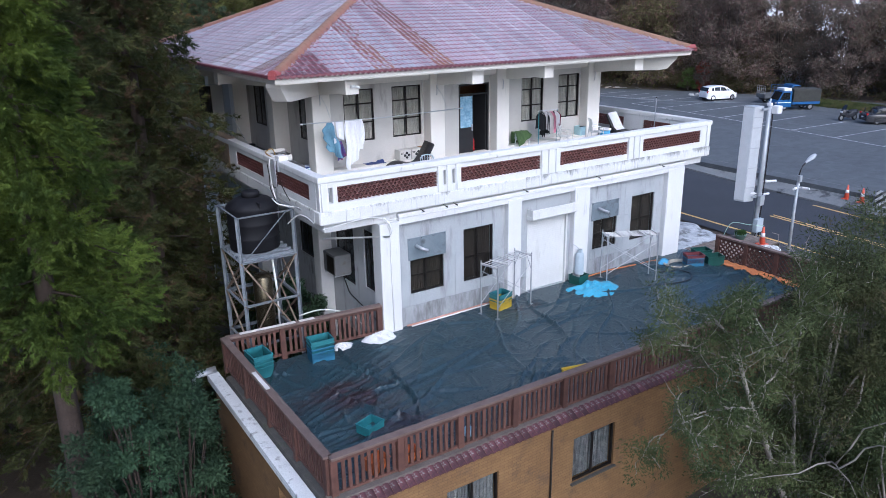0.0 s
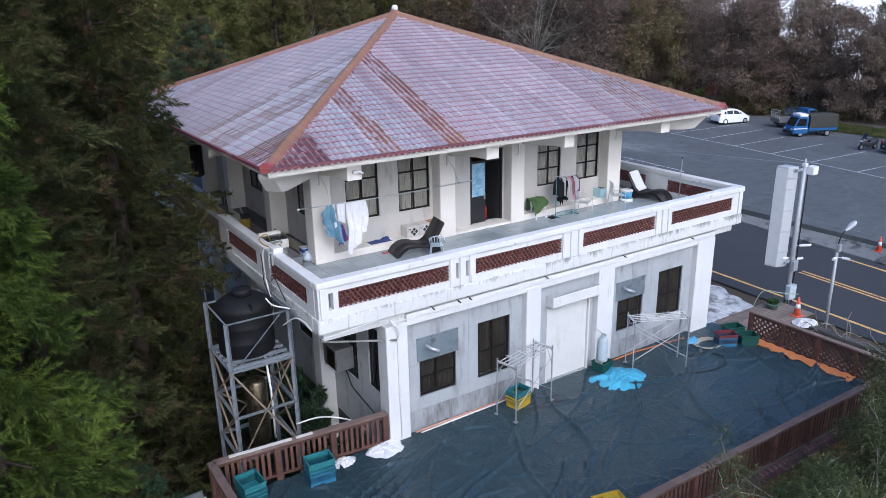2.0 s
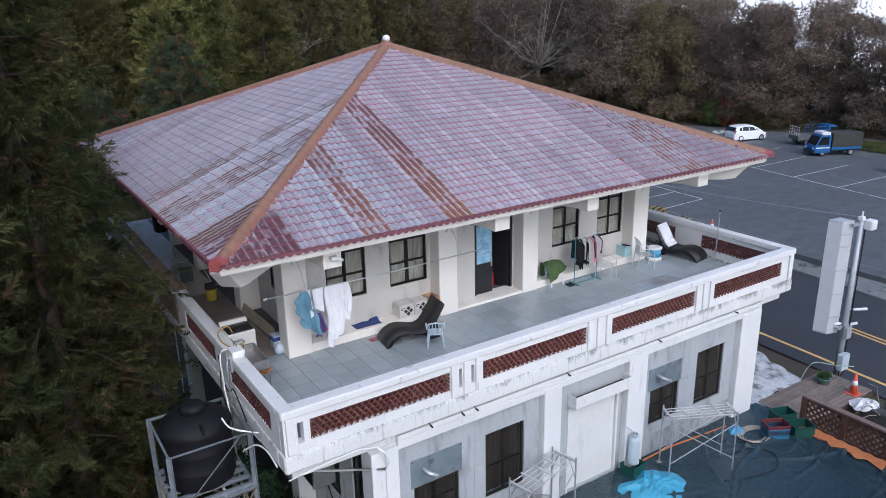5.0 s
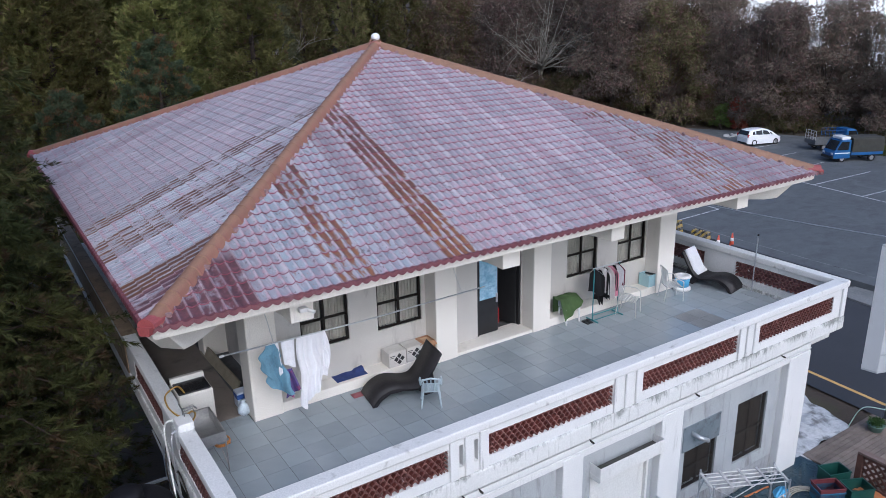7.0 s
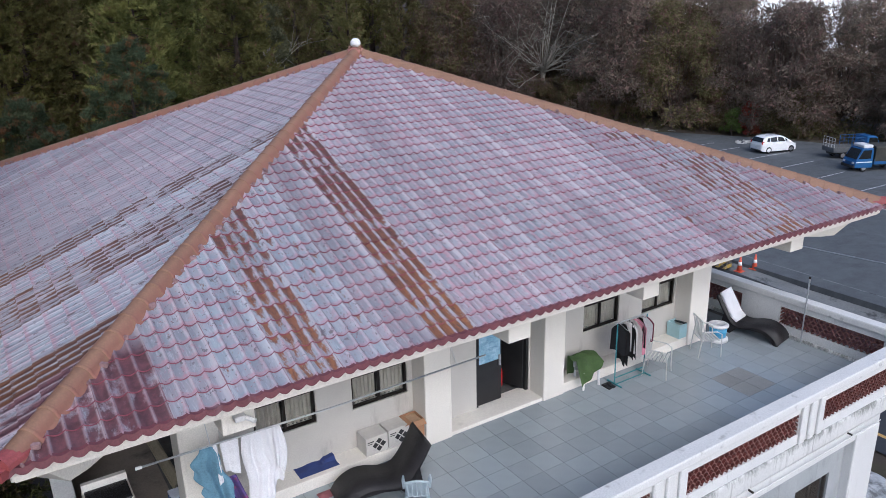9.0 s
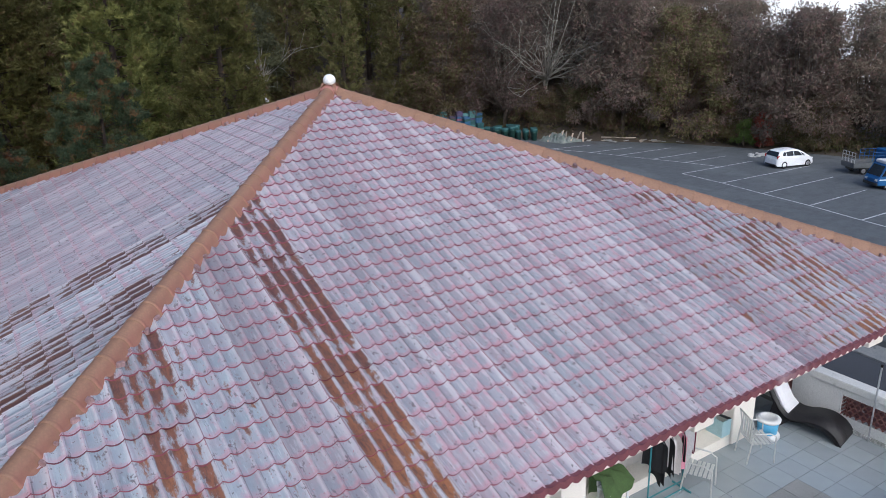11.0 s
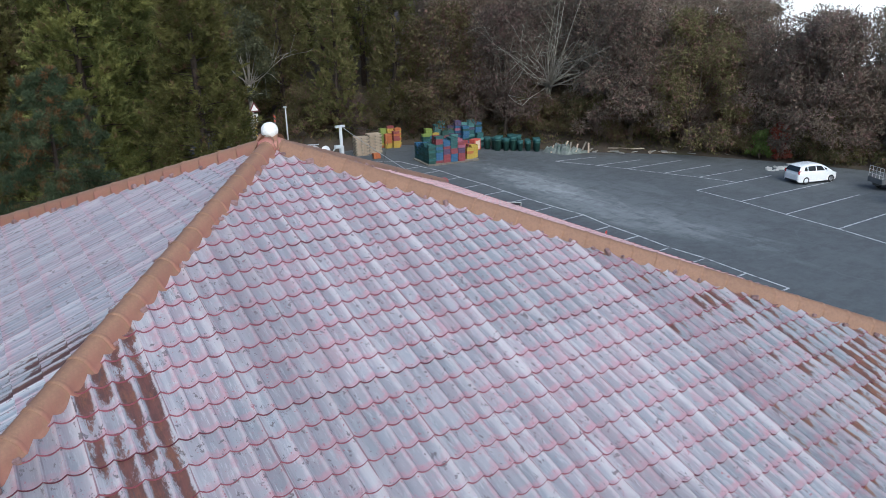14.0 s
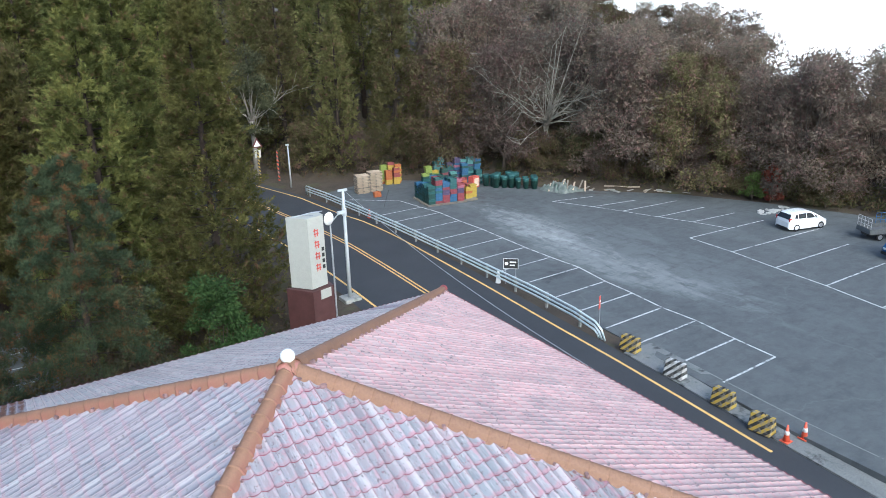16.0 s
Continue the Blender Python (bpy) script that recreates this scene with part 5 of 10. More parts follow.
def railing(name, p, q, label, every=1.42, lattice=False, z0=0.0):
    """A timber railing from p to q: posts, bottom rail, broad handrail and balusters or a lattice."""
    a, b = Vector((*p, 0)), Vector((*q, 0))
    d = (b - a)
    ln = d.length
    rz = math.degrees(math.atan2(d.y, d.x))
    e = thing(name, p[0], p[1], z0, label, "railing", "terrace railings", rz=rz)
    part("handrail", Shape().box(-0.06, ln + 0.06, -0.095, 0.095, 0.90, 0.96, 0.012), HANDRAIL, e, "weathered grey-brown handrail")
    part("bottom_rail", Shape().box(0, ln, -0.03, 0.03, 0.08, 0.15), TIMBER, e)
    part("top_rail", Shape().box(0, ln, -0.03, 0.03, 0.80, 0.87), TIMBER, e)
    n = max(1, round(ln / every))
    post = Shape().box(-0.075, 0.075, -0.07, 0.07, -0.02, 0.90, 0.01).mesh("post", TIMBER)
    bal = Shape().box(-0.036, 0.036, -0.02, 0.02, 0.15, 0.80).mesh("baluster", TIMBER)
    for i in range(n + 1):
        part("post", post, TIMBER, e, at=pose(ln * i / n, 0, 0))
    if not lattice:
        m = int(ln / 0.138)
        for i in range(m):
            x = (i + 0.5) * ln / m
            if min(abs(x - ln * k / n) for k in range(n + 1)) > 0.09:
                part("baluster", bal, TIMBER, e, at=pose(x, 0, 0))
    else:
        for i in range(n):
            for sgn in (-1, 1):
                for k in range(-4, 8):
                    x0 = ln * i / n + k * 0.19
                    lo, hi = ln * i / n + 0.06, ln * (i + 1) / n - 0.06
                    za, zb = (0.15, 0.80) if sgn > 0 else (0.80, 0.15)
                    xa, xb = x0, x0 + 0.65
                    ta, tb = max(0, (lo - xa) / 0.65), min(1, (hi - xa) / 0.65)
                    if tb - ta < 0.12:
                        continue
                    s = Shape()
                    dz = zb - za
                    A, B = Vector((xa + 0.65 * ta, 0, za + dz * ta)), Vector((xa + 0.65 * tb, 0, za + dz * tb))
                    o = Vector((-(B - A).z, 0, (B - A).x)).normalized() * 0.03
                    yy = 0.012 * sgn
                    s.add([A - o + Vector((0, yy - 0.008, 0)), B - o + Vector((0, yy - 0.008, 0)), B + o + Vector((0, yy - 0.008, 0)), A + o + Vector((0, yy - 0.008, 0)),
                           A - o + Vector((0, yy + 0.008, 0)), B - o + Vector((0, yy + 0.008, 0)), B + o + Vector((0, yy + 0.008, 0)), A + o + Vector((0, yy + 0.008, 0))],
                          [(0, 1, 2, 3), (7, 6, 5, 4), (0, 4, 5, 1), (1, 5, 6, 2), (2, 6, 7, 3), (3, 7, 4, 0)])
                    part("slat", s, TIMBER, e)
    return e


railing("railing", (4.62, 11.12), (22.05, 10.95), "weathered reddish-brown timber railing along the terrace edge")
railing("railing", (4.55, 17.5), (4.55, 11.22), "weathered brown timber railing with loose boards on its handrail")
railing("railing", (4.65, 17.5), (8.88, 17.15), "weathered brown timber railing beside the water tank")
railing("lattice_fence", (22.12, 15.75), (22.12, 11.05), "dark brown timber lattice fence at the terrace end", 1.15, True)

# ---- openings of the house ----
for a, b, c, d in U_WIN:
    window(house, a, b, c, d, 21.44, 1, (0.36, 0.72))
for a, b, c, d in G_WIN:
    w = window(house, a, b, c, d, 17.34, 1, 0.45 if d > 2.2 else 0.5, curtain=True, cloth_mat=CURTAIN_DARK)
    # diamond mesh grille in front of the panes
    s = Shape()
    for sgn in (-1, 1):
        k = -(d - c)
        while k < b - a:
            lo, hi = max(a, a + k), min(b, a + k + (d - c))
            if hi - lo > 0.02:
                za = (lo - a - k) if sgn > 0 else (d - c) - (lo - a - k)
                zb = (hi - a - k) if sgn > 0 else (d - c) - (hi - a - k)
                s.tube([(lo, 17.325, c + za), (hi, 17.325, c + zb)], 0.004, 3, False)
            k += 0.085
    tagged(wpart("mesh_grille", s, DARK_METAL, w, "dark diamond mesh grille"), kind="stuff")
wpart("ground_slab", Shape().box(9.52, 21.35, 17.52, 35.8, -0.25, 0.0), CONCRETE, house)
for y0, y1, z0, z1 in SIDE_G:
    s = Shape()
    s.box(9.34, 9.40, y0, y1, z0, z0 + 0.05).box(9.34, 9.40, y0, y1, z1 - 0.05, z1).box(9.34, 9.40, y0, y0 + 0.05, z0, z1).box(9.34, 9.40, y1 - 0.05, y1, z0, z1).box(9.34, 9.40, (y0 + y1) / 2 - 0.03, (y0 + y1) / 2 + 0.03, z0, z1)
    w = wpart("window", s, DARK_METAL, house, "dark bronze framed window")
    wpart("pane", Shape().box(9.36, 9.37, y0 + 0.03, y1 - 0.03, z0 + 0.03, z1 - 0.03), GLASS, w)
for y0, y1, z0, z1 in SIDE_U:
    s = Shape()
    s.box(9.47, 9.53, y0, y1, z0, z0 + 0.05).box(9.47, 9.53, y0, y1, z1 - 0.05, z1).box(9.47, 9.53, y0, y0 + 0.05, z0, z1).box(9.47, 9.53, y1 - 0.05, y1, z0, z1).box(9.47, 9.53, (y0 + y1) / 2 - 0.03, (y0 + y1) / 2 + 0.03, z0, z1)
    w = wpart("window", s, DARK_METAL, house, "dark bronze framed window")
    wpart("pane", Shape().box(9.49, 9.5, y0 + 0.03, y1 - 0.03, z0 + 0.03, z1 - 0.03), GLASS, w)

# sheet-metal boards with a flue pipe over two windows
SHEET_GREY = surf("grey_galvanised_sheet", (0.17, 0.21, 0.24), (0.24, 0.28, 0.31), 2.5, 0.5, 0.1, 40, metal=0.35, stain=(0.11, 0.12, 0.13), stain_scale=3)
for x0, x1, z0, z1 in ((9.98, 11.28, 2.0, 2.67), (17.22, 18.5, 1.95, 2.58)):
    b = wpart("metal_board", Shape().box(x0, x1, 17.27, 17.296, z0, z1, 0.004), SHEET_GREY, house, "grey sheet metal board over the window")
    wpart("flue_pipe", Shape().tube([(x0 + 0.28, 17.28, z0 + 0.42), (x0 + 0.33, 17.1, z0 + 0.38), (x0 + 0.5, 16.98, z0 + 0.30)], 0.05, 10), GALV, b, "steel flue pipe", True)
    # dark disc on the closed pipe end, painted shade of its hollow
    wpart("flue_mouth", Shape().tube([(x0 + 0.49, 16.987, z0 + 0.303), (x0 + 0.505, 16.977, z0 + 0.298)], 0.042, 10), DARK_METAL, b, "dark disc for the unlit flue mouth")
    s = Shape()
    for u in (0.03, 0.35, 0.65, 0.97):
        for v in (0.05, 0.95):
            s.box(x0 + (x1 - x0) * u - 0.008, x0 + (x1 - x0) * u + 0.008, 17.262, 17.272, z0 + (z1 - z0) * v - 0.008, z0 + (z1 - z0) * v + 0.008)
    wpart("rivet", s, DARK_METAL, b)

# roller shutter
SHUTTER = surf("white_shutter_enamel", (0.60, 0.605, 0.585), (0.67, 0.67, 0.65), 1.5, 0.5, 0.05, 30, stain=(0.42, 0.41, 0.38), stain_scale=2.0, stain_stretch=(2.0, 1.0, 0.4), stain_lo=0.58, stain_hi=0.8)
s = Shape()
n = 36
prof = []
for k in range(n * 4 + 1):
    z = 0.03 + (2.55 - 0.03) * k / (n * 4)
    prof.append((17.36 + 0.0015 * abs(math.sin(math.pi * k / 4)), z))
s.grid([[(14.44, y, z) for y, z in prof], [(16.08, y, z) for y, z in prof]])
shut = wpart("roller_shutter", s, SHUTTER, house, "closed white roller shutter")
s = Shape()
s.prism([(17.29, 2.62), (17.29, 2.5), (17.02, 2.5), (16.98, 2.54), (16.98, 2.85), (17.0, 2.85), (17.0, 2.62)], "x", 14.37, 16.24)
s.box(14.37, 14.39, 17.0, 17.29, 2.62, 2.85).box(16.22, 16.24, 17.0, 17.29, 2.62, 2.85)
wpart("shutter_top", Shape().box(14.4, 16.21, 17.004, 17.286, 2.624, 2.665), MOSSY, shut, "dark floor of the open shutter housing")
soften(wpart("shutter_box", s, SHUTTER, shut, "white shutter housing"), 0.015)
wpart("guide_rail", Shape().box(14.40, 14.46, 17.28, 17.40, 0.0, 2.5), SHUTTER, shut)
wpart("guide_rail", Shape().box(16.06, 16.12, 17.28, 17.40, 0.0, 2.5), SHUTTER, shut)

# double door of the upper storey: one leaf shut with a pale blue poster, one swung inwards
BLACK_PAINT = surf("black_door_paint", (0.012, 0.012, 0.013), (0.022, 0.022, 0.023), 3, 0.4, 0.05, 40)
s = Shape()
s.box(14.6, 14.66, 21.42, 21.55, 3.94, 6.38).box(15.86, 15.92, 21.42, 21.55, 3.94, 6.38).box(14.66, 15.86, 21.42, 21.55, 6.32, 6.38).box(14.66, 15.86, 21.42, 21.55, 5.98, 6.03)
door = wpart("door", s, BLACK_PAINT, house, "black double door, one leaf open")
wpart("door_leaf", Shape().box(14.67, 15.25, 21.45, 21.49, 3.95, 5.97, 0.006), BLACK_PAINT, door)
POSTER = surf("pale_blue_water_print", (0.10, 0.28, 0.46), (0.42, 0.6, 0.72), 4, 0.5, 0.0, 18, stain=(0.08, 0.2, 0.36), stain_scale=3, stain_stretch=(1, 1, 3))
wpart("poster", Shape().box(14.70, 15.22, 21.444, 21.449, 4.85, 5.95), POSTER, door, "pale blue film on the door glass")
wpart("door_handle", Shape().box(15.17, 15.22, 21.41, 21.444, 4.72, 4.95, 0.008), GALV, door, "steel lever handle")
s = Shape()
s.t = pose(15.85, 21.5, 0, 0, 0, 112)
s.box(0, 0.58, -0.02, 0.02, 3.95, 5.97, 0.006)
wpart("door_leaf", s, BLACK_PAINT, door)
BOARD = surf("brown_plywood", (0.2, 0.1, 0.05), (0.28, 0.15, 0.08), 3, 0.6, 0.1, 40)
wpart("inner_partition", Shape().box(14.0, 17.5, 23.6, 23.7, 3.85, 7.0), BOARD, house, "brown inner partition")

# red perforated blocks in the parapet
s = Shape()
n = 5
arc = [(0.07 * math.cos(math.pi * k / n), 0.085 * math.sin(math.pi * k / n)) for k in range(n + 1)]
s.grid([[(u, -0.075, v) for u, v in arc], [(u, 0.075, v) for u, v in arc]])
s.grid([[(u * 0.72, 0.075, v * 0.72) for u, v in arc], [(u * 0.72, -0.075, v * 0.72) for u, v in arc]])
s.mi = 1
s.grid([[(u * 0.76, -0.075, v * 0.76) for u, v in arc], [(u, -0.075, v) for u, v in arc]])
s.grid([[(u, 0.075, v) for u, v in arc], [(u * 0.76, 0.075, v * 0.76) for u, v in arc]])
BRICK_RIM = surf("worn_pale_red_block_rim", (0.10, 0.034, 0.03), (0.235, 0.125, 0.105), 7, 0.6, 0.2, 60, vary=0.2, island=0.0)
block = s.mesh("block", [BRICK_RED, BRICK_RIM])


def blocks(parent, axis, panels, plane, single):
    rest = Shape()
    for a, b in panels:
        for row in range(5):
            n = int((b - a) / 0.125)
            for i in range(n + (row % 2 == 0)):
                u = a + (i + (0.5 if row % 2 else 0.0)) * (b - a) / n
                u = min(max(u, a + 0.068), b - 0.068)
                m = pose(u, plane, P0 + row * 0.086) if axis == "x" else pose(plane, u, P0 + row * 0.086, 0, 0, 90)
                if single:
                    ob = new("block", block)
                    ob.parent, ob.matrix_basis = parent, m
                else:
                    rest.t = m
                    rest.add([v.co for v in block.vertices], [tuple(p.vertices) for p in block.polygons])
                    rest.m[-len(block.polygons):] = [p.material_index for p in block.polygons]
    if not single:
        tagged(wpart("block_screen", rest, [BRICK_RED, BRICK_RIM], parent, "red perforated block screen"), kind="stuff")


blocks(front_parapet, "x", FRONT_PANELS[1:3], 17.19, True)
blocks(front_parapet, "x", [FRONT_PANELS[0], FRONT_PANELS[3]], 17.19, False)
blocks(left_parapet, "y", SIDE_PANELS, 7.37, False)
blocks(right_parapet, "y", SIDE_PANELS, 22.75, False)

# balcony floor tiles
FLOOR_TILE = surf("grey_blue_floor_tile", (0.28, 0.315, 0.335), (0.34, 0.375, 0.395), 0.5, 0.13, 0.01, 60, vary=0.085, stain=(0.22, 0.235, 0.245), stain_scale=0.7, grain=0.06)
balcony = tagged(part("balcony_floor", Shape().box(7.46, 22.66, 17.28, 36.0, 3.842, 3.862), surf("dark_floor_grout", (0.07, 0.073, 0.075), (0.13, 0.135, 0.138), 4, 0.9, 0.3, 40), None, "grey-blue tiled balcony floor with damp patches"), "", "floor", "", "structure")
tile = Shape().box(0.004, 0.456, 0.004, 0.456, 3.862, 3.872).mesh("floor_tile", FLOOR_TILE)
matt_tile = Shape().box(0.004, 0.456, 0.004, 0.456, 3.862, 3.872).mesh("floor_tile", surf("darker_matt_floor_tile", (0.2, 0.205, 0.205), (0.255, 0.26, 0.26), 1.5, 0.6, 0.05, 50, vary=0.08))
DARKER_TILES = {(26, 3), (27, 3), (26, 4), (27, 4)}
for i in range(33):
    for j in range(8):
        ob = new("floor_tile", matt_tile if (i, j) in DARKER_TILES else tile)
        ob.parent, ob.matrix_basis = balcony, pose(7.5 + 0.46 * i, 17.3 + 0.46 * j, 0)
s = Shape()
for i in range(3):
    for j in range(32):
        s.box(7.5 + 0.46 * i + 0.004, 7.5 + 0.46 * i + 0.456, 20.98 + 0.46 * j + 0.004, 20.98 + 0.46 * j + 0.456, 3.862, 3.872)
        s.box(21.05 + 0.46 * i + 0.004, 21.05 + 0.46 * i + 0.456, 20.98 + 0.46 * j + 0.004, 20.98 + 0.46 * j + 0.456, 3.862, 3.872)
tagged(part("floor_tiling", s, FLOOR_TILE, balcony), kind="stuff")
part("passage_floor", Shape().box(7.47, 8.9, 21.35, 35.9, 3.872, 3.878), surf("damp_brown_screed", (0.14, 0.12, 0.105), (0.23, 0.20, 0.175), 1.2, 0.45, 0.15, 30, stain=(0.05, 0.042, 0.04), stain_scale=1.5), balcony, "damp brown screed in the side passage")

# pipes and fittings on the facade
PVC = surf("white_plastic_pipe", (0.7, 0.7, 0.68), (0.78, 0.78, 0.76), 3, 0.45, 0.05, 40)
wpart("drain_pipe", Shape().tube([(7.7, 18.1, 2.9), (9.25, 17.02, 2.95), (9.32, 17.0, 3.05), (9.28, 17.02, 3.3), (9.1, 17.02, 3.5)], 0.028, 8), PVC, house, "white plastic pipe", True)
wpart("cable", Shape().tube([(7.26, 17.0, 3.5), (8.0, 17.03, 3.56), (8.7, 17.03, 3.6), (9.1, 17.03, 3.5), (9.3, 17.06, 3.1), (9.3, 17.07, 2.0), (9.32, 17.07, 0.1)], 0.012, 6), PVC, house, "white cable", True)
wpart("cable", Shape().tube([(9.3, 17.05, 3.42), (12.0, 17.06, 3.40), (15.0, 17.05, 3.43), (18.0, 17.06, 3.4), (21.5, 17.05, 3.42)], 0.010, 6), PVC, house, "white cable along the beam", True)
for x in (10.4, 11.2, 11.55, 14.2, 17.3, 20.4):
    wpart("spout", Shape().tube([(x, 17.3, 3.5), (x, 17.03, 3.48)], 0.02, 8), DARK_METAL, house, "dark drain spout", True)
wpart("wall_camera", Shape().box(9.2, 9.34, 18.78, 18.9, 6.86, 6.93, 0.01).tube([(9.3, 18.86, 6.9), (9.42, 18.7, 6.86)], 0.03, 8), WHITE, house, "small white camera")
for (x0, x1) in UCOL:
    xm = (x0 + x1) / 2 - 0.05
    wpart("lamp_hook", Shape().tube([(xm, 20.95, 6.5), (xm, 20.9, 6.48), (xm, 20.9, 6.2), (xm, 20.95, 6.18)], 0.014, 6), GALV, house, "small metal lamp hook", True)
# bracketed box, darkened, added in place of a dark open window
ac = thing("air_conditioner", 9.0, 20.1, 1.05, "dark grey box with a grille in place of a dark open window", "air conditioner")
BOX_GREY = surf("dark_grey_enamel", (0.13, 0.135, 0.14), (0.20, 0.205, 0.21), 2, 0.5, 0.05, 40, stain=(0.12, 0.1, 0.08), stain_scale=4)
part("body", Shape().box(-0.26, 0.3, -0.42, 0.42, 0, 0.66, 0.02), BOX_GREY, ac)
part("grille", Shape().box(-0.28, -0.262, -0.36, 0.14, 0.06, 0.6), DARK_METAL, ac)
part("bracket", Shape().box(-0.26, 0.3, -0.35, -0.3, -0.05, 0).box(-0.26, 0.3, 0.3, 0.35, -0.05, 0), GALV, ac)
wpart("cable", Shape().tube([(9.28, 20.4, 0.95), (9.28, 19.9, 0.35), (9.28, 19.2, 0.22), (9.28, 18.3, 0.1), (9.28, 17.7, -0.2)], 0.014, 5), DARK_METAL, house, "black cable run along the side wall", True)

# ---- things on the balcony ----
F2 = 3.872


def plain(name, c, rough=0.6, var=0.12, **kw):
    return surf(name, tuple(v * (1 - var) for v in c), tuple(min(1, v * (1 + var)) for v in c), 4, rough, 0.12, 50, **kw)


def cloth(points_x, top, hem, thick, amp, seed, pleats=5.0, n=28, m=18, edges=None):
    """A hanging cloth: from x0 to x1 along a line, top height, lower hem as a function of 0..1, with hanging folds."""
    x0, x1 = points_x
    rr = random.Random(seed)
    ph = rr.uniform(0, 6)
    s = Shape()
    for side in (-1, 1):
        rows = []
        for j in range(m + 1):
            t = j / m
            row = []
            for i in range(n + 1):
                u = i / n
                z = top - (top - hem(u)) * t
                fold = amp * t ** 0.6 * (math.sin(u * pleats * 6.283 + ph) + 0.5 * math.sin(u * pleats * 11 + 1.7 * ph + t))
                lo, hi = edges(t) if edges else (0.0, 0.0)
                row.append((x0 + lo + (x1 + hi - x0 - lo) * (u + 0.02 * t * math.sin(9 * u + ph)), fold + side * (thick * (0.25 + t)), z))
            rows.append(row)
        s.grid(rows)
    return s


STEEL_TUBE = plain("pale_steel_tube", (0.5, 0.52, 0.54), 0.35, metal=0.6)
line_pole = thing("laundry_pole", 8.26, 20.3, F2, "long pale laundry pole hung in front of the columns", "laundry pole")
part("pole", Shape().tube([(0, 0, 1.88), (2.8, 0, 1.83), (5.75, 0, 1.87)], 0.016, 8), STEEL_TUBE, line_pole, "", True)
part("end_cap", Shape().tube([(-0.05, 0, 1.881), (0.03, 0, 1.879)], 0.024, 8), plain("white_cap", (0.75, 0.75, 0.73)), line_pole)
for x in (0.95, 5.15):
    part("hanger_wire", Shape().tube([(x, 0, 1.86), (x, 0.3, 2.3), (x, 0.66, 2.55)], 0.006, 5), STEEL_TUBE, line_pole)
DENIM = plain("washed_blue_denim", (0.13, 0.25, 0.34), 0.9, 0.25)
WHITE_CLOTH = plain("white_cotton", (0.74, 0.74, 0.77), 0.9, 0.06)
PURPLE = plain("purple_print_cotton", (0.09, 0.06, 0.2), 0.9, 0.4, stain=(0.3, 0.05, 0.1), stain_scale=6)


def hang(name, x0, x1, top, hem, mat, label, seed, y=20.3, pleats=3.0, amp=0.03, edges=None):
    ob = new(name, cloth((x0, x1), top, hem, 0.012, amp, seed, pleats, edges=edges).mesh(name, mat, True))
    ob.matrix_basis = pose(0, y, 0)
    return tagged(ob, label, "laundry", "laundry on the pole")


hang("shirt", 9.05, 9.22, 5.72, lambda u: 4.98 - 0.42 * u ** 0.8 - 0.04 * math.sin(11 * u), DENIM, "faded blue denim shirt hanging askew on the laundry pole", 1, 20.3, 1.7, 0.06,
     lambda t: (-0.13 * math.sin(3.0 * min(1, t * 1.25)) + 0.03 * math.sin(17 * t), 0.30 * t ** 0.8 + 0.03 * math.sin(13 * t)))
hang("towel", 9.24, 9.29, 5.735, lambda u: 5.05 + 0.1 * u, WHITE_CLOTH, "narrow white cloth hanging on the laundry pole", 8, 20.29, 1.0, 0.02, lambda t: (0.03 * t, 0.05 * t))
hang("towel", 9.34, 9.6, 5.735, lambda u: 5.26 - 0.12 * u, WHITE_CLOTH, "small white towel hanging on the laundry pole", 2, 20.3, 1.0, 0.02, lambda t: (0.03 * t, -0.02 * t))
hang("shirt", 9.36, 9.52, 5.12, lambda u: 4.5 + 0.14 * u + 0.04 * math.sin(9 * u), PURPLE, "purple and red printed shirt hanging low", 3, 20.33, 1.6, 0.06, lambda t: (-0.04 * math.sin(6 * t), 0.14 * t))
hang("bedsheet", 9.66, 10.16, 5.73, lambda u: 4.28 + 0.95 * max(0, u - 0.28) * 0.9 - 0.07 * math.sin(14 * u), WHITE_CLOTH, "white bedsheet hanging over the laundry pole", 4, 20.3, 4.0, 0.05,
     lambda t: (-0.03 * math.sin(8 * t), 0.12 * math.sin(2.6 * t) + 0.03 * math.sin(15 * t)))
hang("bedsheet", 10.1, 10.22, 5.72, lambda u: 5.05 - 0.1 * u, WHITE_CLOTH, "folded corner of a white bedsheet on the pole", 6, 20.27, 1.0, 0.03, lambda t: (0.02, 0.07 * math.sin(3 * t)))

# loungers of black woven rattan
RATTAN = surf("black_woven_rattan", (0.008, 0.007, 0.008), (0.02, 0.018, 0.02), 8, 0.5, 0.6, 90, bump_dist=0.01)


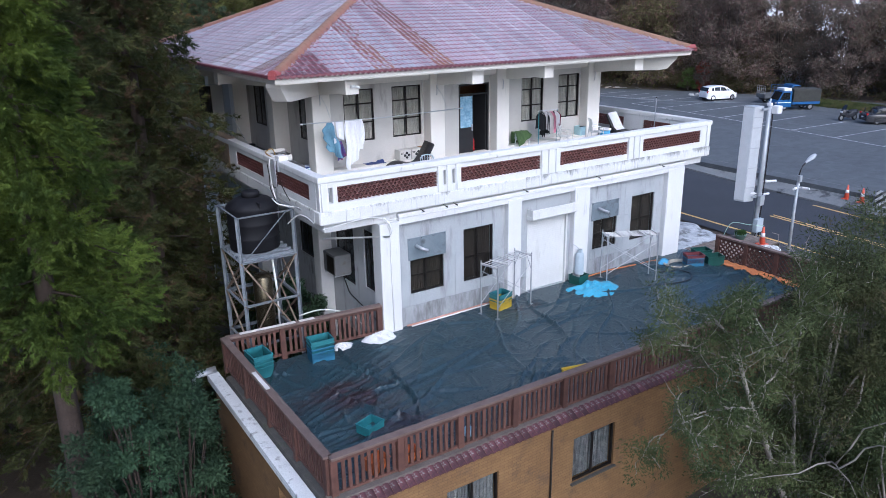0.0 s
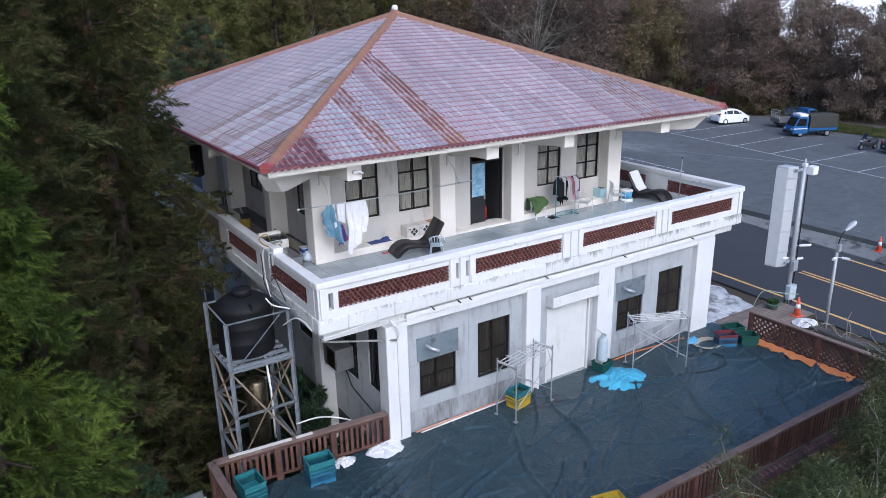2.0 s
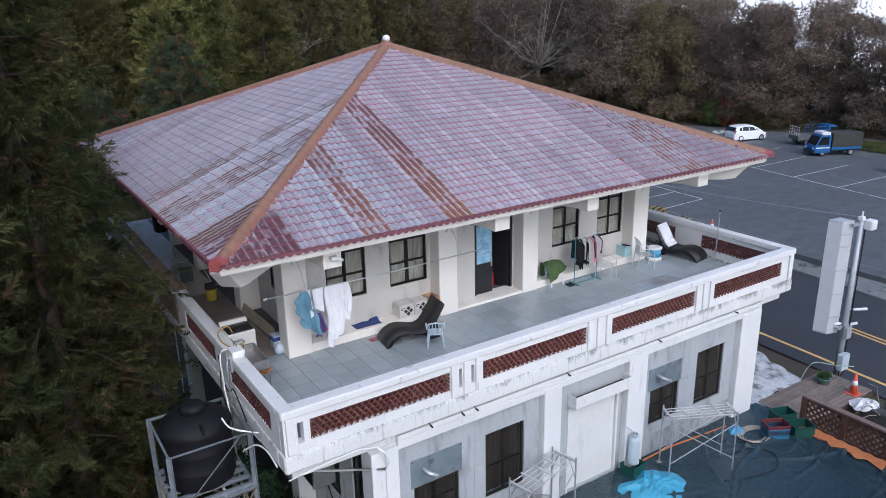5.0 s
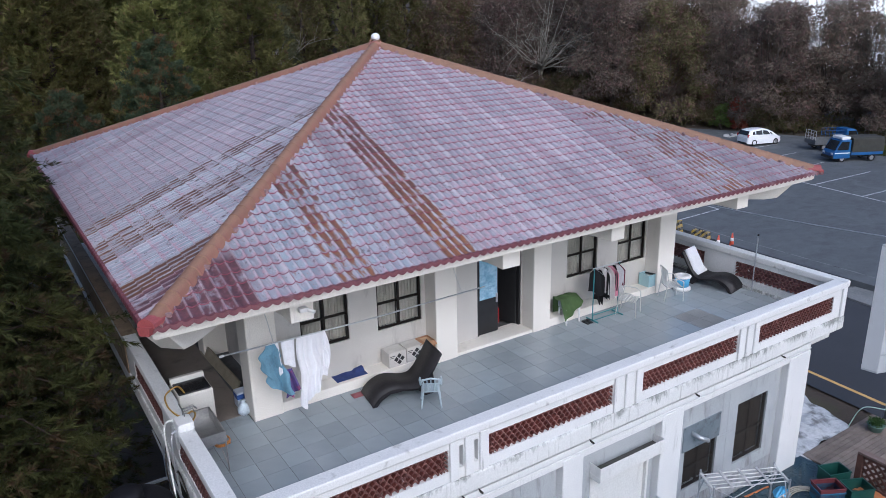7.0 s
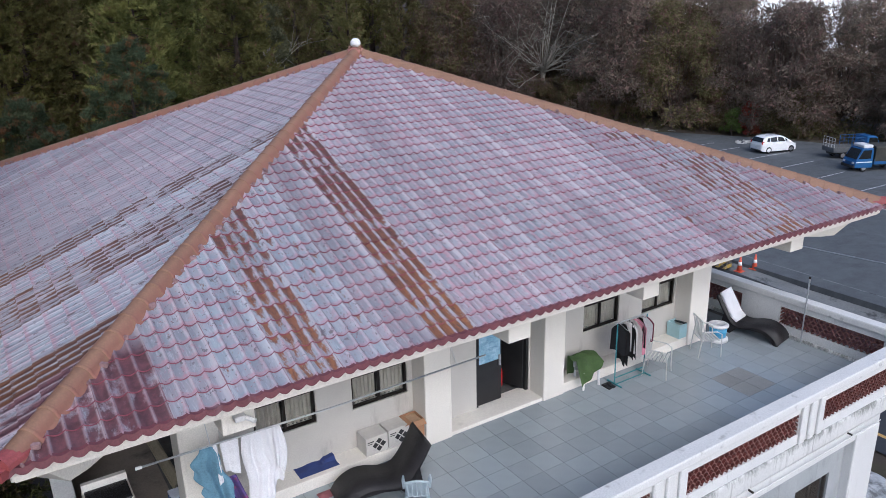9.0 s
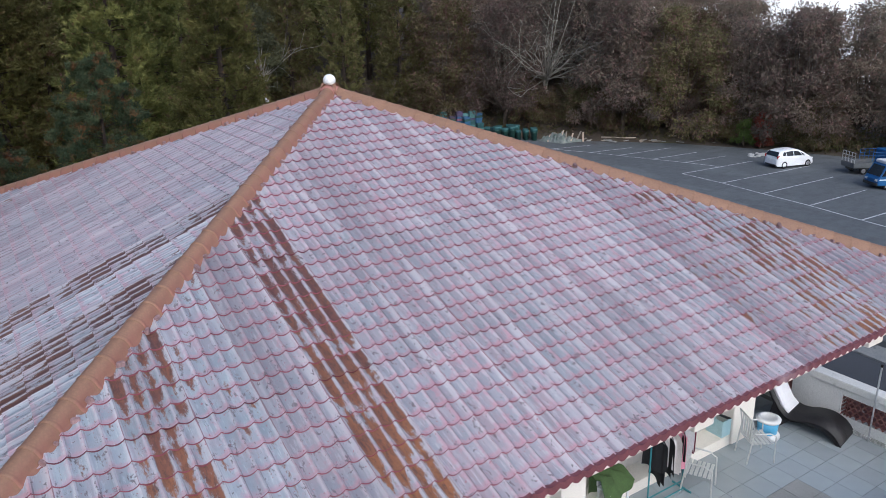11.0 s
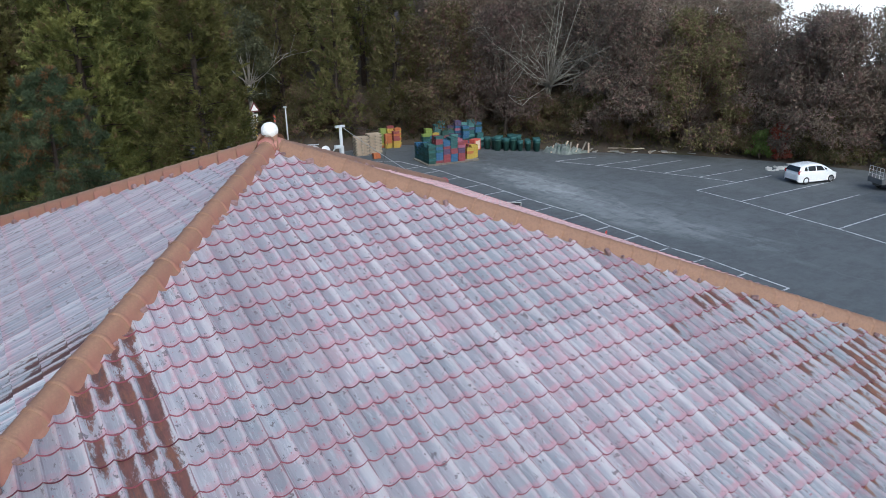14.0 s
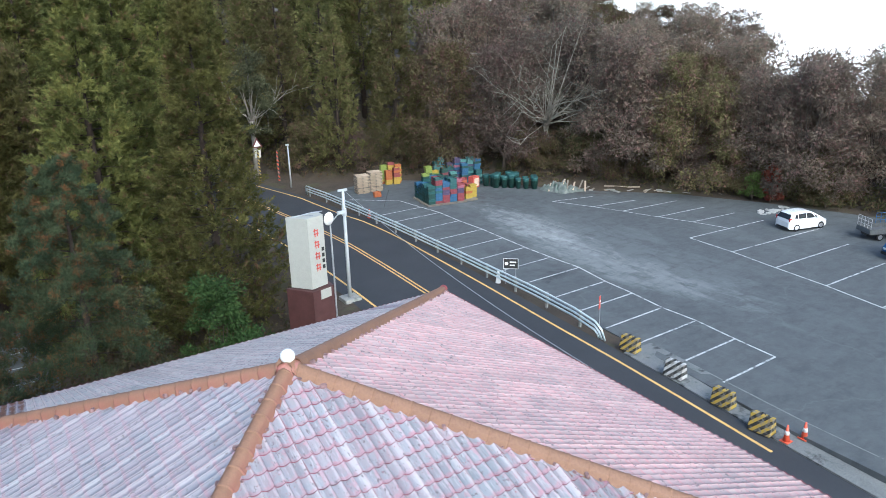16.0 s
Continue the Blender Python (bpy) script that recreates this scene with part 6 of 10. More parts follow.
def lounger(name, x, y, rz, label, cushion=False):
    e = thing(name, x, y, F2, label, "sun lounger", "loungers on the balcony", rz=rz)
    prof = [(0.0, 0.02), (0.14, 0.20), (0.36, 0.31), (0.6, 0.31), (0.85, 0.24), (1.05, 0.24), (1.2, 0.36), (1.37, 0.62), (1.53, 0.90)]
    pts = []
    for i in range(len(prof) - 1):
        for k in range(4):
            t = k / 4
            p0, p1, p2, p3 = prof[max(0, i - 1)], prof[i], prof[i + 1], prof[min(len(prof) - 1, i + 2)]
            pts.append(tuple(0.5 * ((2 * p1[c]) + (-p0[c] + p2[c]) * t + (2 * p0[c] - 5 * p1[c] + 4 * p2[c] - p3[c]) * t * t + (-p0[c] + 3 * p1[c] - 3 * p2[c] + p3[c]) * t ** 3) for c in (0, 1)))
    pts.append(prof[-1])
    rim = [(xa, za) for xa, za in pts] + [(xa + 0.03, za - 0.055) for xa, za in reversed(pts)]
    s = Shape()
    s.grid([[(a, y, b) for a, b in rim + rim[:1]] for y in (-0.37, 0.37)])
    for y in (-0.37, 0.37):
        s.grid([[(a, y, b) for a, b in pts], [(a + 0.03, y, b - 0.055) for a, b in pts]])
    ob = part("seat_shell", s, RATTAN, e, "", True)
    bm = bmesh.new()
    bm.from_mesh(ob.data)
    bmesh.ops.remove_doubles(bm, verts=bm.verts, dist=0.0005)
    bmesh.ops.recalc_face_normals(bm, faces=bm.faces)
    bm.to_mesh(ob.data)
    bm.free()
    for yy in (-0.37, 0.33):
        poly = [(px, pz - 0.02) for px, pz in pts if px < 1.36] + [(1.42, 0.02), (1.15, 0.0), (1.0, 0.16), (0.7, 0.22), (0.4, 0.22), (0.2, 0.12), (0.1, 0.0)]
        part("side_panel", Shape().prism(poly, "y", yy, yy + 0.04), RATTAN, e)
    if cushion:
        s = Shape()
        s.add([(1.06, -0.27, 0.27), (1.06, 0.27, 0.27), (1.2, 0.27, 0.375), (1.2, -0.27, 0.375), (1.535, -0.27, 0.91), (1.535, 0.27, 0.91), (1.5, 0.27, 0.93), (1.5, -0.27, 0.93), (1.175, -0.27, 0.395), (1.175, 0.27, 0.395), (1.05, 0.27, 0.29), (1.05, -0.27, 0.29)],
              [(0, 1, 2, 3), (3, 2, 5, 4), (4, 5, 6, 7), (7, 6, 9, 8), (8, 9, 10, 11), (11, 10, 1, 0)])
        part("towel", s, WHITE_CLOTH, e, "white towel over the backrest")
    return e


lounger("sun_lounger", 11.08, 20.42, -8, "black woven rattan lounger standing before the cardboard boxes")
lounger("sun_lounger", 22.3, 19.75, 101, "black woven rattan lounger with a white towel on it", True)

# plastic armchair
PLASTIC_PALE = plain("pale_blue_grey_plastic", (0.42, 0.5, 0.55), 0.4, 0.06)
ch = thing("plastic_chair", 12.1, 19.55, F2, "pale grey-blue plastic armchair beside the rattan lounger", "chair", rz=150)
ch.matrix_basis = ch.matrix_basis @ Matrix.Scale(0.86, 4)
part("seat", Shape().box(-0.21, 0.21, -0.2, 0.2, 0.40, 0.43, 0.015), PLASTIC_PALE, ch)
for x, y in ((-0.2, -0.19), (0.2, -0.19), (-0.2, 0.2), (0.2, 0.2)):
    part("leg", Shape().tube([(x * 0.92, y * 0.92, 0.41), (x * 1.18, y * 1.2, 0.0)], [0.028, 0.02], 6), PLASTIC_PALE, ch)
s = Shape()
for k in range(5):
    u = -0.16 + 0.08 * k
    s.tube([(u, 0.2, 0.43), (u * 1.15, 0.27, 0.76)], 0.013, 5)
s.tube([(-0.24, 0.2, 0.62), (-0.2, 0.26, 0.76), (0, 0.29, 0.81), (0.2, 0.26, 0.76), (0.24, 0.2, 0.62)], 0.022, 6)
part("backrest", s, PLASTIC_PALE, ch)
for sx in (-1, 1):
    part("armrest", Shape().tube([(0.24 * sx, 0.22, 0.62), (0.26 * sx, 0, 0.63), (0.25 * sx, -0.18, 0.6), (0.22 * sx, -0.2, 0.4)], 0.02, 6), PLASTIC_PALE, ch)

TAN_TILE = surf("worn_cream_floor_tile", (0.40, 0.37, 0.31), (0.52, 0.49, 0.43), 0.9, 0.3, 0.05, 40, stain=(0.3, 0.24, 0.17), stain_scale=1.6)
part("passage_floor", Shape().box(7.47, 8.88, 26.4, 35.88, 3.880, 3.886), TAN_TILE, balcony, "worn cream floor at the far end of the passage")
BROWN_BOARD = surf("weathered_tan_boarding", (0.15, 0.105, 0.065), (0.27, 0.205, 0.135), 2.5, 0.8, 0.3, 30, stain=(0.075, 0.05, 0.035), stain_scale=2.0, stain_stretch=(2.0, 2.0, 0.4))
wpart("coping_cover", Shape().box(7.215, 7.525, 24.4, 36.22, 4.868, 4.885, 0.004), BROWN_BOARD, left_parapet, "weathered tan board capping the parapet")
wpart("cladding_board", Shape().box(7.235, 7.262, 24.4, 36.2, 3.96, 4.69), BROWN_BOARD, left_parapet, "weathered brown boards over the parapet face")
# cardboard boxes on the plinth
PRINTED = plain("white_printed_carton", (0.55, 0.53, 0.49), 0.85, 0.08)
BROWN_CARD = plain("brown_cardboard", (0.36, 0.2, 0.11), 0.85, 0.1)
INK = plain("black_ink", (0.02, 0.02, 0.02), 0.7)


def carton(x, y, w, d, h, mat, top_mat, label, z=4.08, rz=0.0):
    e = thing("cardboard_box", x, y, z, label, "cardboard box", "cartons on the plinth", rz=rz)
    part("box", Shape().box(0, w, 0, d, 0, h, 0.006), mat, e)
    part("flap", Shape().box(0.004, w - 0.004, 0.004, d / 2 - 0.003, h, h + 0.006).box(0.004, w - 0.004, d / 2 + 0.003, d - 0.004, h, h + 0.006), top_mat, e)
    s = Shape()
    cx, cz = w * 0.6, h * 0.5
    for a in range(4):
        q = math.pi / 2 * a
        ox, oz = cx + 0.075 * math.cos(q), cz + 0.075 * math.sin(q)
        s.prism([(ox - 0.06, oz), (ox, oz - 0.06), (ox + 0.06, oz), (ox, oz + 0.06)], "y", -0.002, 0.002)
    s.box(w * 0.08, w * 0.36, -0.002, 0.002, h * 0.75, h * 0.80).box(w * 0.08, w * 0.3, -0.002, 0.002, h * 0.64, h * 0.68)
    part("print", s, INK, e, "black printed diamond marks")


carton(11.95, 21.0, 0.43, 0.36, 0.34, PRINTED, PRINTED, "white printed carton standing on the plinth")
carton(12.41, 21.02, 0.43, 0.34, 0.34, PRINTED, PRINTED, "white printed carton standing on the plinth")
bc = thing("cardboard_box", 12.87, 21.0, 4.08, "open brown cardboard box filled with folded sheets", "cardboard box", "cartons on the plinth")
part("box", Shape().box(0, 0.27, 0, 0.012, 0, 0.36).box(0, 0.27, 0.328, 0.34, 0, 0.36).box(0, 0.012, 0.012, 0.328, 0, 0.36).box(0.258, 0.27, 0.012, 0.328, 0, 0.36).box(0.012, 0.258, 0.012, 0.328, 0, 0.012), BROWN_CARD, bc)
part("flap", Shape().box(0, 0.27, -0.11, 0, 0, 0.006), BROWN_CARD, bc, at=pose(0, 0, 0.36, 38, 0, 0))
part("flap", Shape().box(-0.12, 0, 0, 0.34, 0, 0.006), BROWN_CARD, bc, at=pose(0, 0, 0.36, 0, -18, 0))
part("paper", Shape().box(0.02, 0.25, 0.02, 0.32, 0.2, 0.33, 0.01), plain("folded_brown_paper", (0.42, 0.28, 0.17), 0.9, 0.15), bc, "folded tan paper")
m = Shape()
m.grid([[(10.75 + 0.72 * i / 12, 21.08 + 0.34 * j / 6, 4.09 + 0.02 * math.sin(i * 0.9) * math.sin(j) + (0.05 if i > 8 and j > 3 else 0)) for i in range(13)] for j in range(7)])
m.grid([[(10.75 + 0.72 * i / 12, 21.08 + 0.34 * j / 6, 4.082) for i in range(13)] for j in range(7)])
tagged(part("folded_mat", m, plain("navy_blue_fabric", (0.03, 0.05, 0.17), 0.85), None, "crumpled navy blue mat on the white plinth"), "", "mat")
m = Shape()
m.grid([[(10.9 + 0.34 * i / 8, 20.62 + 0.2 * j / 5, F2 + 0.008 + 0.035 * math.sin(math.pi * j / 5) * (0.6 + 0.4 * math.sin(i))) for i in range(9)] for j in range(6)])
m.grid([[(10.9 + 0.34 * i / 8, 20.62 + 0.2 * j / 5, F2 + 0.002) for i in range(9)] for j in range(6)])
tagged(part("rag", m, plain("dull_red_cloth", (0.26, 0.09, 0.1), 0.9), None, "dull red rag on the floor by the plinth"), "", "cloth")

# clothes rack
TEAL = plain("teal_enamel", (0.04, 0.2, 0.23), 0.4)
rack = thing("clothes_rack", 18.04, 20.6, F2, "teal metal clothes rack hung with shirts and dresses", "clothes rack")
for sx in (-1, 1):
    part("foot", Shape().tube([(0.44 * sx, -0.2, 0.03), (0.44 * sx, 0.2, 0.03)], 0.02, 6), TEAL, rack)
    part("upright", Shape().tube([(0.44 * sx, 0, 0.03), (0.44 * sx, 0, 1.42)], 0.014, 8), TEAL, rack)
part("lower_bar", Shape().tube([(-0.44, 0, 0.16), (0.44, 0, 0.16)], 0.014, 6).tube([(-0.44, -0.06, 0.05), (0.44, -0.06, 0.05)], 0.012, 6), TEAL, rack)
part("hanging_rail", Shape().tube([(-0.5, 0, 1.42), (0.5, 0, 1.42)], 0.014, 8), STEEL_TUBE, rack)
GARMENTS = [(-0.34, "black", 0.62, (0.012, 0.012, 0.015)), (-0.25, "black", 0.86, (0.016, 0.015, 0.018)), (-0.13, "white", 0.66, (0.6, 0.58, 0.58)), (-0.06, "black", 0.8, (0.014, 0.014, 0.016)),
            (0.03, "cream", 0.84, (0.62, 0.58, 0.56)), (0.13, "pink", 0.8, (0.62, 0.26, 0.34)), (0.26, "black", 0.62, (0.014, 0.014, 0.016)), (0.33, "white", 0.5, (0.62, 0.62, 0.64)), (0.36, "maroon", 0.5, (0.12, 0.02, 0.04))]
for k, (x, cn, ln, c) in enumerate(GARMENTS):
    s = Shape()
    turn = (14, -22, 30, -12, 18, 36, -28, 12, 24)[k]
    c_, s_ = math.cos(radians(turn)), math.sin(radians(turn))
    for side in (-1, 1):
        rows = []
        for j in range(9):
            t = j / 8
            wide = 0.06 + 0.15 * min(1, t * 5)
            rows.append([(x + side * (0.012 + 0.022 * t) + 0.012 * math.sin(u * 7 + k + 3 * t), -wide + 2 * wide * u, 1.36 - ln * t - 0.03 * math.sin(6 * u + k) * t) for u in [i / 8 for i in range(9)]])
        s.grid([[(x + (a - x) * c_ - b * s_, (a - x) * s_ + b * c_, d) for a, b, d in row] for row in rows])
    g = new("garment", s.mesh("garment", plain(cn + "_garment_%d" % k, c, 0.9), True))
    g.matrix_basis = pose(18.04, 20.6, F2)
    tagged(g, "%s garment on a hanger of the clothes rack" % cn, "clothes", "clothes on the rack")
    part("hanger", Shape().tube([(x, 0, 1.36), (x, 0, 1.41)], 0.004, 4).tube([(x, -0.19, 1.29), (x, 0, 1.36), (x, 0.19, 1.29)], 0.005, 4), STEEL_TUBE, g)

# chairs
WHITE_PLASTIC = plain("white_plastic", (0.7, 0.7, 0.7), 0.45, 0.05)
gc = thing("plastic_chair", 17.12, 21.05, F2, "white plastic chair half covered by a green cloth", "chair", rz=180)
part("seat", Shape().box(-0.22, 0.22, -0.05, 0.26, 0.38, 0.41, 0.01), WHITE_PLASTIC, gc)
for x, y in ((-0.2, -0.03), (0.2, -0.03), (-0.2, 0.24), (0.2, 0.24)):
    part("leg", Shape().tube([(x, y, 0.4), (x * 1.1, y * 1.05, 0.0)], 0.025, 6), WHITE_PLASTIC, gc)
part("backrest", Shape().box(-0.22, 0.22, -0.08, -0.05, 0.41, 0.60, 0.012), WHITE_PLASTIC, gc)
OLIVE = plain("olive_green_blanket", (0.055, 0.095, 0.03), 0.95, 0.25)
s = Shape()
s.grid([[(16.78 + 0.62 * i / 20, 20.76 + 0.1 * math.sin(i * 0.7) * 0.3 + (0.42 * min(j, 8) / 8) - 0.02 * max(0, 3 - j), (F2 + 0.66 + 0.03 * math.sin(i * 0.8 + j) if 3 <= j <= 9 else F2 + 0.66 - (0.17 * (3 - j) * (1.0 - 0.04 * i) if j < 3 else 0.14 * (j - 9)))) for i in range(21)] for j in range(13)])
tagged(part("blanket", s, OLIVE, None, "olive green blanket draped over a white chair", True), "", "blanket")
CHAIR_TUBE = plain("pale_enamelled_tube", (0.55, 0.56, 0.55), 0.4, 0.06, metal=0.3)


def tube_chair(x, y, rz, slatted):
    e = thing("metal_chair", x, y, F2, "pale tubular metal chair with slatted seat" if slatted else "pale tubular metal chair with padded seat", "chair", rz=rz)
    for sx in (-1, 1):
        part("frame", Shape().tube([(0.24 * sx, -0.24, 0), (0.24 * sx, -0.22, 0.56), (0.25 * sx, -0.1, 0.63), (0.25 * sx, 0.2, 0.64), (0.24 * sx, 0.26, 0.9)], 0.014, 6), CHAIR_TUBE, e)
        part("leg", Shape().tube([(0.23 * sx, 0.2, 0.64), (0.23 * sx, 0.28, 0)], 0.014, 6), CHAIR_TUBE, e)
    if slatted:
        for k in range(6):
            part("slat", Shape().box(-0.23, 0.23, -0.2 + 0.075 * k, -0.15 + 0.075 * k, 0.40, 0.42), CHAIR_TUBE, e)
        for k in range(5):
            part("back_slat", Shape().box(-0.18 + 0.08 * k, -0.15 + 0.08 * k, 0.22, 0.24, 0.45, 0.88), CHAIR_TUBE, e)
    else:
        part("seat", Shape().box(-0.22, 0.22, -0.2, 0.22, 0.39, 0.44, 0.02), WHITE_PLASTIC, e)
        part("backrest", Shape().box(-0.2, 0.2, 0.23, 0.26, 0.55, 0.92, 0.012), WHITE_PLASTIC, e)
    part("top_rail", Shape().tube([(-0.24, 0.26, 0.9), (0.24, 0.26, 0.9)], 0.014, 6), CHAIR_TUBE, e)


tube_chair(18.72, 20.42, 28, True)
tube_chair(20.38, 20.45, 62, True)
SKY_PLASTIC = plain("pale_sky_blue_plastic", (0.38, 0.56, 0.6), 0.4, 0.06)
bx = thing("storage_box", 20.24, 21.0, 4.08, "open pale blue plastic box on the plinth", "storage box")
part("box", Shape().box(-0.15, 0.6, 0, 0.02, 0, 0.34).box(-0.15, 0.6, 0.34, 0.36, 0, 0.34).box(-0.15, -0.13, 0.02, 0.34, 0, 0.34).box(0.58, 0.6, 0.02, 0.34, 0, 0.34).box(-0.13, 0.58, 0.02, 0.34, 0, 0.02), SKY_PLASTIC, bx)
s = Shape()
s.t = pose(0.36, 0.18, 0.37, -6, -14, 0)
part("lid", s.box(-0.3, 0.3, -0.18, 0.18, 0, 0.025, 0.008), plain("dark_tray", (0.03, 0.035, 0.04)), bx, "dark lid laid askew")
bk = thing("commode_stool", 21.18, 20.75, F2, "white and light blue plastic stool with a round lid", "stool")
part("base", Shape().lathe(0, 0, [(0.24, 0), (0.24, 0.06), (0.2, 0.07), (0.19, 0.1)], 20), WHITE_PLASTIC, bk, "", True)
part("bucket", Shape().lathe(0, 0, [(0.185, 0.1), (0.205, 0.36)], 20), plain("bright_blue_plastic", (0.1, 0.36, 0.6), 0.4), bk, "light blue bucket", True)
part("lid", Shape().lathe(0, 0, [(0.23, 0.36), (0.235, 0.40), (0.15, 0.43), (0.14, 0.41)], 20), WHITE_PLASTIC, bk, "", True)
an = thing("antenna_pole", 22.56, 19.5, F2, "thin grey metal pole standing against the parapet", "pole")
part("pole", Shape().tube([(0, 0, 0), (0.02, 0, 1.6)], 0.018, 8), GALV, an)
part("tip", Shape().tube([(0.02, 0, 1.6), (0.02, 0, 1.65)], 0.026, 8), DARK_METAL, an)
sl = thing("slipper_pair", 17.35, 20.5, F2, "pair of black slippers beside the clothes rack", "slippers")
for k in (0, 1):
    part("slipper", Shape().box(0.11 * k, 0.11 * k + 0.09, 0, 0.24, 0, 0.03, 0.012).box(0.11 * k, 0.11 * k + 0.09, 0.12, 0.2, 0.03, 0.06, 0.01), plain("black_rubber_%d" % k, (0.015, 0.015, 0.016)), sl)
fx = thing("fire_extinguisher", 15.62, 22.0, F2, "red fire extinguisher inside the open door", "fire extinguisher")
part("cylinder", Shape().lathe(0, 0, [(0.07, 0), (0.075, 0.02), (0.075, 0.36), (0.05, 0.42), (0.025, 0.44)], 16), plain("red_enamel", (0.45, 0.02, 0.02), 0.3), fx, "", True)
part("valve", Shape().box(-0.02, 0.02, -0.06, 0.03, 0.44, 0.5), DARK_METAL, fx)

# laundry corner behind the left parapet
CREAM = plain("cream_appliance_enamel", (0.62, 0.6, 0.55), 0.4, 0.06)
wm = thing("washing_machine", 7.95, 21.55, F2, "cream top-loading washing machine with a dark lid", "washing machine")
part("body", Shape().box(-0.36, 0.3, -0.34, 0.34, 0, 0.85, 0.03), CREAM, wm)
part("lid", Shape().box(-0.33, 0.27, -0.31, 0.2, 0.85, 0.875, 0.01), plain("smoked_black_plastic", (0.012, 0.012, 0.014), 0.25), wm, "black lid")
part("control_panel", Shape().prism([(0.2, 0.85), (0.34, 0.85), (0.34, 0.95), (0.26, 0.95)], "x", -0.35, 0.29), CREAM, wm)
STAIN = plain("brushed_stainless_steel", (0.36, 0.36, 0.355), 0.38, 0.2, metal=0.7)
sk = thing("sink_stand", 7.75, 20.15, F2, "stainless steel sink on a folding stand", "sink")
part("basin", Shape().box(-0.25, 0.25, -0.5, -0.47, 0.6, 0.8).box(-0.25, 0.25, 0.47, 0.5, 0.6, 0.8).box(-0.25, -0.22, -0.47, 0.47, 0.6, 0.8).box(0.22, 0.25, -0.47, 0.47, 0.6, 0.8).box(-0.22, 0.22, -0.47, 0.47, 0.6, 0.62), STAIN, sk)
for x, y in ((-0.23, -0.48), (0.23, -0.48), (-0.23, 0.48), (0.23, 0.48)):
    part("leg", Shape().tube([(x, y, 0), (x, y, 0.62)], 0.016, 6), STAIN, sk)
part("tap", Shape().tube([(-0.3, 0.1, 0.9), (-0.3, 0.1, 1.12), (-0.1, 0.1, 1.12), (-0.05, 0.1, 1.05)], 0.014, 6).tube([(-0.3, 0.3, 1.12), (-0.3, -0.3, 1.12)], 0.012, 6), STAIN, sk, "steel tap pipe", True)
part("brace", Shape().tube([(0.23, -0.48, 0.1), (0.23, 0.48, 0.5)], 0.01, 5), STAIN, sk)
HOSE = plain("yellow_rubber_hose", (0.42, 0.25, 0.05), 0.5)
tagged(part("hose", Shape().bend([(7.75, 21.3, 4.7), (7.6, 21.15, 4.98), (7.36, 21.05, 4.93), (7.3, 20.7, 4.895), (7.34, 20.35, 4.895), (7.42, 20.1, 4.93), (7.6, 20.15, 4.95), (7.66, 20.3, 4.75), (7.5, 20.5, 4.4)], 0.016, 6), HOSE, None, "yellow rubber hose looped over the parapet", True), "", "hose")
s = Shape()
for k in range(3):
    s.tube([(8.0 + 0.13 * math.cos(a * 0.45 + k), 20.0 + 0.13 * math.sin(a * 0.45 + k), F2 + 0.32 + 0.03 * k + 0.006 * a) for a in range(15)], 0.014, 5)
tagged(part("hose", s, plain("orange_hose", (0.5, 0.2, 0.04), 0.5), None, "coiled orange hose hung beside the sink", True), "", "hose")
s = Shape()
s.t = pose(8.94, 23.5, F2 + 0.006, 0, 22, 2)
s.box(-0.02, 0.015, -1.2, 1.2, 0.0, 0.25, 0.006)
s.box(-0.03, -0.021, -1.2, 1.2, 0.0, 0.035).box(-0.03, -0.021, -1.2, 1.2, 0.215, 0.25)
tagged(part("plank", s, surf("weathered_tan_board", (0.26, 0.23, 0.16), (0.40, 0.36, 0.27), 3, 0.8, 0.3, 40), None, "long tan board with raised edges leaning on the side wall"), "", "board")
bg = thing("detergent_carton", 8.92, 21.75, F2, "blue and white detergent carton by the column", "carton")
part("carton", Shape().box(-0.13, 0.1, -0.12, 0.12, 0, 0.34, 0.008), plain("white_blue_carton", (0.5, 0.55, 0.66), 0.6, 0.1), bg)
part("band", Shape().box(-0.132, 0.102, -0.122, 0.122, 0.2, 0.3), plain("blue_band", (0.03, 0.08, 0.3)), bg)
s = Shape()
s.lathe(8.82, 21.35, [(0.06, F2), (0.12, F2 + 0.06), (0.13, F2 + 0.14), (0.07, F2 + 0.24), (0.03, F2 + 0.28), (0.06, F2 + 0.32)], 12)
tagged(part("plastic_bag", s, plain("clear_blue_white_plastic", (0.5, 0.58, 0.66), 0.3), None, "knotted pale plastic bag on the floor", True), "", "bag")
bucket = thing("bucket", 8.5, 25.8, F2, "yellow and black cleaning bucket in the side passage", "bucket")
part("bucket", Shape().lathe(0, 0, [(0.14, 0), (0.17, 0.34)], 16), plain("mustard_plastic", (0.4, 0.3, 0.04), 0.5), bucket)
part("wringer", Shape().box(-0.14, 0.14, -0.1, 0.1, 0.34, 0.5, 0.02), plain("black_plastic_w", (0.015, 0.015, 0.017)), bucket)
br = thing("broom", 8.75, 26.9, F2, "white-handled broom leaning in the side passage", "broom")
part("handle", Shape().tube([(0.1, 0.0, 0.05), (-0.25, 0.75, 1.25)], 0.016, 6), WHITE_PLASTIC, br)
part("head", Shape().box(-0.06, 0.26, -0.05, 0.05, 0.0, 0.09, 0.015), plain("grey_broom_bristles", (0.12, 0.12, 0.12), 0.9), br, "grey bristle head")
tr = thing("trolley", 8.25, 27.6, F2, "small grey folded trolley in the side passage", "trolley", rz=20)
part("frame", Shape().tube([(-0.2, 0, 0.05), (-0.2, 0.05, 0.75), (0.2, 0.05, 0.75), (0.2, 0, 0.05)], 0.014, 6), GALV, tr)
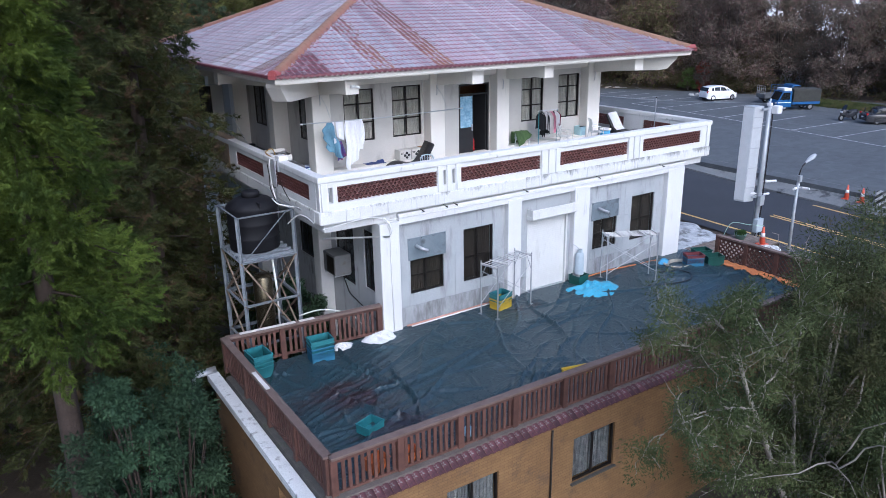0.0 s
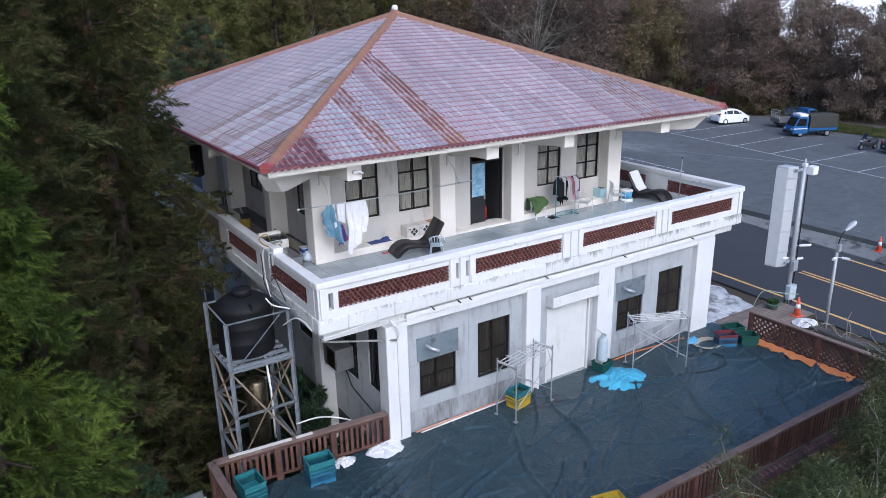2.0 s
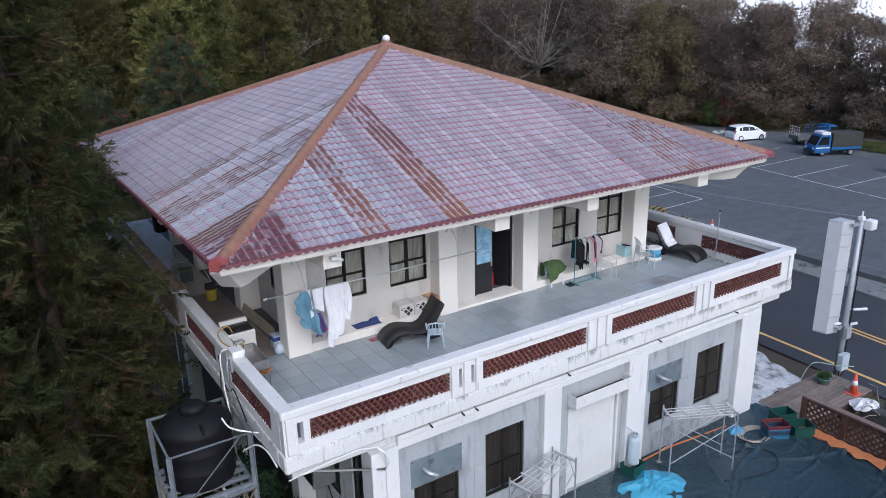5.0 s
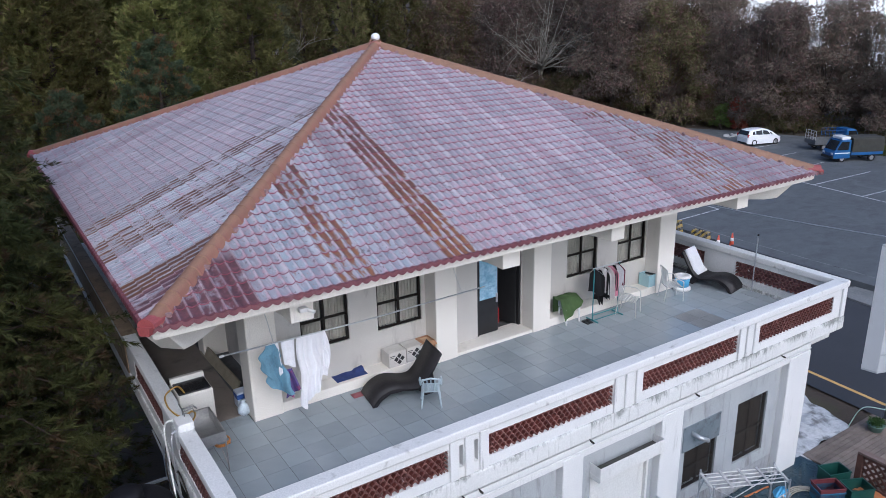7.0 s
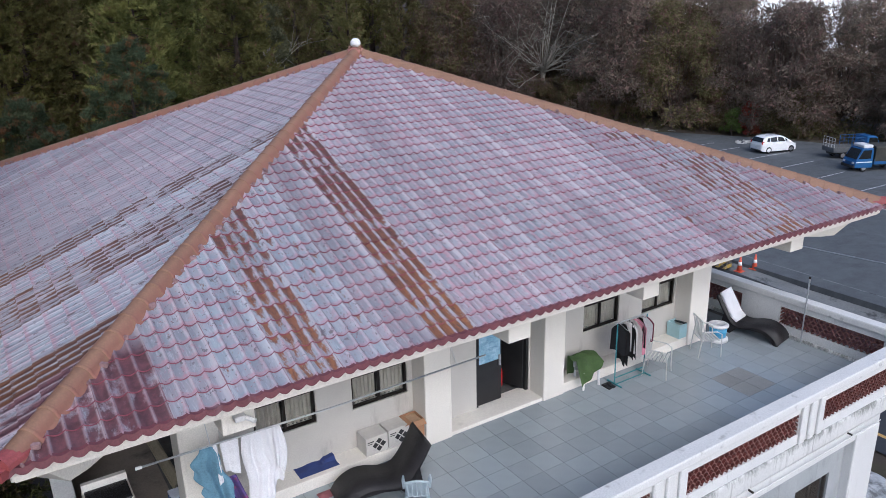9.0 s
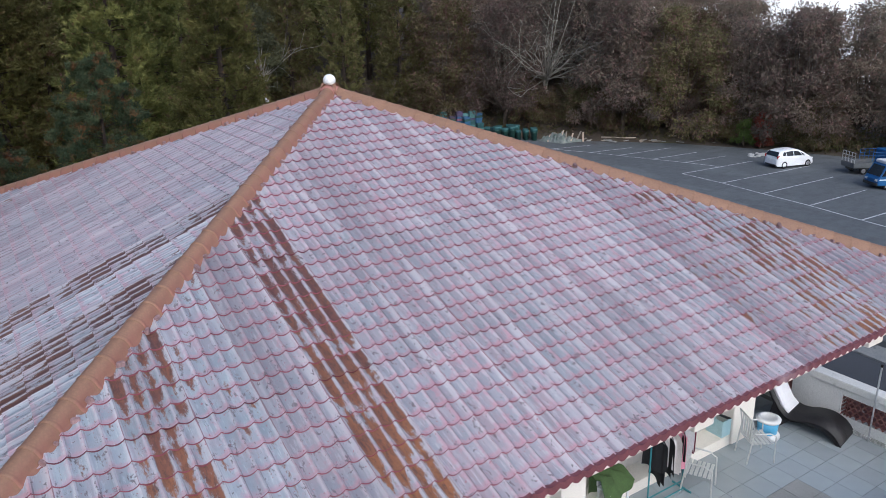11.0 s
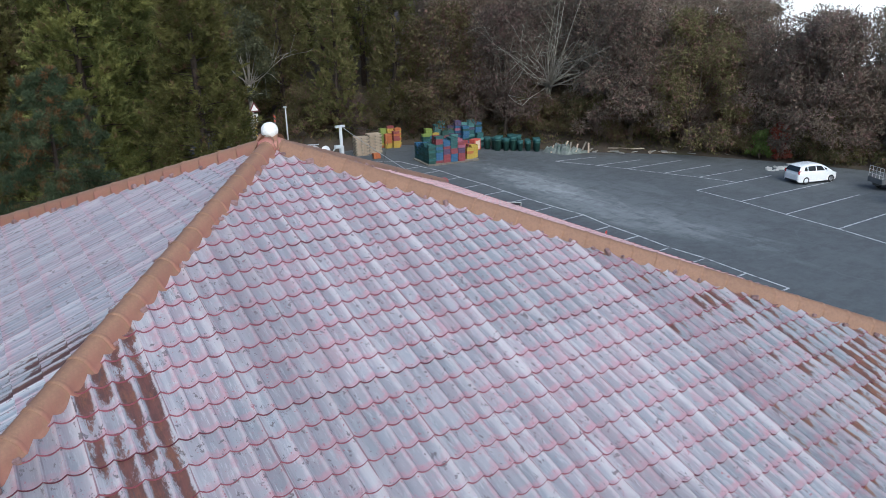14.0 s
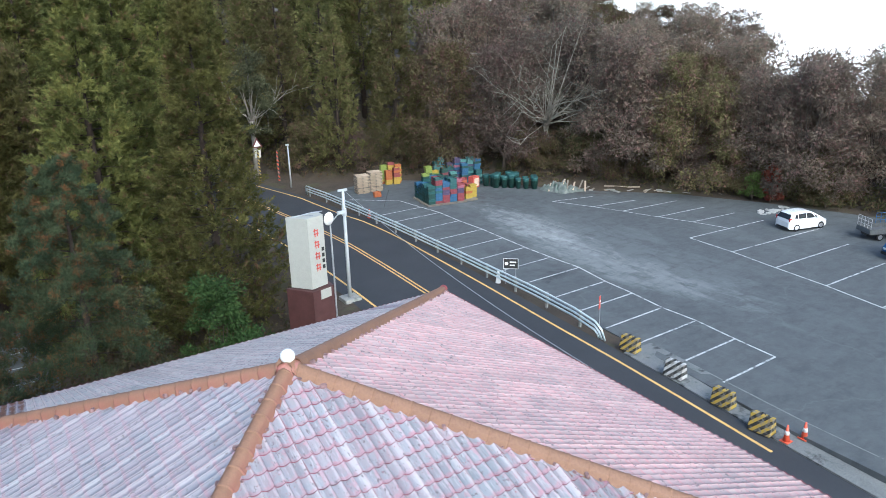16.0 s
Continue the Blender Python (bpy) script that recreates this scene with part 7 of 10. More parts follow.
part("bag", Shape().box(-0.18, 0.18, -0.2, 0.03, 0.1, 0.5, 0.04), plain("grey_nylon_bag", (0.09, 0.095, 0.1), 0.8, 0.2), tr, "grey cloth bag")
for sx in (-1, 1):
    part("wheel", Shape().prism([(0.05 * math.cos(a * 0.6283), 0.05 + 0.05 * math.sin(a * 0.6283)) for a in range(10)], "x", 0.21 * sx - 0.015, 0.21 * sx + 0.015), DARK_METAL, tr)
CHAIRF = thing("folding_chair", 8.35, 28.6, F2, "old metal chair in the side passage", "chair", rz=70)
part("seat", Shape().box(-0.2, 0.2, -0.2, 0.2, 0.42, 0.45, 0.01), CREAM, CHAIRF)
part("backrest", Shape().box(-0.2, 0.2, 0.18, 0.21, 0.55, 0.85, 0.01), CREAM, CHAIRF)
for x, y in ((-0.18, -0.18), (0.18, -0.18), (-0.18, 0.18), (0.18, 0.18)):
    part("leg", Shape().tube([(x, y, 0.85 if y > 0 else 0.43), (x * 1.1, y * 1.2, 0)], 0.013, 6), CHAIR_TUBE, CHAIRF)
hang("jacket", 8.0, 8.45, 6.1, lambda u: 5.0 - 0.1 * math.sin(3 * u), plain("black_jacket", (0.012, 0.012, 0.014), 0.9), "black jacket hanging in the side passage", 9, 30.0, 1.5, 0.05)
tagged(part("clothes_line", Shape().tube([(7.0, 30.0, 6.3), (8.95, 30.0, 6.1)], 0.012, 6), STEEL_TUBE, None, "thin line carrying a black jacket"), "", "line")

# ---- things on the terrace ----
def scaffold(x, y, rz, lx, ly, label):
    """A light steel scaffold frame with a plank deck of rods: four legs, two ladders, crossed braces."""
    e = thing("scaffold", x, y, 0.02, label, "scaffold", "scaffold frames", rz=rz)
    h = 1.6
    for px in (0, lx):
        for py in (0, ly):
            part("leg", Shape().tube([(px, py, 0), (px, py, h + 0.12)], 0.021, 8), GALV, e)
            part("foot_plate", Shape().box(px - 0.06, px + 0.06, py - 0.06, py + 0.06, 0, 0.012), GALV, e)
        part("end_bar", Shape().tube([(px, 0, h), (px, ly, h)], 0.018, 6).tube([(px, 0.0, 1.15), (px, 0.12, 1.45), (px, ly * 0.3, h)], 0.014, 6).tube([(px, ly, 1.15), (px, ly - 0.12, 1.45), (px, ly * 0.7, h)], 0.014, 6), GALV, e)
    for py in (0, ly):
        part("brace", Shape().tube([(0, py, 0.35), (lx, py, 1.4)], 0.012, 6), GALV, e)
        part("brace", Shape().tube([(lx, py, 0.35), (0, py, 1.4)], 0.012, 6), GALV, e)
    for k in range(5):
        part("deck_rod", Shape().tube([(-0.05, ly * (k + 0.5) / 5, h + 0.03), (lx + 0.05, ly * (k + 0.5) / 5, h + 0.03)], 0.013, 6), PALE_STEEL, e)
    for k in range(5):
        part("deck_rung", Shape().box(lx * k / 4 - 0.025, lx * k / 4 + 0.025, 0, ly, h + 0.035, h + 0.05), PALE_STEEL, e)
    return e


PALE_STEEL = plain("whitish_weathered_steel", (0.5, 0.5, 0.49), 0.5, 0.12, metal=0.3)
scaffold(17.06, 16.28, -26, 1.72, 0.62, "weathered steel scaffold frame standing on the tarpaulin")
scaffold(12.3, 16.05, 13, 1.62, 0.66, "weathered steel scaffold frame over a yellow basket")


def crate(name, x, y, w, d, h, mat, label, rz=0.0, z=0.02, layers=1, group="plastic crates on the terrace"):
    """Nested open plastic crates with ribs and a rim."""
    e = thing(name, x, y, z, label, "crate", group, rz=rz)
    for k in range(layers):
        z0 = k * h * 0.36
        s = Shape()
        t = 0.015
        s.box(-w / 2, w / 2, -d / 2, -d / 2 + t, z0, z0 + h).box(-w / 2, w / 2, d / 2 - t, d / 2, z0, z0 + h)
        s.box(-w / 2, -w / 2 + t, -d / 2 + t, d / 2 - t, z0, z0 + h).box(w / 2 - t, w / 2, -d / 2 + t, d / 2 - t, z0, z0 + h)
        s.box(-w / 2 + t, w / 2 - t, -d / 2 + t, d / 2 - t, z0, z0 + 0.012)
        part("crate", s, mat if not isinstance(mat, list) else mat[k % len(mat)], e)
        part("rim", Shape().box(-w / 2 - 0.015, w / 2 + 0.015, -d / 2 - 0.015, -d / 2, z0 + h - 0.03, z0 + h + 0.004).box(-w / 2 - 0.015, w / 2 + 0.015, d / 2, d / 2 + 0.015, z0 + h - 0.03, z0 + h + 0.004)
             .box(-w / 2 - 0.015, -w / 2, -d / 2, d / 2, z0 + h - 0.03, z0 + h + 0.004).box(w / 2, w / 2 + 0.015, -d / 2, d / 2, z0 + h - 0.03, z0 + h + 0.004), mat if not isinstance(mat, list) else mat[k % len(mat)], e)
    return e


TEAL_P = plain("teal_plastic", (0.035, 0.16, 0.18), 0.5, 0.2)
BLUE_P = plain("blue_plastic", (0.04, 0.15, 0.26), 0.5, 0.2)
GREEN_P = plain("dark_green_plastic", (0.012, 0.065, 0.052), 0.5, 0.15)
YELLOW_P = plain("yellow_plastic", (0.5, 0.36, 0.03), 0.45, 0.1)
ORANGE_P = plain("orange_plastic", (0.55, 0.15, 0.04), 0.5, 0.1)
RED_P = plain("red_plastic", (0.13, 0.03, 0.035), 0.5, 0.1)
crate("crate", 6.85, 16.72, 0.62, 0.44, 0.3, [BLUE_P, BLUE_P, TEAL_P, TEAL_P], "stack of blue and teal crates by the railing", -5, layers=4)
crate("crate", 5.2, 16.85, 0.5, 0.62, 0.3, [TEAL_P], "stack of teal crates in the terrace corner", 4, layers=4)
crate("basin", 6.3, 12.85, 0.5, 0.38, 0.22, TEAL_P, "open teal plastic tub on the tarpaulin", 20)
crate("basket", 12.95, 16.75, 0.56, 0.42, 0.24, [YELLOW_P, YELLOW_P, TEAL_P, TEAL_P], "teal crates nested on yellow ones under the scaffold", 12, layers=4)
crate("crate", 16.4, 16.92, 0.5, 0.42, 0.3, GREEN_P, "dark green crate carrying a gas cylinder", 8)
crate("tray", 11.95, 12.25, 0.7, 0.3, 0.1, YELLOW_P, "shallow yellow tray on the tarpaulin", -14)
crate("crate", 20.95, 15.85, 0.62, 0.42, 0.3, [BLUE_P, RED_P], "blue crate holding a dark red tray", -28, layers=2)
crate("crate", 21.6, 15.5, 0.6, 0.45, 0.34, GREEN_P, "dark green lidded crate by the lattice fence", -26)
crate("crate", 21.75, 16.15, 0.6, 0.42, 0.36, GREEN_P, "dark green crate behind the others", -20)
crate("bucket", 5.75, 11.5, 0.42, 0.3, 0.28, ORANGE_P, "orange bucket behind the railing", 10)
crate("bucket", 6.5, 11.45, 0.36, 0.3, 0.2, ORANGE_P, "orange tub behind the railing", 0)
g = thing("gas_cylinder", 16.4, 16.92, 0.33, "tall pale grey-blue gas cylinder standing on a crate", "gas cylinder")
CYL = plain("pale_blue_grey_enamel", (0.42, 0.48, 0.52), 0.45, 0.08)
part("cylinder", Shape().lathe(0, 0, [(0.14, 0), (0.155, 0.02), (0.155, 0.06), (0.15, 0.08), (0.15, 0.62), (0.13, 0.72), (0.08, 0.77), (0.03, 0.78)], 20), CYL, g, "", True)
part("valve_guard", Shape().lathe(0, 0, [(0.085, 0.77), (0.085, 0.86), (0.078, 0.86), (0.078, 0.77)], 16), CYL, g)
part("valve", Shape().tube([(0, 0, 0.77), (0, 0, 0.9)], 0.02, 6).tube([(0, 0, 0.86), (-0.1, 0.08, 0.98), (-0.18, 0.2, 1.05)], 0.01, 5), GALV, g)


def crumple(name, pts, mat, label, category, height, seed, n=34, z=0.03, sharp=0.75):
    """A crumpled sheet lying within the outline pts."""
    rr = np.random.default_rng(seed)
    c = np.mean(np.array(pts), axis=0)
    out = np.array(pts + [pts[0]], float) - c
    ang = np.unwrap(np.arctan2(out[:, 1], out[:, 0]))
    if ang[-1] < ang[0]:
        out, ang = out[::-1], ang[::-1]
    rad = np.hypot(out[:, 0], out[:, 1])
    rows, under = [], []
    waves = [(rr.normal(0, 5), rr.normal(0, 5), rr.uniform(0, 6)) for _ in range(5)]
    folds = [(rr.uniform(-0.4, 0.4), rr.uniform(-0.4, 0.4), rr.uniform(0, 6.3), rr.uniform(0.05, 0.12)) for _ in range(9)]
    size = float(rad.mean())
    for i in range(19):
        row, low = [], []
        for k in range(n * 2 + 1):
            a = ang[0] + 6.28318 * k / (n * 2)
            r = float(np.interp((a - ang[0]), ang - ang[0], rad)) * i / 18 * (1 + 0.05 * math.sin(5 * a + seed) + 0.03 * math.sin(11 * a))
            x, y = c[0] + r * math.cos(a), c[1] + r * math.sin(a)
            hgt = abs(sum(math.sin(u * x + v * y + w) for u, v, w in waves)) / 5
            ridge = max(math.exp(-abs((x - c[0] - fx * size) * math.sin(t) - (y - c[1] - fy * size) * math.cos(t)) / (w * size)) for fx, fy, t, w in folds)
            row.append((x, y, z + height * (0.15 + 0.7 * hgt + sharp * ridge) * (1 - (i / 18) ** 4)))
            low.append((x, y, z - 0.008))
        rows.append(row)
        under.append(low)
    return tagged(part(name, Shape().grid(rows).grid(under), mat, None, label, True), "", category)


crumple("blue_sheet", [(15.5, 16.6), (15.65, 15.95), (16.6, 15.5), (17.25, 15.95), (17.05, 16.6), (16.2, 16.62)], plain("bright_blue_sheeting", (0.09, 0.35, 0.5), 0.4, 0.12), "crumpled bright blue plastic sheet on the terrace", "plastic sheet", 0.17, 2)
crumple("white_cloth", [(8.25, 17.0), (8.8, 16.6), (9.25, 17.05), (8.95, 17.2)], plain("white_crumpled_cloth", (0.62, 0.62, 0.62), 0.8), "crumpled white plastic sheet by the column", "cloth", 0.12, 5)
crumple("white_cloth", [(7.3, 17.05), (7.7, 16.85), (7.95, 17.05), (7.6, 17.2)], plain("white_crumpled_rag", (0.58, 0.57, 0.56), 0.8), "crumpled white rag at the foot of the railing", "cloth", 0.1, 7)
rows = [[(21.72 + 0.3 * k / 6 + 0.07 * math.sin(j * 0.9) * (6 - k) / 6, 15.7 - 3.6 * j / 40, 0.035 + 0.055 * abs(math.sin(j * 0.8 + k * 1.1)) + 0.01 * k) for k in range(7)] for j in range(41)]
tagged(part("orange_sheet", Shape().grid(rows).grid([[(x, y, 0.022) for x, y, z in r] for r in rows]), plain("orange_sheeting", (0.5, 0.19, 0.07), 0.6, 0.15), None, "crumpled orange sheeting along the lattice fence", True), "", "plastic sheet")
crumple("blue_bag", [(20.0, 16.55), (20.3, 16.4), (20.5, 16.6), (20.25, 16.75)], plain("sky_blue_bag_plastic", (0.1, 0.36, 0.6), 0.4, 0.1), "small crumpled blue bag near the corner column", "bag", 0.14, 11)
PIPE_PINK = plain("faded_orange_pipe", (0.48, 0.24, 0.17), 0.6)
tagged(part("pipe", Shape().tube([(9.8, 17.15, 0.05), (11.6, 17.16, 0.05), (13.2, 17.2, 0.05)], 0.03, 8), PIPE_PINK, None, "faded orange pipe lying along the wall", True), "", "pipe")
tagged(part("pipe", Shape().tube([(9.9, 17.05, 0.05), (11.4, 17.08, 0.05), (13.3, 17.12, 0.05)], 0.022, 8), PVC, None, "white plastic pipe lying along the wall", True), "", "pipe")
tagged(part("cable", Shape().tube([(16.95, 17.1, 0.05), (18.0, 17.12, 0.06), (19.2, 17.0, 0.05), (20.2, 16.9, 0.05)], 0.025, 8), plain("orange_cable", (0.5, 0.17, 0.05), 0.5), None, "orange cable run along the wall", True), "", "cable")
s = Shape()
for k in range(4):
    s.tube([(20.45 + (0.38 + 0.05 * k) * math.cos(a * 0.42) * (1 + 0.1 * math.sin(a + k)), 16.15 + (0.26 + 0.04 * k) * math.sin(a * 0.42), 0.05 + 0.015 * k + 0.01 * math.sin(a)) for a in range(16)], 0.017, 5)
tagged(part("hose", s, plain("beige_hose", (0.42, 0.38, 0.3), 0.6), None, "loosely coiled beige hose on the tarpaulin", True), "", "hose")
tagged(part("hose", Shape().bend([(18.0, 15.3, 0.06), (18.8, 15.0, 0.05), (19.6, 14.9, 0.05), (20.1, 15.3, 0.05), (19.9, 15.8, 0.05), (19.3, 15.95, 0.05)], 0.022, 6), plain("black_hose", (0.015, 0.017, 0.02), 0.4), None, "thick black hose lying on the tarpaulin", True), "", "hose")
for k, (x0, y0, ln, rz, z, lab) in enumerate([(4.95, 17.48, 1.5, -5, 0.965, "weathered white board lying on the handrail"), (6.55, 17.34, 0.42, -4, 0.965, "short white board lying on the handrail"), (4.53, 15.2, 0.95, -90, 0.965, "broken white board lying on the handrail"), (4.75, 12.7, 1.0, -84, 0.03, "narrow white board lying on the terrace")]):
    tagged(part("board", Shape().box(0, ln, -0.05, 0.05, 0, 0.022, 0.004), plain("whitewashed_board_%d" % k, (0.55, 0.52, 0.5), 0.8), None, lab, at=pose(x0, y0, z, 0, 0, rz)), "", "board")
s = Shape()
s.lathe(8.0, 11.45, [(0.02, 0.03), (0.13, 0.05), (0.15, 0.14), (0.1, 0.2), (0.03, 0.22)], 14)
tagged(part("plastic_bag", s, plain("light_blue_bag", (0.3, 0.5, 0.62), 0.3), None, "pale blue plastic bag behind the railing", True), "", "bag")

# boarded path and white sheeting between terrace and road
deck = tagged(part("boardwalk", Shape().box(21.9, 25.75, 15.6, 17.25, -0.75, -0.03), SOIL, None, "grey-brown plank walk between terrace and road"), "", "boardwalk", "", "structure")
PLANK = surf("weathered_grey_plank", (0.14, 0.11, 0.09), (0.23, 0.19, 0.16), 3, 0.85, 0.4, 30, vary=0.2)
for k in range(12):
    part("plank", Shape().box(22.2, 25.7, 15.63 + 0.135 * k, 15.63 + 0.135 * k + 0.125, -0.028, 0.02, 0.004), PLANK, deck, at=pose(0, 0, 0))
crumple("white_sheeting", [(21.75, 17.2), (23.3, 17.3), (24.6, 17.45), (25.0, 18.6), (25.1, 19.9), (23.8, 21.0), (22.2, 21.0), (21.7, 19.0)], surf("dirty_white_sheeting", (0.34, 0.36, 0.37), (0.54, 0.55, 0.56), 3, 0.6, 0.5, 14, stain=(0.14, 0.14, 0.138), stain_scale=2.2, stain_lo=0.48, stain_hi=0.62, bump_dist=0.04), "dirty white plastic sheeting spread beside the house", "plastic sheet", 0.13, 13, 60, -0.02)

# steel tower with a black water tank, between the cedars and the house
TWR = surf("blue_grey_painted_steel", (0.17, 0.19, 0.22), (0.29, 0.32, 0.35), 5, 0.5, 0.1, 40, metal=0.4, stain=(0.2, 0.12, 0.08), stain_scale=5, stain_lo=0.6, stain_hi=0.72)
tw = thing("tank_tower", 6.33, 19.5, -4.1, "rusty galvanised steel tower carrying a black water tank", "water tower")
TX0, TX1, TY0, TY1 = 5.55, 7.12, 18.66, 20.35


def angle_bar(name, p, q, r, parent, mat):
    p, q = Vector(p), Vector(q)
    d = (q - p).normalized()
    a = d.cross(Vector((0, 0, 1)) if abs(d.z) < 0.9 else Vector((0, 1, 0))).normalized()
    b = d.cross(a)
    s = Shape()
    for u, v in (((-r, -r), (r, -r * 0.7)), ((-r, -r * 0.7), (-r * 0.7, r))):
        k = [p + a * x + b * y for x, y in ((u[0], u[1]), (v[0], u[1]), (v[0], v[1]), (u[0], v[1]))] + [q + a * x + b * y for x, y in ((u[0], u[1]), (v[0], u[1]), (v[0], v[1]), (u[0], v[1]))]
        s.add(k, [(0, 1, 2, 3), (7, 6, 5, 4), (0, 4, 5, 1), (1, 5, 6, 2), (2, 6, 7, 3), (3, 7, 4, 0)])
    return wpart(name, s, mat, parent)


for x in (TX0, TX1):
    for y in (TY0, TY1):
        angle_bar("leg", (x, y, -4.1), (x, y, 3.72), 0.045, tw, TWR)
for z in (-0.1, 1.15, 2.42, 3.7):
    for a, b in (((TX0, TY0), (TX1, TY0)), ((TX1, TY0), (TX1, TY1)), ((TX1, TY1), (TX0, TY1)), ((TX0, TY1), (TX0, TY0))):
        angle_bar("girt", (*a, z), (*b, z), 0.04 if z < 3 else 0.022, tw, TWR)
RUSTY_BAR = plain("rust_streaked_bar", (0.26, 0.2, 0.15), 0.6, 0.2, metal=0.3)
for a, b in (((TX0, TY0), (TX1, TY0)), ((TX1, TY0), (TX1, TY1)), ((TX1, TY1), (TX0, TY1)), ((TX0, TY1), (TX0, TY0))):
    for z0, z1 in ((-0.1, 1.15), (1.15, 2.42)) if a != (TX0, TY0) else ((-0.1, 2.42),):
        angle_bar("diagonal", (*a, z0), (*b, z1), 0.022, tw, RUSTY_BAR)
        angle_bar("diagonal", (*b, z0), (*a, z1), 0.022, tw, RUSTY_BAR)
angle_bar("diagonal", (TX0 + 0.1, TY0, 2.45), (TX1 - 0.2, TY0, 3.68), 0.016, tw, TWR)
for k in range(6):
    wpart("platform_joist", Shape().box(TX0, TX1, TY0 + 0.05 + 0.3 * k, TY0 + 0.12 + 0.3 * k, 2.46, 2.54), TWR, tw)
tk = thing("water_tank", 6.3, 19.62, 2.54, "black ribbed plastic water tank on a steel tower", "water tank")
TANK = surf("black_polyethylene", (0.006, 0.006, 0.008), (0.012, 0.012, 0.015), 2, 0.65, 0.05, 30, spec=0.25)
part("shell", Shape().lathe(0, 0, [(0.68, 0), (0.7, 0.05), (0.7, 0.35), (0.715, 0.38), (0.7, 0.41), (0.7, 0.75), (0.715, 0.78), (0.7, 0.81), (0.7, 1.15), (0.72, 1.2), (0.69, 1.28), (0.5, 1.42), (0.3, 1.48)], 32), TANK, tk, "", True)
part("lid", Shape().lathe(0, 0, [(0.25, 1.47), (0.25, 1.6), (0.22, 1.64), (0.1, 1.66)], 24), TANK, tk, "round screw lid", True)
part("rib", Shape().box(-0.03, 0.03, -0.7, -0.5, 1.22, 1.42, 0.01), TANK, tk)
hw = thing("water_heater", 6.3, 19.3, -0.05, "stainless steel cylinder inside the steel tower", "water heater")
# steel colour darkened for the shade inside the tower
part("cylinder", Shape().lathe(0, 0, [(0.25, 0), (0.28, 0.05), (0.28, 0.5), (0.29, 0.53), (0.28, 0.56), (0.28, 1.0), (0.29, 1.03), (0.28, 1.06), (0.28, 1.75), (0.2, 1.85)], 24), plain("shade_darkened_steel_lagging", (0.10, 0.085, 0.055), 0.28, 0.3, metal=0.85), hw, "", True)
part("pipe", Shape().tube([(0.35, -0.1, 0), (0.36, -0.1, 1.4), (0.3, -0.1, 2.4)], 0.03, 8), PVC, hw, "white pipe", True)
tagged(part("pipe", Shape().bend([(6.98, 18.75, 3.3), (7.12, 18.3, 3.62), (7.2, 17.9, 3.66), (7.2, 17.4, 3.6)], 0.018, 6).bend([(6.7, 19.0, 4.02), (6.78, 18.75, 3.9), (7.05, 18.5, 3.84), (7.22, 18.4, 3.8)], 0.02, 6), PVC, None, "white supply pipes from the tank to the house", True), "", "pipe")
tagged(part("pipe", Shape().bend([(7.0, 18.5, 0.6), (7.6, 18.2, 0.75), (8.3, 17.9, 0.55), (8.7, 17.9, 0.1)], 0.02, 6), PVC, None, "curved white hose beside the tower", True), "", "pipe")
for pts, r, m in (([(7.3, 19.75, 4.9), (7.12, 19.7, 4.86), (7.1, 19.65, 4.3), (7.14, 19.8, 3.7), (7.2, 20.2, 2.2), (7.25, 20.1, 1.0)], 0.022, GALV), ([(7.36, 20.0, 4.93), (7.1, 20.05, 4.9), (7.08, 20.0, 4.2), (7.02, 19.6, 3.75), (6.9, 19.3, 3.45)], 0.018, PVC),
                  ([(7.14, 20.4, 4.7), (7.1, 20.1, 4.25), (7.12, 19.8, 4.1), (7.1, 19.4, 4.35), (7.13, 19.1, 4.1), (7.1, 18.7, 3.95)], 0.014, DARK_METAL), ([(7.12, 21.6, 4.0), (7.1, 20.6, 3.98), (7.08, 19.9, 3.9), (7.1, 19.0, 3.84), (7.12, 18.0, 3.86)], 0.016, GALV),
                  ([(7.1, 20.2, 4.5), (7.0, 19.9, 4.1), (7.02, 19.5, 3.6), (7.05, 19.9, 2.9), (7.1, 19.5, 2.2)], 0.013, DARK_METAL)):
    pp = thing("water_pipe", *pts[0], "weathered pipe hanging in loops outside the parapet", "pipe", "parapet pipes")
    wpart("tube", Shape().bend(pts, r, 6), m, pp, "", True)
jb = thing("tap_box", 7.37, 19.85, 4.87, "white pump box with taps fixed on the parapet", "pump")
part("box", Shape().box(-0.13, 0.14, -0.17, 0.17, 0, 0.14, 0.02), WHITE_PLASTIC, jb)
part("tap", Shape().tube([(0.05, 0.1, 0.14), (0.05, 0.1, 0.24), (0.2, 0.1, 0.25), (0.22, 0.1, 0.18)], 0.013, 6), STAIN, jb, "steel tap", True)
part("bracket", Shape().box(-0.19, -0.13, -0.15, -0.11, -0.3, 0.03).box(-0.19, -0.13, 0.11, 0.15, -0.3, 0.03), GALV, jb, "galvanised bracket")

# ---- roadside beside the house ----
POLE_GREY = plain("grey_painted_steel", (0.36, 0.38, 0.4), 0.5, 0.08, metal=0.3)
SIGN_GREY = plain("pale_grey_sign_panel", (0.42, 0.44, 0.46), 0.5, 0.05)
sg = thing("box_sign", 25.62, 17.3, 1.35, "tall pale grey box sign hung from a street pole", "sign")
s = Shape()
s.prism([(0.0, 0.44), (0.08, 0.02), (0.5, -0.12), (0.5, 0.36)], "z", -0.07, 3.75)
soften(part("cabinet", s, SIGN_GREY, sg), 0.02)
s = Shape()
s.prism([(-0.012, 0.43), (0.066, 0.025), (0.078, 0.03), (0.0, 0.435)], "z", 0.0, 3.68)
part("face_panel", s, plain("white_sign_face", (0.55, 0.57, 0.59), 0.4, 0.04), sg, "blank pale panel")
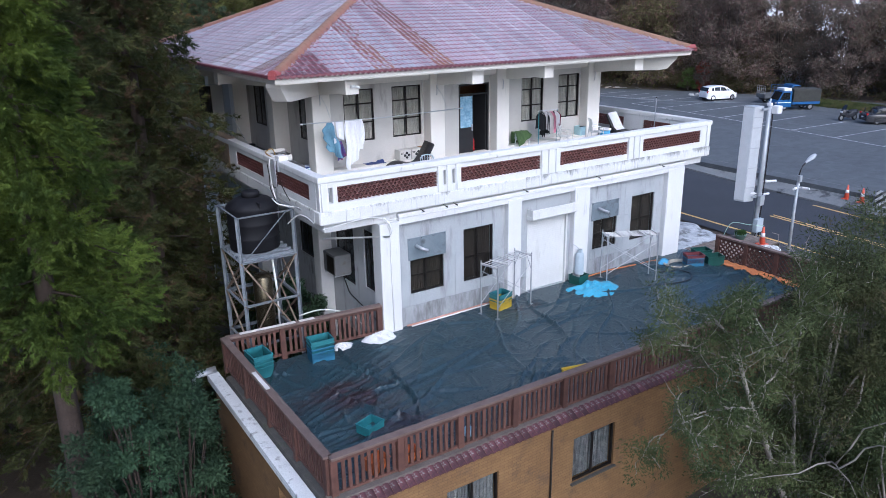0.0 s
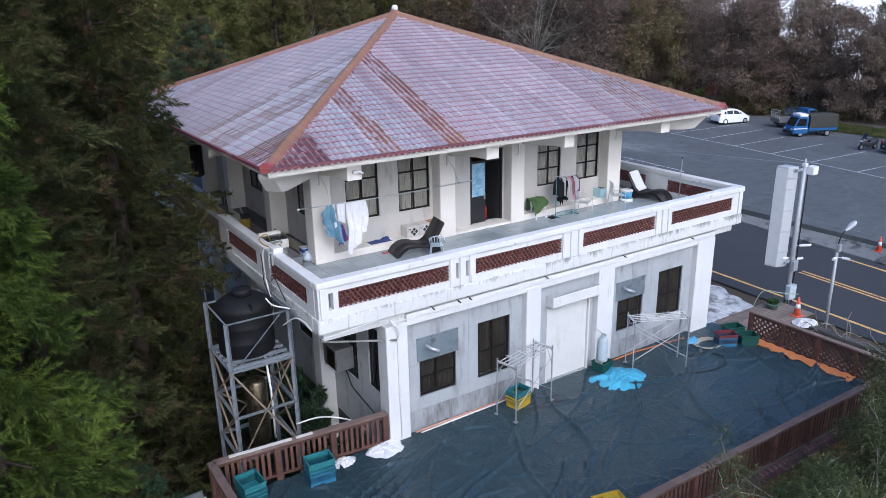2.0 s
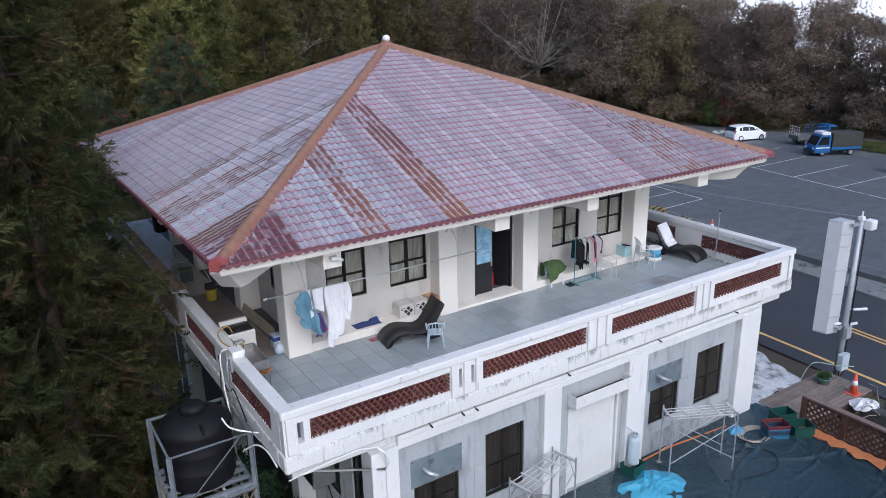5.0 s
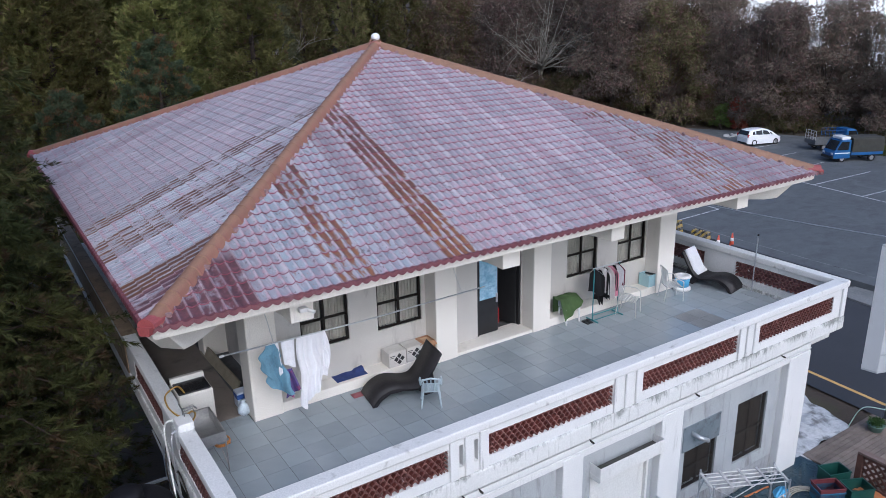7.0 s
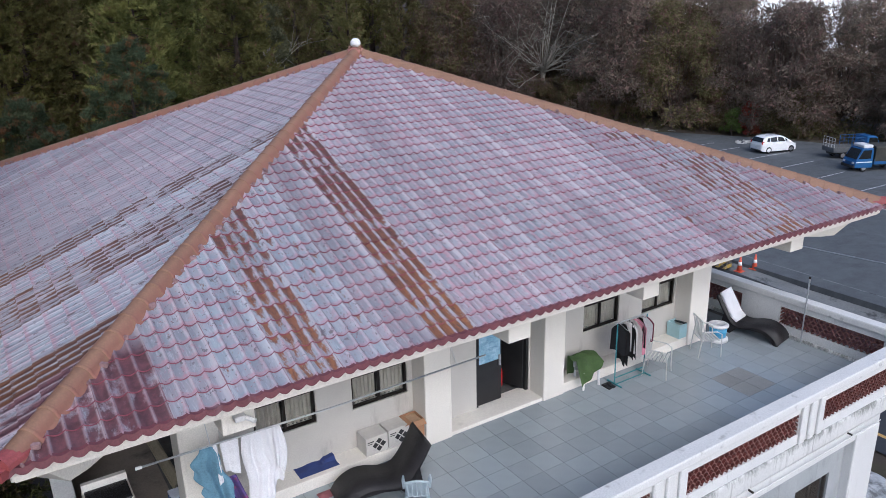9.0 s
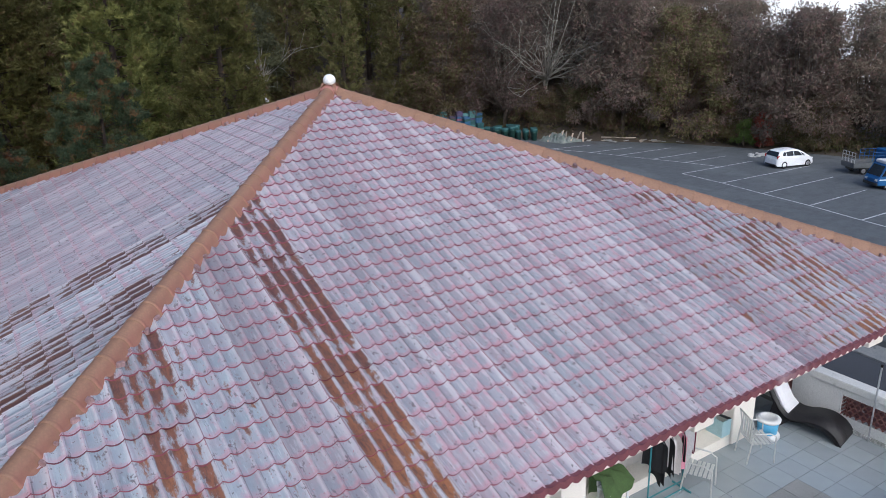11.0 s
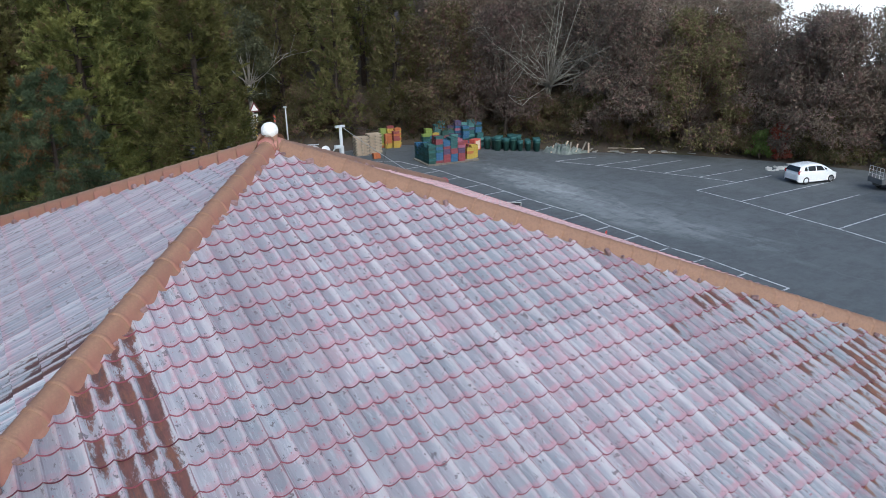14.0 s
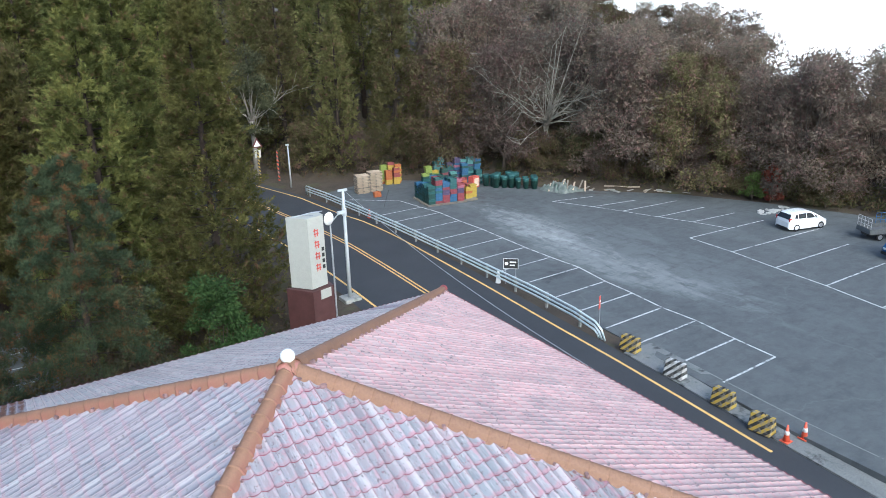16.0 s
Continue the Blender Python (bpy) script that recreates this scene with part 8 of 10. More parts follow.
for z in (0.5, 1.3, 2.1, 2.9, 3.3):
    part("clamp", Shape().prism([(0.09, 0.01), (0.49, -0.125), (0.485, -0.14), (0.085, -0.005)], "z", z, z + 0.04), POLE_GREY, sg)
part("arm", Shape().box(0.3, 0.75, -0.22, -0.14, 3.6, 3.68).box(0.3, 0.75, -0.22, -0.14, 0.1, 0.18), POLE_GREY, sg)
up = thing("utility_pole", 26.3, 17.08, -0.4, "grey steel pole carrying cameras, boxes and a floodlight", "utility pole")
part("pole", Shape().lathe(0, 0, [(0.11, -0.4), (0.1, 2.8), (0.075, 5.5)], 14), POLE_GREY, up, "", True)
part("floodlight", Shape().box(0.1, 0.42, -0.3, -0.02, 5.2, 5.5, 0.03), WHITE_PLASTIC, up, "white floodlight")
part("insulator", Shape().box(-0.08, 0.08, -0.08, 0.08, 5.5, 5.62, 0.01).tube([(0, 0, 5.6), (0.02, 0, 5.78)], 0.03, 6), WHITE_PLASTIC, up)
for x, y, z in ((0.22, -0.2, 2.5), (-0.2, 0.12, 2.0), (0.18, -0.1, 1.95)):
    part("camera", Shape().tube([(0, 0, z), (x, y, z + 0.02)], 0.018, 6).tube([(x * 0.7, y * 0.7, z), (x * 2.0, y * 2.0, z + 0.04)], 0.05, 8), WHITE_PLASTIC, up, "white surveillance camera")
part("control_box", Shape().box(-0.3, 0.12, -0.28, -0.08, 0.45, 1.0, 0.015), CYL, up, "pale blue-grey control box")
part("control_box", Shape().box(-0.18, 0.1, -0.22, -0.08, 1.55, 1.95, 0.015), POLE_GREY, up, "grey control box")
part("cable_loop", Shape().tube([(-0.02 + 0.13 * math.cos(a * 0.4), -0.14, 0.28 + 0.13 * math.sin(a * 0.4)) for a in range(17)], 0.02, 6), DARK_METAL, up)
part("cable", Shape().tube([(0.06, -0.1, 0.4), (0.09, -0.12, 1.4), (0.08, -0.12, 2.4), (0.1, -0.1, 5.2)], 0.022, 6), DARK_METAL, up)
ld = thing("street_lamp", 25.62, 15.1, -0.1, "thin grey street lamp with cameras on it", "street lamp")
part("pole", Shape().lathe(0, 0, [(0.06, -0.7), (0.05, 2.9)], 12), POLE_GREY, ld, "", True)
part("arm", Shape().tube([(0, 0, 2.9), (0.04, -0.01, 3.1), (0.13, -0.02, 3.25), (0.28, -0.04, 3.36)], 0.022, 6), DARK_METAL, ld)
LAMP_SHAPE = [(0.0, 0.035, -0.03, 0.03), (0.12, 0.07, -0.045, 0.045), (0.3, 0.115, -0.07, 0.06), (0.42, 0.11, -0.07, 0.055), (0.52, 0.07, -0.045, 0.035), (0.56, 0.02, -0.01, 0.01)]
sh = Shape().grid([[(a, b * math.cos(6.28318 * k / 12), (c + d) / 2 + (d - c) / 2 * math.sin(6.28318 * k / 12)) for k in range(13)] for a, b, c, d in LAMP_SHAPE])
part("lamp_head", sh, SIGN_GREY, ld, "pale teardrop lamp head", True, at=pose(0.24, -0.035, 3.34, 0, -32, -9))
for k, (x, y) in enumerate(((0.2, 0.1), (-0.2, -0.05), (0.05, -0.22))):
    part("camera", Shape().tube([(0, 0, 2.42), (x, y, 2.44)], 0.016, 6).tube([(x * 0.8, y * 0.8, 2.44), (x * 1.9, y * 1.9, 2.44)], 0.045, 8), WHITE_PLASTIC, ld, "white surveillance camera")
part("control_box", Shape().box(-0.08, 0.08, -0.1, 0.02, 2.65, 2.9, 0.01), POLE_GREY, ld)
planter = thing("planter", 24.9, 16.75, 0.0, "round green planter with low green plants", "planter")
part("bowl", Shape().lathe(0, 0, [(0.15, 0), (0.22, 0.2), (0.24, 0.22), (0.21, 0.22)], 18), plain("dull_green_pot", (0.12, 0.2, 0.165), 0.6), planter, "", True)
part("soil", Shape().lathe(0, 0, [(0.205, 0.17), (0.2, 0.19)], 18), SOIL, planter)
CONE_RED = plain("orange_red_cone_plastic", (0.6, 0.1, 0.05), 0.5, 0.08)
REFLECT = plain("white_reflective_band", (0.7, 0.7, 0.7), 0.4, 0.05)


def cone(x, y, z=0.0, label="orange traffic cone with a white band"):
    e = thing("traffic_cone", x, y, z, label, "traffic cone", "traffic cones")
    part("base", Shape().box(-0.18, 0.18, -0.18, 0.18, 0, 0.03, 0.01), CONE_RED, e)
    part("cone", Shape().lathe(0, 0, [(0.13, 0.03), (0.03, 0.7)], 14), CONE_RED, e, "", True)
    part("band", Shape().lathe(0, 0, [(0.093, 0.3), (0.068, 0.46)], 14), REFLECT, e, "white band", True)


cone(25.0, 15.85, 0.02)
for x, y in ((35.5, 29.95), (36.1, 29.6), (35.6, 18.4), (35.5, 17.6), (37.2, 67.1)):
    cone(x, y, verge_z(x, y) if y < 40 else 0.0)
tagged(part("green_pipe", Shape().bend([(24.55, 17.3, 0.0), (24.75, 17.1, 0.62), (25.3, 16.7, 0.55), (25.8, 16.35, 0.5)], 0.014, 6), plain("pale_green_pipe", (0.3, 0.42, 0.36), 0.5), None, "pale green pipe frame by the planter", True), "", "pipe")
crumple("white_sheeting", [(24.1, 15.3), (24.5, 15.0), (25.0, 15.1), (24.9, 15.5)], plain("white_tarp_heap", (0.6, 0.6, 0.6), 0.7), "small heap of white sheeting by the roadside", "plastic sheet", 0.15, 23)
wall = thing("roadside_wall", 24.6, 13.0, -0.3, "low dark stone wall with dry creepers along the road", "wall")
part("wall", Shape().box(-0.2, 0.15, -4, 2.3, -0.4, 0.35, 0.04), surf("dark_mossy_stone", (0.04, 0.04, 0.038), (0.09, 0.085, 0.08), 2, 0.9, 0.6, 12), wall)
s = Shape()
rr = np.random.default_rng(4)
for k in range(26):
    y = rr.uniform(-3.5, 2.2)
    p = Vector((rr.uniform(-0.25, 0.2), y, 0.3))
    d = Vector((rr.normal() * 0.5, rr.normal(), abs(rr.normal()) * 0.5 + 0.1)).normalized()
    line_pts = [tuple(p)]
    for j in range(4):
        d = (d + Vector(rr.normal(size=3)) * 0.4).normalized()
        p = p + d * 0.25
        p.z = max(p.z, 0.3)
        line_pts.append(tuple(p))
    s.tube(line_pts, 0.012, 4)
part("dry_twigs", s, PALE_BARK, wall, "pale dry twigs")

# ---- car park ----
def striped(name, c1, c2, width=0.17):
    m, nt, p = nodes_of(name)
    tc = nt.nodes.new("ShaderNodeTexCoord")
    sep = nt.nodes.new("ShaderNodeSeparateXYZ")
    nt.links.new(tc.outputs["Object"], sep.inputs[0])
    add = nt.nodes.new("ShaderNodeMath")
    nt.links.new(sep.outputs[0], add.inputs[0])
    nt.links.new(sep.outputs[2], add.inputs[1])
    mod = nt.nodes.new("ShaderNodeMath")
    mod.operation = "PINGPONG"
    nt.links.new(add.outputs[0], mod.inputs[0])
    mod.inputs[1].default_value = width
    col = ramp(nt, grey(nt, mod.outputs[0], 0, width), c1, c2, 0.48, 0.52)
    col = mix(nt, grey(nt, noise_tex(nt, 7, 6), 0.47, 0.6, 0, 0.8), col, (0.17, 0.165, 0.15))
    nt.links.new(col, p.inputs["Base Color"])
    p.inputs["Roughness"].default_value = 0.8
    return m


STRIPE_Y = striped("yellow_black_stripes", (0.4, 0.28, 0.04), (0.02, 0.02, 0.02))
STRIPE_W = striped("white_black_stripes", (0.5, 0.5, 0.5), (0.02, 0.02, 0.02))
STRIPE_R = striped("red_black_stripes", (0.4, 0.06, 0.03), (0.03, 0.03, 0.03), 0.2)
for x, y, rz, mat, nm in ((36.15, 38.5, 98, STRIPE_Y, "worn yellow and black"), (35.9, 35.6, 95, STRIPE_W, "worn white and black"), (35.65, 32.9, 94, STRIPE_Y, "yellow and black"), (35.35, 30.9, 96, STRIPE_Y, "yellow and black"), (35.45, 16.45, 96, STRIPE_W, "worn white and black")):
    e = thing("concrete_barrier", x, y, verge_z(x, y), nm + " striped concrete barrier beside the road", "barrier", "striped barriers", rz=rz)
    soften(part("block", Shape().prism([(-0.28, 0), (0.28, 0), (0.26, 0.15), (0.13, 0.74), (-0.13, 0.74), (-0.26, 0.15)], "x", -0.46, 0.46), mat, e), 0.035)
    part("lifting_eye", Shape().tube([(-0.1, 0, 0.72), (-0.06, 0, 0.81), (0.06, 0, 0.81), (0.1, 0, 0.72)], 0.014, 6), DARK_METAL, e)

# guard rail of three pale pipes
RAIL = plain("pale_blue_galvanised_pipe", (0.55, 0.62, 0.64), 0.45, 0.08, metal=0.15)
GR = [(36.4, 40.6), (36.75, 42.5), (37.0, 46), (37.1, 50), (37.25, 56), (37.3, 62), (37.2, 68), (37.0, 74), (36.7, 77.2)]
GR = [(x - 0.55, y) for x, y in GR]
gr = thing("guard_rail", 36.2, 58.0, 0.0, "pale blue-grey pipe guard rail between road and car park", "guard rail")
for z in (0.4, 0.62, 0.86):
    pts = [(GR[0][0] + 0.05, GR[0][1] - 0.9 * (z - 0.1), 0.02), (GR[0][0], GR[0][1] - 0.6 * (z - 0.1), z * 0.7)] + [(x, y, z) for x, y in GR] + [(GR[-1][0] + 0.1, GR[-1][1] + 0.5 * z, z * 0.8), (GR[-1][0] + 0.2, GR[-1][1] + 0.8 * z, 0.02)]
    wpart("rail", Shape().tube(pts, 0.055, 8), RAIL, gr, "", True)
yy = 42.0
while yy < 77:
    xx = float(np.interp(yy, [p[1] for p in GR], [p[0] for p in GR]))
    wpart("post", Shape().box(xx + 0.04, xx + 0.16, yy - 0.06, yy + 0.06, -0.05, 0.9, 0.015), CONCRETE, gr, "pale concrete post")
    yy += 2.9
nb = thing("notice_board", 37.1, 48.9, 0.5, "black board with white marks fixed to the guard rail", "sign", rz=-42)
part("board", Shape().box(-0.45, 0.45, -0.015, 0.015, 0.45, 1.1), plain("white_board", (0.6, 0.6, 0.6), 0.5, 0.04), nb)
part("field", Shape().box(-0.42, 0.42, -0.019, -0.015, 0.48, 1.07), INK, nb, "black field")
part("mark", Shape().prism([(-0.26 + 0.11 * math.cos(k * 0.785), 0.78 + 0.11 * math.sin(k * 0.785)) for k in range(8)], "y", -0.024, -0.02).box(-0.06, 0.32, -0.024, -0.02, 0.84, 0.92).box(-0.06, 0.24, -0.024, -0.02, 0.66, 0.72), REFLECT, nb, "plain white marks")
part("post", Shape().tube([(-0.3, 0.02, 0.45), (-0.3, 0.02, -0.5)], 0.02, 6).tube([(0.3, 0.02, 0.45), (0.3, 0.02, -0.5)], 0.02, 6), GALV, nb)
fl = thing("warning_panel", 36.85, 41.3, 0.0, "red and white warning panel on a thin post", "sign", rz=30)
part("post", Shape().tube([(0.08, 0, 0), (0.08, 0, 1.75)], 0.02, 6), GALV, fl)
part("panel", Shape().box(-0.16, 0.14, -0.015, 0.015, 1.05, 1.75, 0.01), plain("red_panel", (0.5, 0.06, 0.04), 0.5), fl)
part("mark", Shape().box(-0.12, 0.1, -0.02, -0.016, 1.42, 1.52), REFLECT, fl)

# fish crates and pallets
PALLET_WOOD = plain("pale_pallet_wood", (0.42, 0.34, 0.26), 0.85, 0.15)
DARK_PALLET = plain("grey_old_pallet_wood", (0.2, 0.18, 0.15), 0.85, 0.15)


def pallet_thing(name, x, y, z, rz, mat, label, w=1.15, d=1.05):
    e = thing(name, x, y, z, label, "pallet", "pallets in the car park", rz=rz)
    for k in range(5):
        part("deck_board", Shape().box(-w / 2, w / 2, -d / 2 + d * k / 4.6, -d / 2 + d * k / 4.6 + 0.13, 0.095, 0.13), mat, e)
        part("bottom_board", Shape().box(-w / 2, w / 2, -d / 2 + d * k / 4.6, -d / 2 + d * k / 4.6 + 0.13, 0.0, 0.025), mat, e)
    for k in range(3):
        part("bearer", Shape().box(-w / 2 + (w - 0.09) * k / 2, -w / 2 + (w - 0.09) * k / 2 + 0.09, -d / 2 + 0.03, d / 2 - 0.03, 0.025, 0.095), DARK_PALLET, e)
    return e


base_pale = pallet_thing("pallet", 40.6, 75.0, 0.0, -10, PALLET_WOOD, "pale wooden pallet in a stack at the car park end")
base_dark = pallet_thing("pallet", 43.2, 67.3, 0.0, -10, DARK_PALLET, "grey wooden pallet under the crate stacks")
for k in range(1, 12):
    copy_thing(base_pale, pose(40.6 + 0.03 * math.sin(k * 2), 75.0 + 0.03 * math.cos(k * 3), 0.135 * k, 0, 0, -10 + 2 * math.sin(k)))
for k in range(13):
    copy_thing(base_pale, pose(42.0 + 0.03 * math.sin(k * 3), 75.1 + 0.03 * math.cos(k * 2), 0.135 * k, 0, 0, -12 + 2 * math.cos(k)))
for x, y in ((44.4, 67.1), (45.6, 66.9), (46.8, 66.9), (43.4, 68.5), (44.6, 68.3), (45.8, 68.1), (43.6, 69.7), (44.8, 69.5), (47.2, 67.9)):
    copy_thing(base_dark, pose(x, y, 0, 0, 0, -10))


def fish_crate(mat, tone):
    e = thing("fish_crate", 0, 0, -50, tone + " plastic fish crate in a stack", "crate", "stacked fish crates")
    w, d, h = 0.62, 0.42, 0.225
    ring = lambda z, o: [(a * (w / 2 - o), b * (d / 2 - o), z) for a, b in ((-1, -1), (1, -1), (1, 1), (-1, 1), (-1, -1))]
    shell = [ring(z, o) for z, o in ((0.0, 0.24), (0.0, 0.012), (0.075, 0.0), (0.08, 0.022), (0.115, 0.022), (0.12, 0.0), (h, 0.0), (h, 0.022), (0.02, 0.03), (0.02, 0.24))]
    part("shell", Shape().grid(shell), mat, e)
    part("rim", Shape().grid([ring(z, o) for z, o in ((h - 0.045, -0.002), (h - 0.045, -0.02), (h, -0.02), (h, 0.01))]), mat, e)
    return e


CR = {k: plain(k.replace(" ", "_") + "_crate_plastic", c, 0.6, 0.25) for k, c in {
    "teal": (0.024, 0.085, 0.088), "dark green": (0.016, 0.055, 0.047), "blue": (0.03, 0.095, 0.19), "red": (0.19, 0.04, 0.05), "yellow": (0.34, 0.25, 0.04), "orange": (0.32, 0.10, 0.035), "purple": (0.06, 0.045, 0.10),
    "pink": (0.28, 0.10, 0.15), "pale teal": (0.085, 0.20, 0.195), "lime": (0.17, 0.22, 0.045)}.items()}
protos = {k: fish_crate(v, k) for k, v in CR.items()}
used_proto = set()


def put_crate(kind, x, y, z, rz):
    if kind not in used_proto:
        used_proto.add(kind)
        protos[kind].matrix_basis = pose(x, y, z, 0, 0, rz)
    else:
        copy_thing(protos[kind], pose(x, y, z, 0, 0, rz))


rr = random.Random(12)
rot10 = pose(42.75, 67.05, 0.125, 0, 0, -10)
FRONT = [["dark green", "teal"], ["blue", "teal", "red"], ["red", "purple", "blue"], ["blue", "red", "teal"], ["red", "purple", "pink"]]
for i in range(5):
    for j in range(7):
        if 0 < i < 4 and 1 < j < 6:
            continue
        kinds = FRONT[i] if j < 3 else ["teal", "dark green", "teal", "dark green", "lime" if i == 1 else "blue"]
        n = (6, 9, 8, 8, 7)[i] + (rr.choice((0, 1, 1)) if j < 4 else rr.choice((0, 0, -1)))
        for k in range(n):
            p = rot10 @ Vector((0.32 + 0.66 * i + rr.uniform(-0.02, 0.02), 0.22 + 0.47 * j + rr.uniform(-0.02, 0.02), 0.22 * k))
            put_crate(kinds[k * len(kinds) // n] if rr.random() < 0.6 else rr.choice(kinds), p.x, p.y, p.z, -10 + rr.uniform(-3, 3))
STACKS = [(46.7, 66.9, 4, ["yellow", "yellow", "orange"]), (47.3, 67.1, 5, ["yellow"]), (46.7, 67.4, 3, ["orange", "yellow"]), (47.3, 67.6, 5, ["yellow", "yellow", "red"]),
          (43.9, 76.9, 8, ["yellow", "lime", "orange"]), (44.5, 76.6, 9, ["yellow", "orange", "red"]), (45.1, 76.3, 8, ["orange", "yellow", "orange"]), (44.1, 76.3, 6, ["orange", "yellow"]), (44.8, 76.0, 7, ["orange", "red", "yellow"]),
          (46.4, 72.9, 9, ["lime", "dark green"]), (47.0, 72.7, 7, ["teal", "lime", "yellow"]), (47.6, 73.3, 10, ["teal", "dark green", "pale teal"]), (48.2, 73.6, 11, ["pale teal", "blue", "teal"]), (47.7, 72.2, 8, ["red", "teal", "dark green"]),
          (48.8, 72.9, 9, ["dark green", "teal", "purple"]), (49.4, 72.6, 11, ["purple", "blue", "pink"]), (50.0, 72.5, 10, ["blue", "purple", "pale teal"]), (49.7, 71.8, 9, ["purple", "dark green", "blue"]), (50.6, 72.2, 11, ["pale teal", "teal", "purple"]),
          (51.2, 71.9, 10, ["blue", "purple", "dark green"]), (50.9, 71.2, 6, ["teal", "pale teal"]), (48.6, 72.0, 6, ["dark green", "pale teal"]), (40.9, 72.7, 2, ["orange"]), (48.9, 70.9, 4, ["orange", "red"])]
for x, y, n, kinds in STACKS:
    for k in range(n):
        put_crate(rr.choice(kinds), x + rr.uniform(-0.03, 0.03), y + rr.uniform(-0.03, 0.03), (0.125 if y < 68 else 0.01) + 0.22 * k, -10 + rr.uniform(-5, 5))
bin_proto = None
for k, (x, y) in enumerate([(50.9, 70.0), (51.3, 69.5), (51.2, 68.9), (51.9, 69.3), (51.8, 68.4), (52.3, 68.0), (52.6, 67.4), (52.2, 69.9), (53.0, 68.3), (53.1, 66.9), (53.6, 66.3), (52.8, 69.0), (53.5, 67.5), (54.0, 66.9)]):
    if bin_proto is None:
        bin_proto = thing("refuse_bin", x, y, 0.0, "dark green round plastic tub in a row", "bin", "plastic tubs")
        part("tub", Shape().lathe(0, 0, [(0.24, 0), (0.3, 0.75), (0.33, 0.77), (0.33, 0.82)], 14), CR["dark green"], bin_proto, "", True)
        part("inner_tub", Shape().lathe(0, 0, [(0.28, 0.8), (0.32, 1.1), (0.28, 1.1)], 14), CR["teal"], bin_proto, "", True)
    else:
        copy_thing(bin_proto, pose(x, y, 0, 0, 0, 30 * k) @ Matrix.Scale(0.85 + 0.3 * (k % 3) / 2, 4))
cb = thing("cabinet", 49.8, 70.4, 0.0, "red and cream broken cabinet among the crates", "cabinet", rz=15)
part("body", Shape().box(-0.45, 0.45, -0.3, 0.3, 0, 1.0, 0.02), plain("faded_red_board", (0.42, 0.08, 0.06), 0.7), cb)
part("panel", Shape().box(-0.3, 0.3, -0.32, -0.3, 0.1, 0.85), plain("cream_board", (0.5, 0.42, 0.34), 0.7), cb)
crumple("netted_heap", [(53.9, 66.1), (55.0, 65.9), (56.3, 64.4), (56.6, 63.0), (55.4, 63.0), (53.9, 64.6)], surf("grey_green_netting", (0.085, 0.105, 0.095), (0.19, 0.21, 0.195), 3.0, 0.85, 0.6, 9, stain=(0.03, 0.09, 0.065), stain_scale=1.4, bump_dist=0.05), "heap of boards under grey-green netting", "pile", 1.15, 31, 40, 0.02, 0.12)
for k in range(7):
    x, y = 53.8 + 0.42 * k, 64.6 - 0.33 * k
    bd = thing("board", x, y, 0.05, "grey plank sticking out of the netted heap", "board", "planks in the heap", rz=40 + 7 * math.sin(k * 2.3))
    part("plank", Shape().box(-0.1, 1.5, -0.07, 0.07, 0.0, 0.03), DARK_PALLET if k % 2 else PALLET_WOOD, bd, at=pose(0, 0, 0.05 + 0.1 * (k % 3), 0, -14 - 4 * (k % 4), 0))
ys = thing("yellow_notice", 60.2, 66.0, 0.0, "small yellow notice on a post at the wood's edge", "sign", rz=40)
part("plate", Shape().box(-0.25, 0.25, -0.01, 0.01, 2.5, 3.1, 0.01), YELLOW_P, ys)
part("post", Shape().tube([(0, 0.03, 0), (0, 0.03, 3.0)], 0.03, 6), BARK, ys)

# vehicles
TYRE = plain("black_tyre_rubber", (0.012, 0.012, 0.013), 0.85)
ALLOY = plain("dull_alloy", (0.35, 0.35, 0.36), 0.35, 0.1, metal=0.7)
CAR_GLASS = plain("dark_car_glass", (0.012, 0.014, 0.016), 0.06)
LAMP_RED = plain("red_lamp_lens", (0.35, 0.02, 0.02), 0.2)
LAMP_CLEAR = plain("clear_lamp_lens", (0.6, 0.62, 0.64), 0.15)


def wheel(parent, x, y, r=0.31, w=0.2):
    s = Shape()
    for a, b in ((-w / 2, w / 2),):
        n = 20
        ring = lambda rad, yy: [(x + rad * math.cos(6.28318 * k / n), yy, r + rad * math.sin(6.28318 * k / n)) for k in range(n + 1)]
        s.grid([ring(r * 0.62, y + a), ring(r * 0.94, y + a), ring(r, y + a + 0.03), ring(r, y + b - 0.03), ring(r * 0.94, y + b), ring(r * 0.62, y + b)])
    t = part("wheel", s, TYRE, parent, "", True)
    s = Shape()
    for yy in (y - w / 2 + 0.015, y + w / 2 - 0.015):
        n = 20
        s.add([(x + r * 0.64 * math.cos(6.28318 * k / n), yy, r + r * 0.64 * math.sin(6.28318 * k / n)) for k in range(n)], [tuple(range(n))])
    part("rim", s, ALLOY, t)


def loft(stations, m):
    """A hull through stations (x, half width, low, high, crown): a rounded cross-section at each x."""
    rows = []
    for x, w, lo, hi, c in stations:
        row = []
        for k in range(m + 1):
            a = math.pi * k / m
            yy, zz = math.cos(a), math.sin(a)
            yy = math.copysign(abs(yy) ** c, yy)
            row.append((x, w * yy, lo + (hi - lo) * (abs(zz) ** c)))
        rows.append(row)
    s = Shape().grid(rows)
    s.add(rows[0], [tuple(range(m + 1))])
    s.add(rows[-1], [tuple(range(m, -1, -1))])
    s.add([rows[0][0], rows[-1][0], rows[-1][-1], rows[0][-1]], [(0, 1, 2, 3)])
    return s


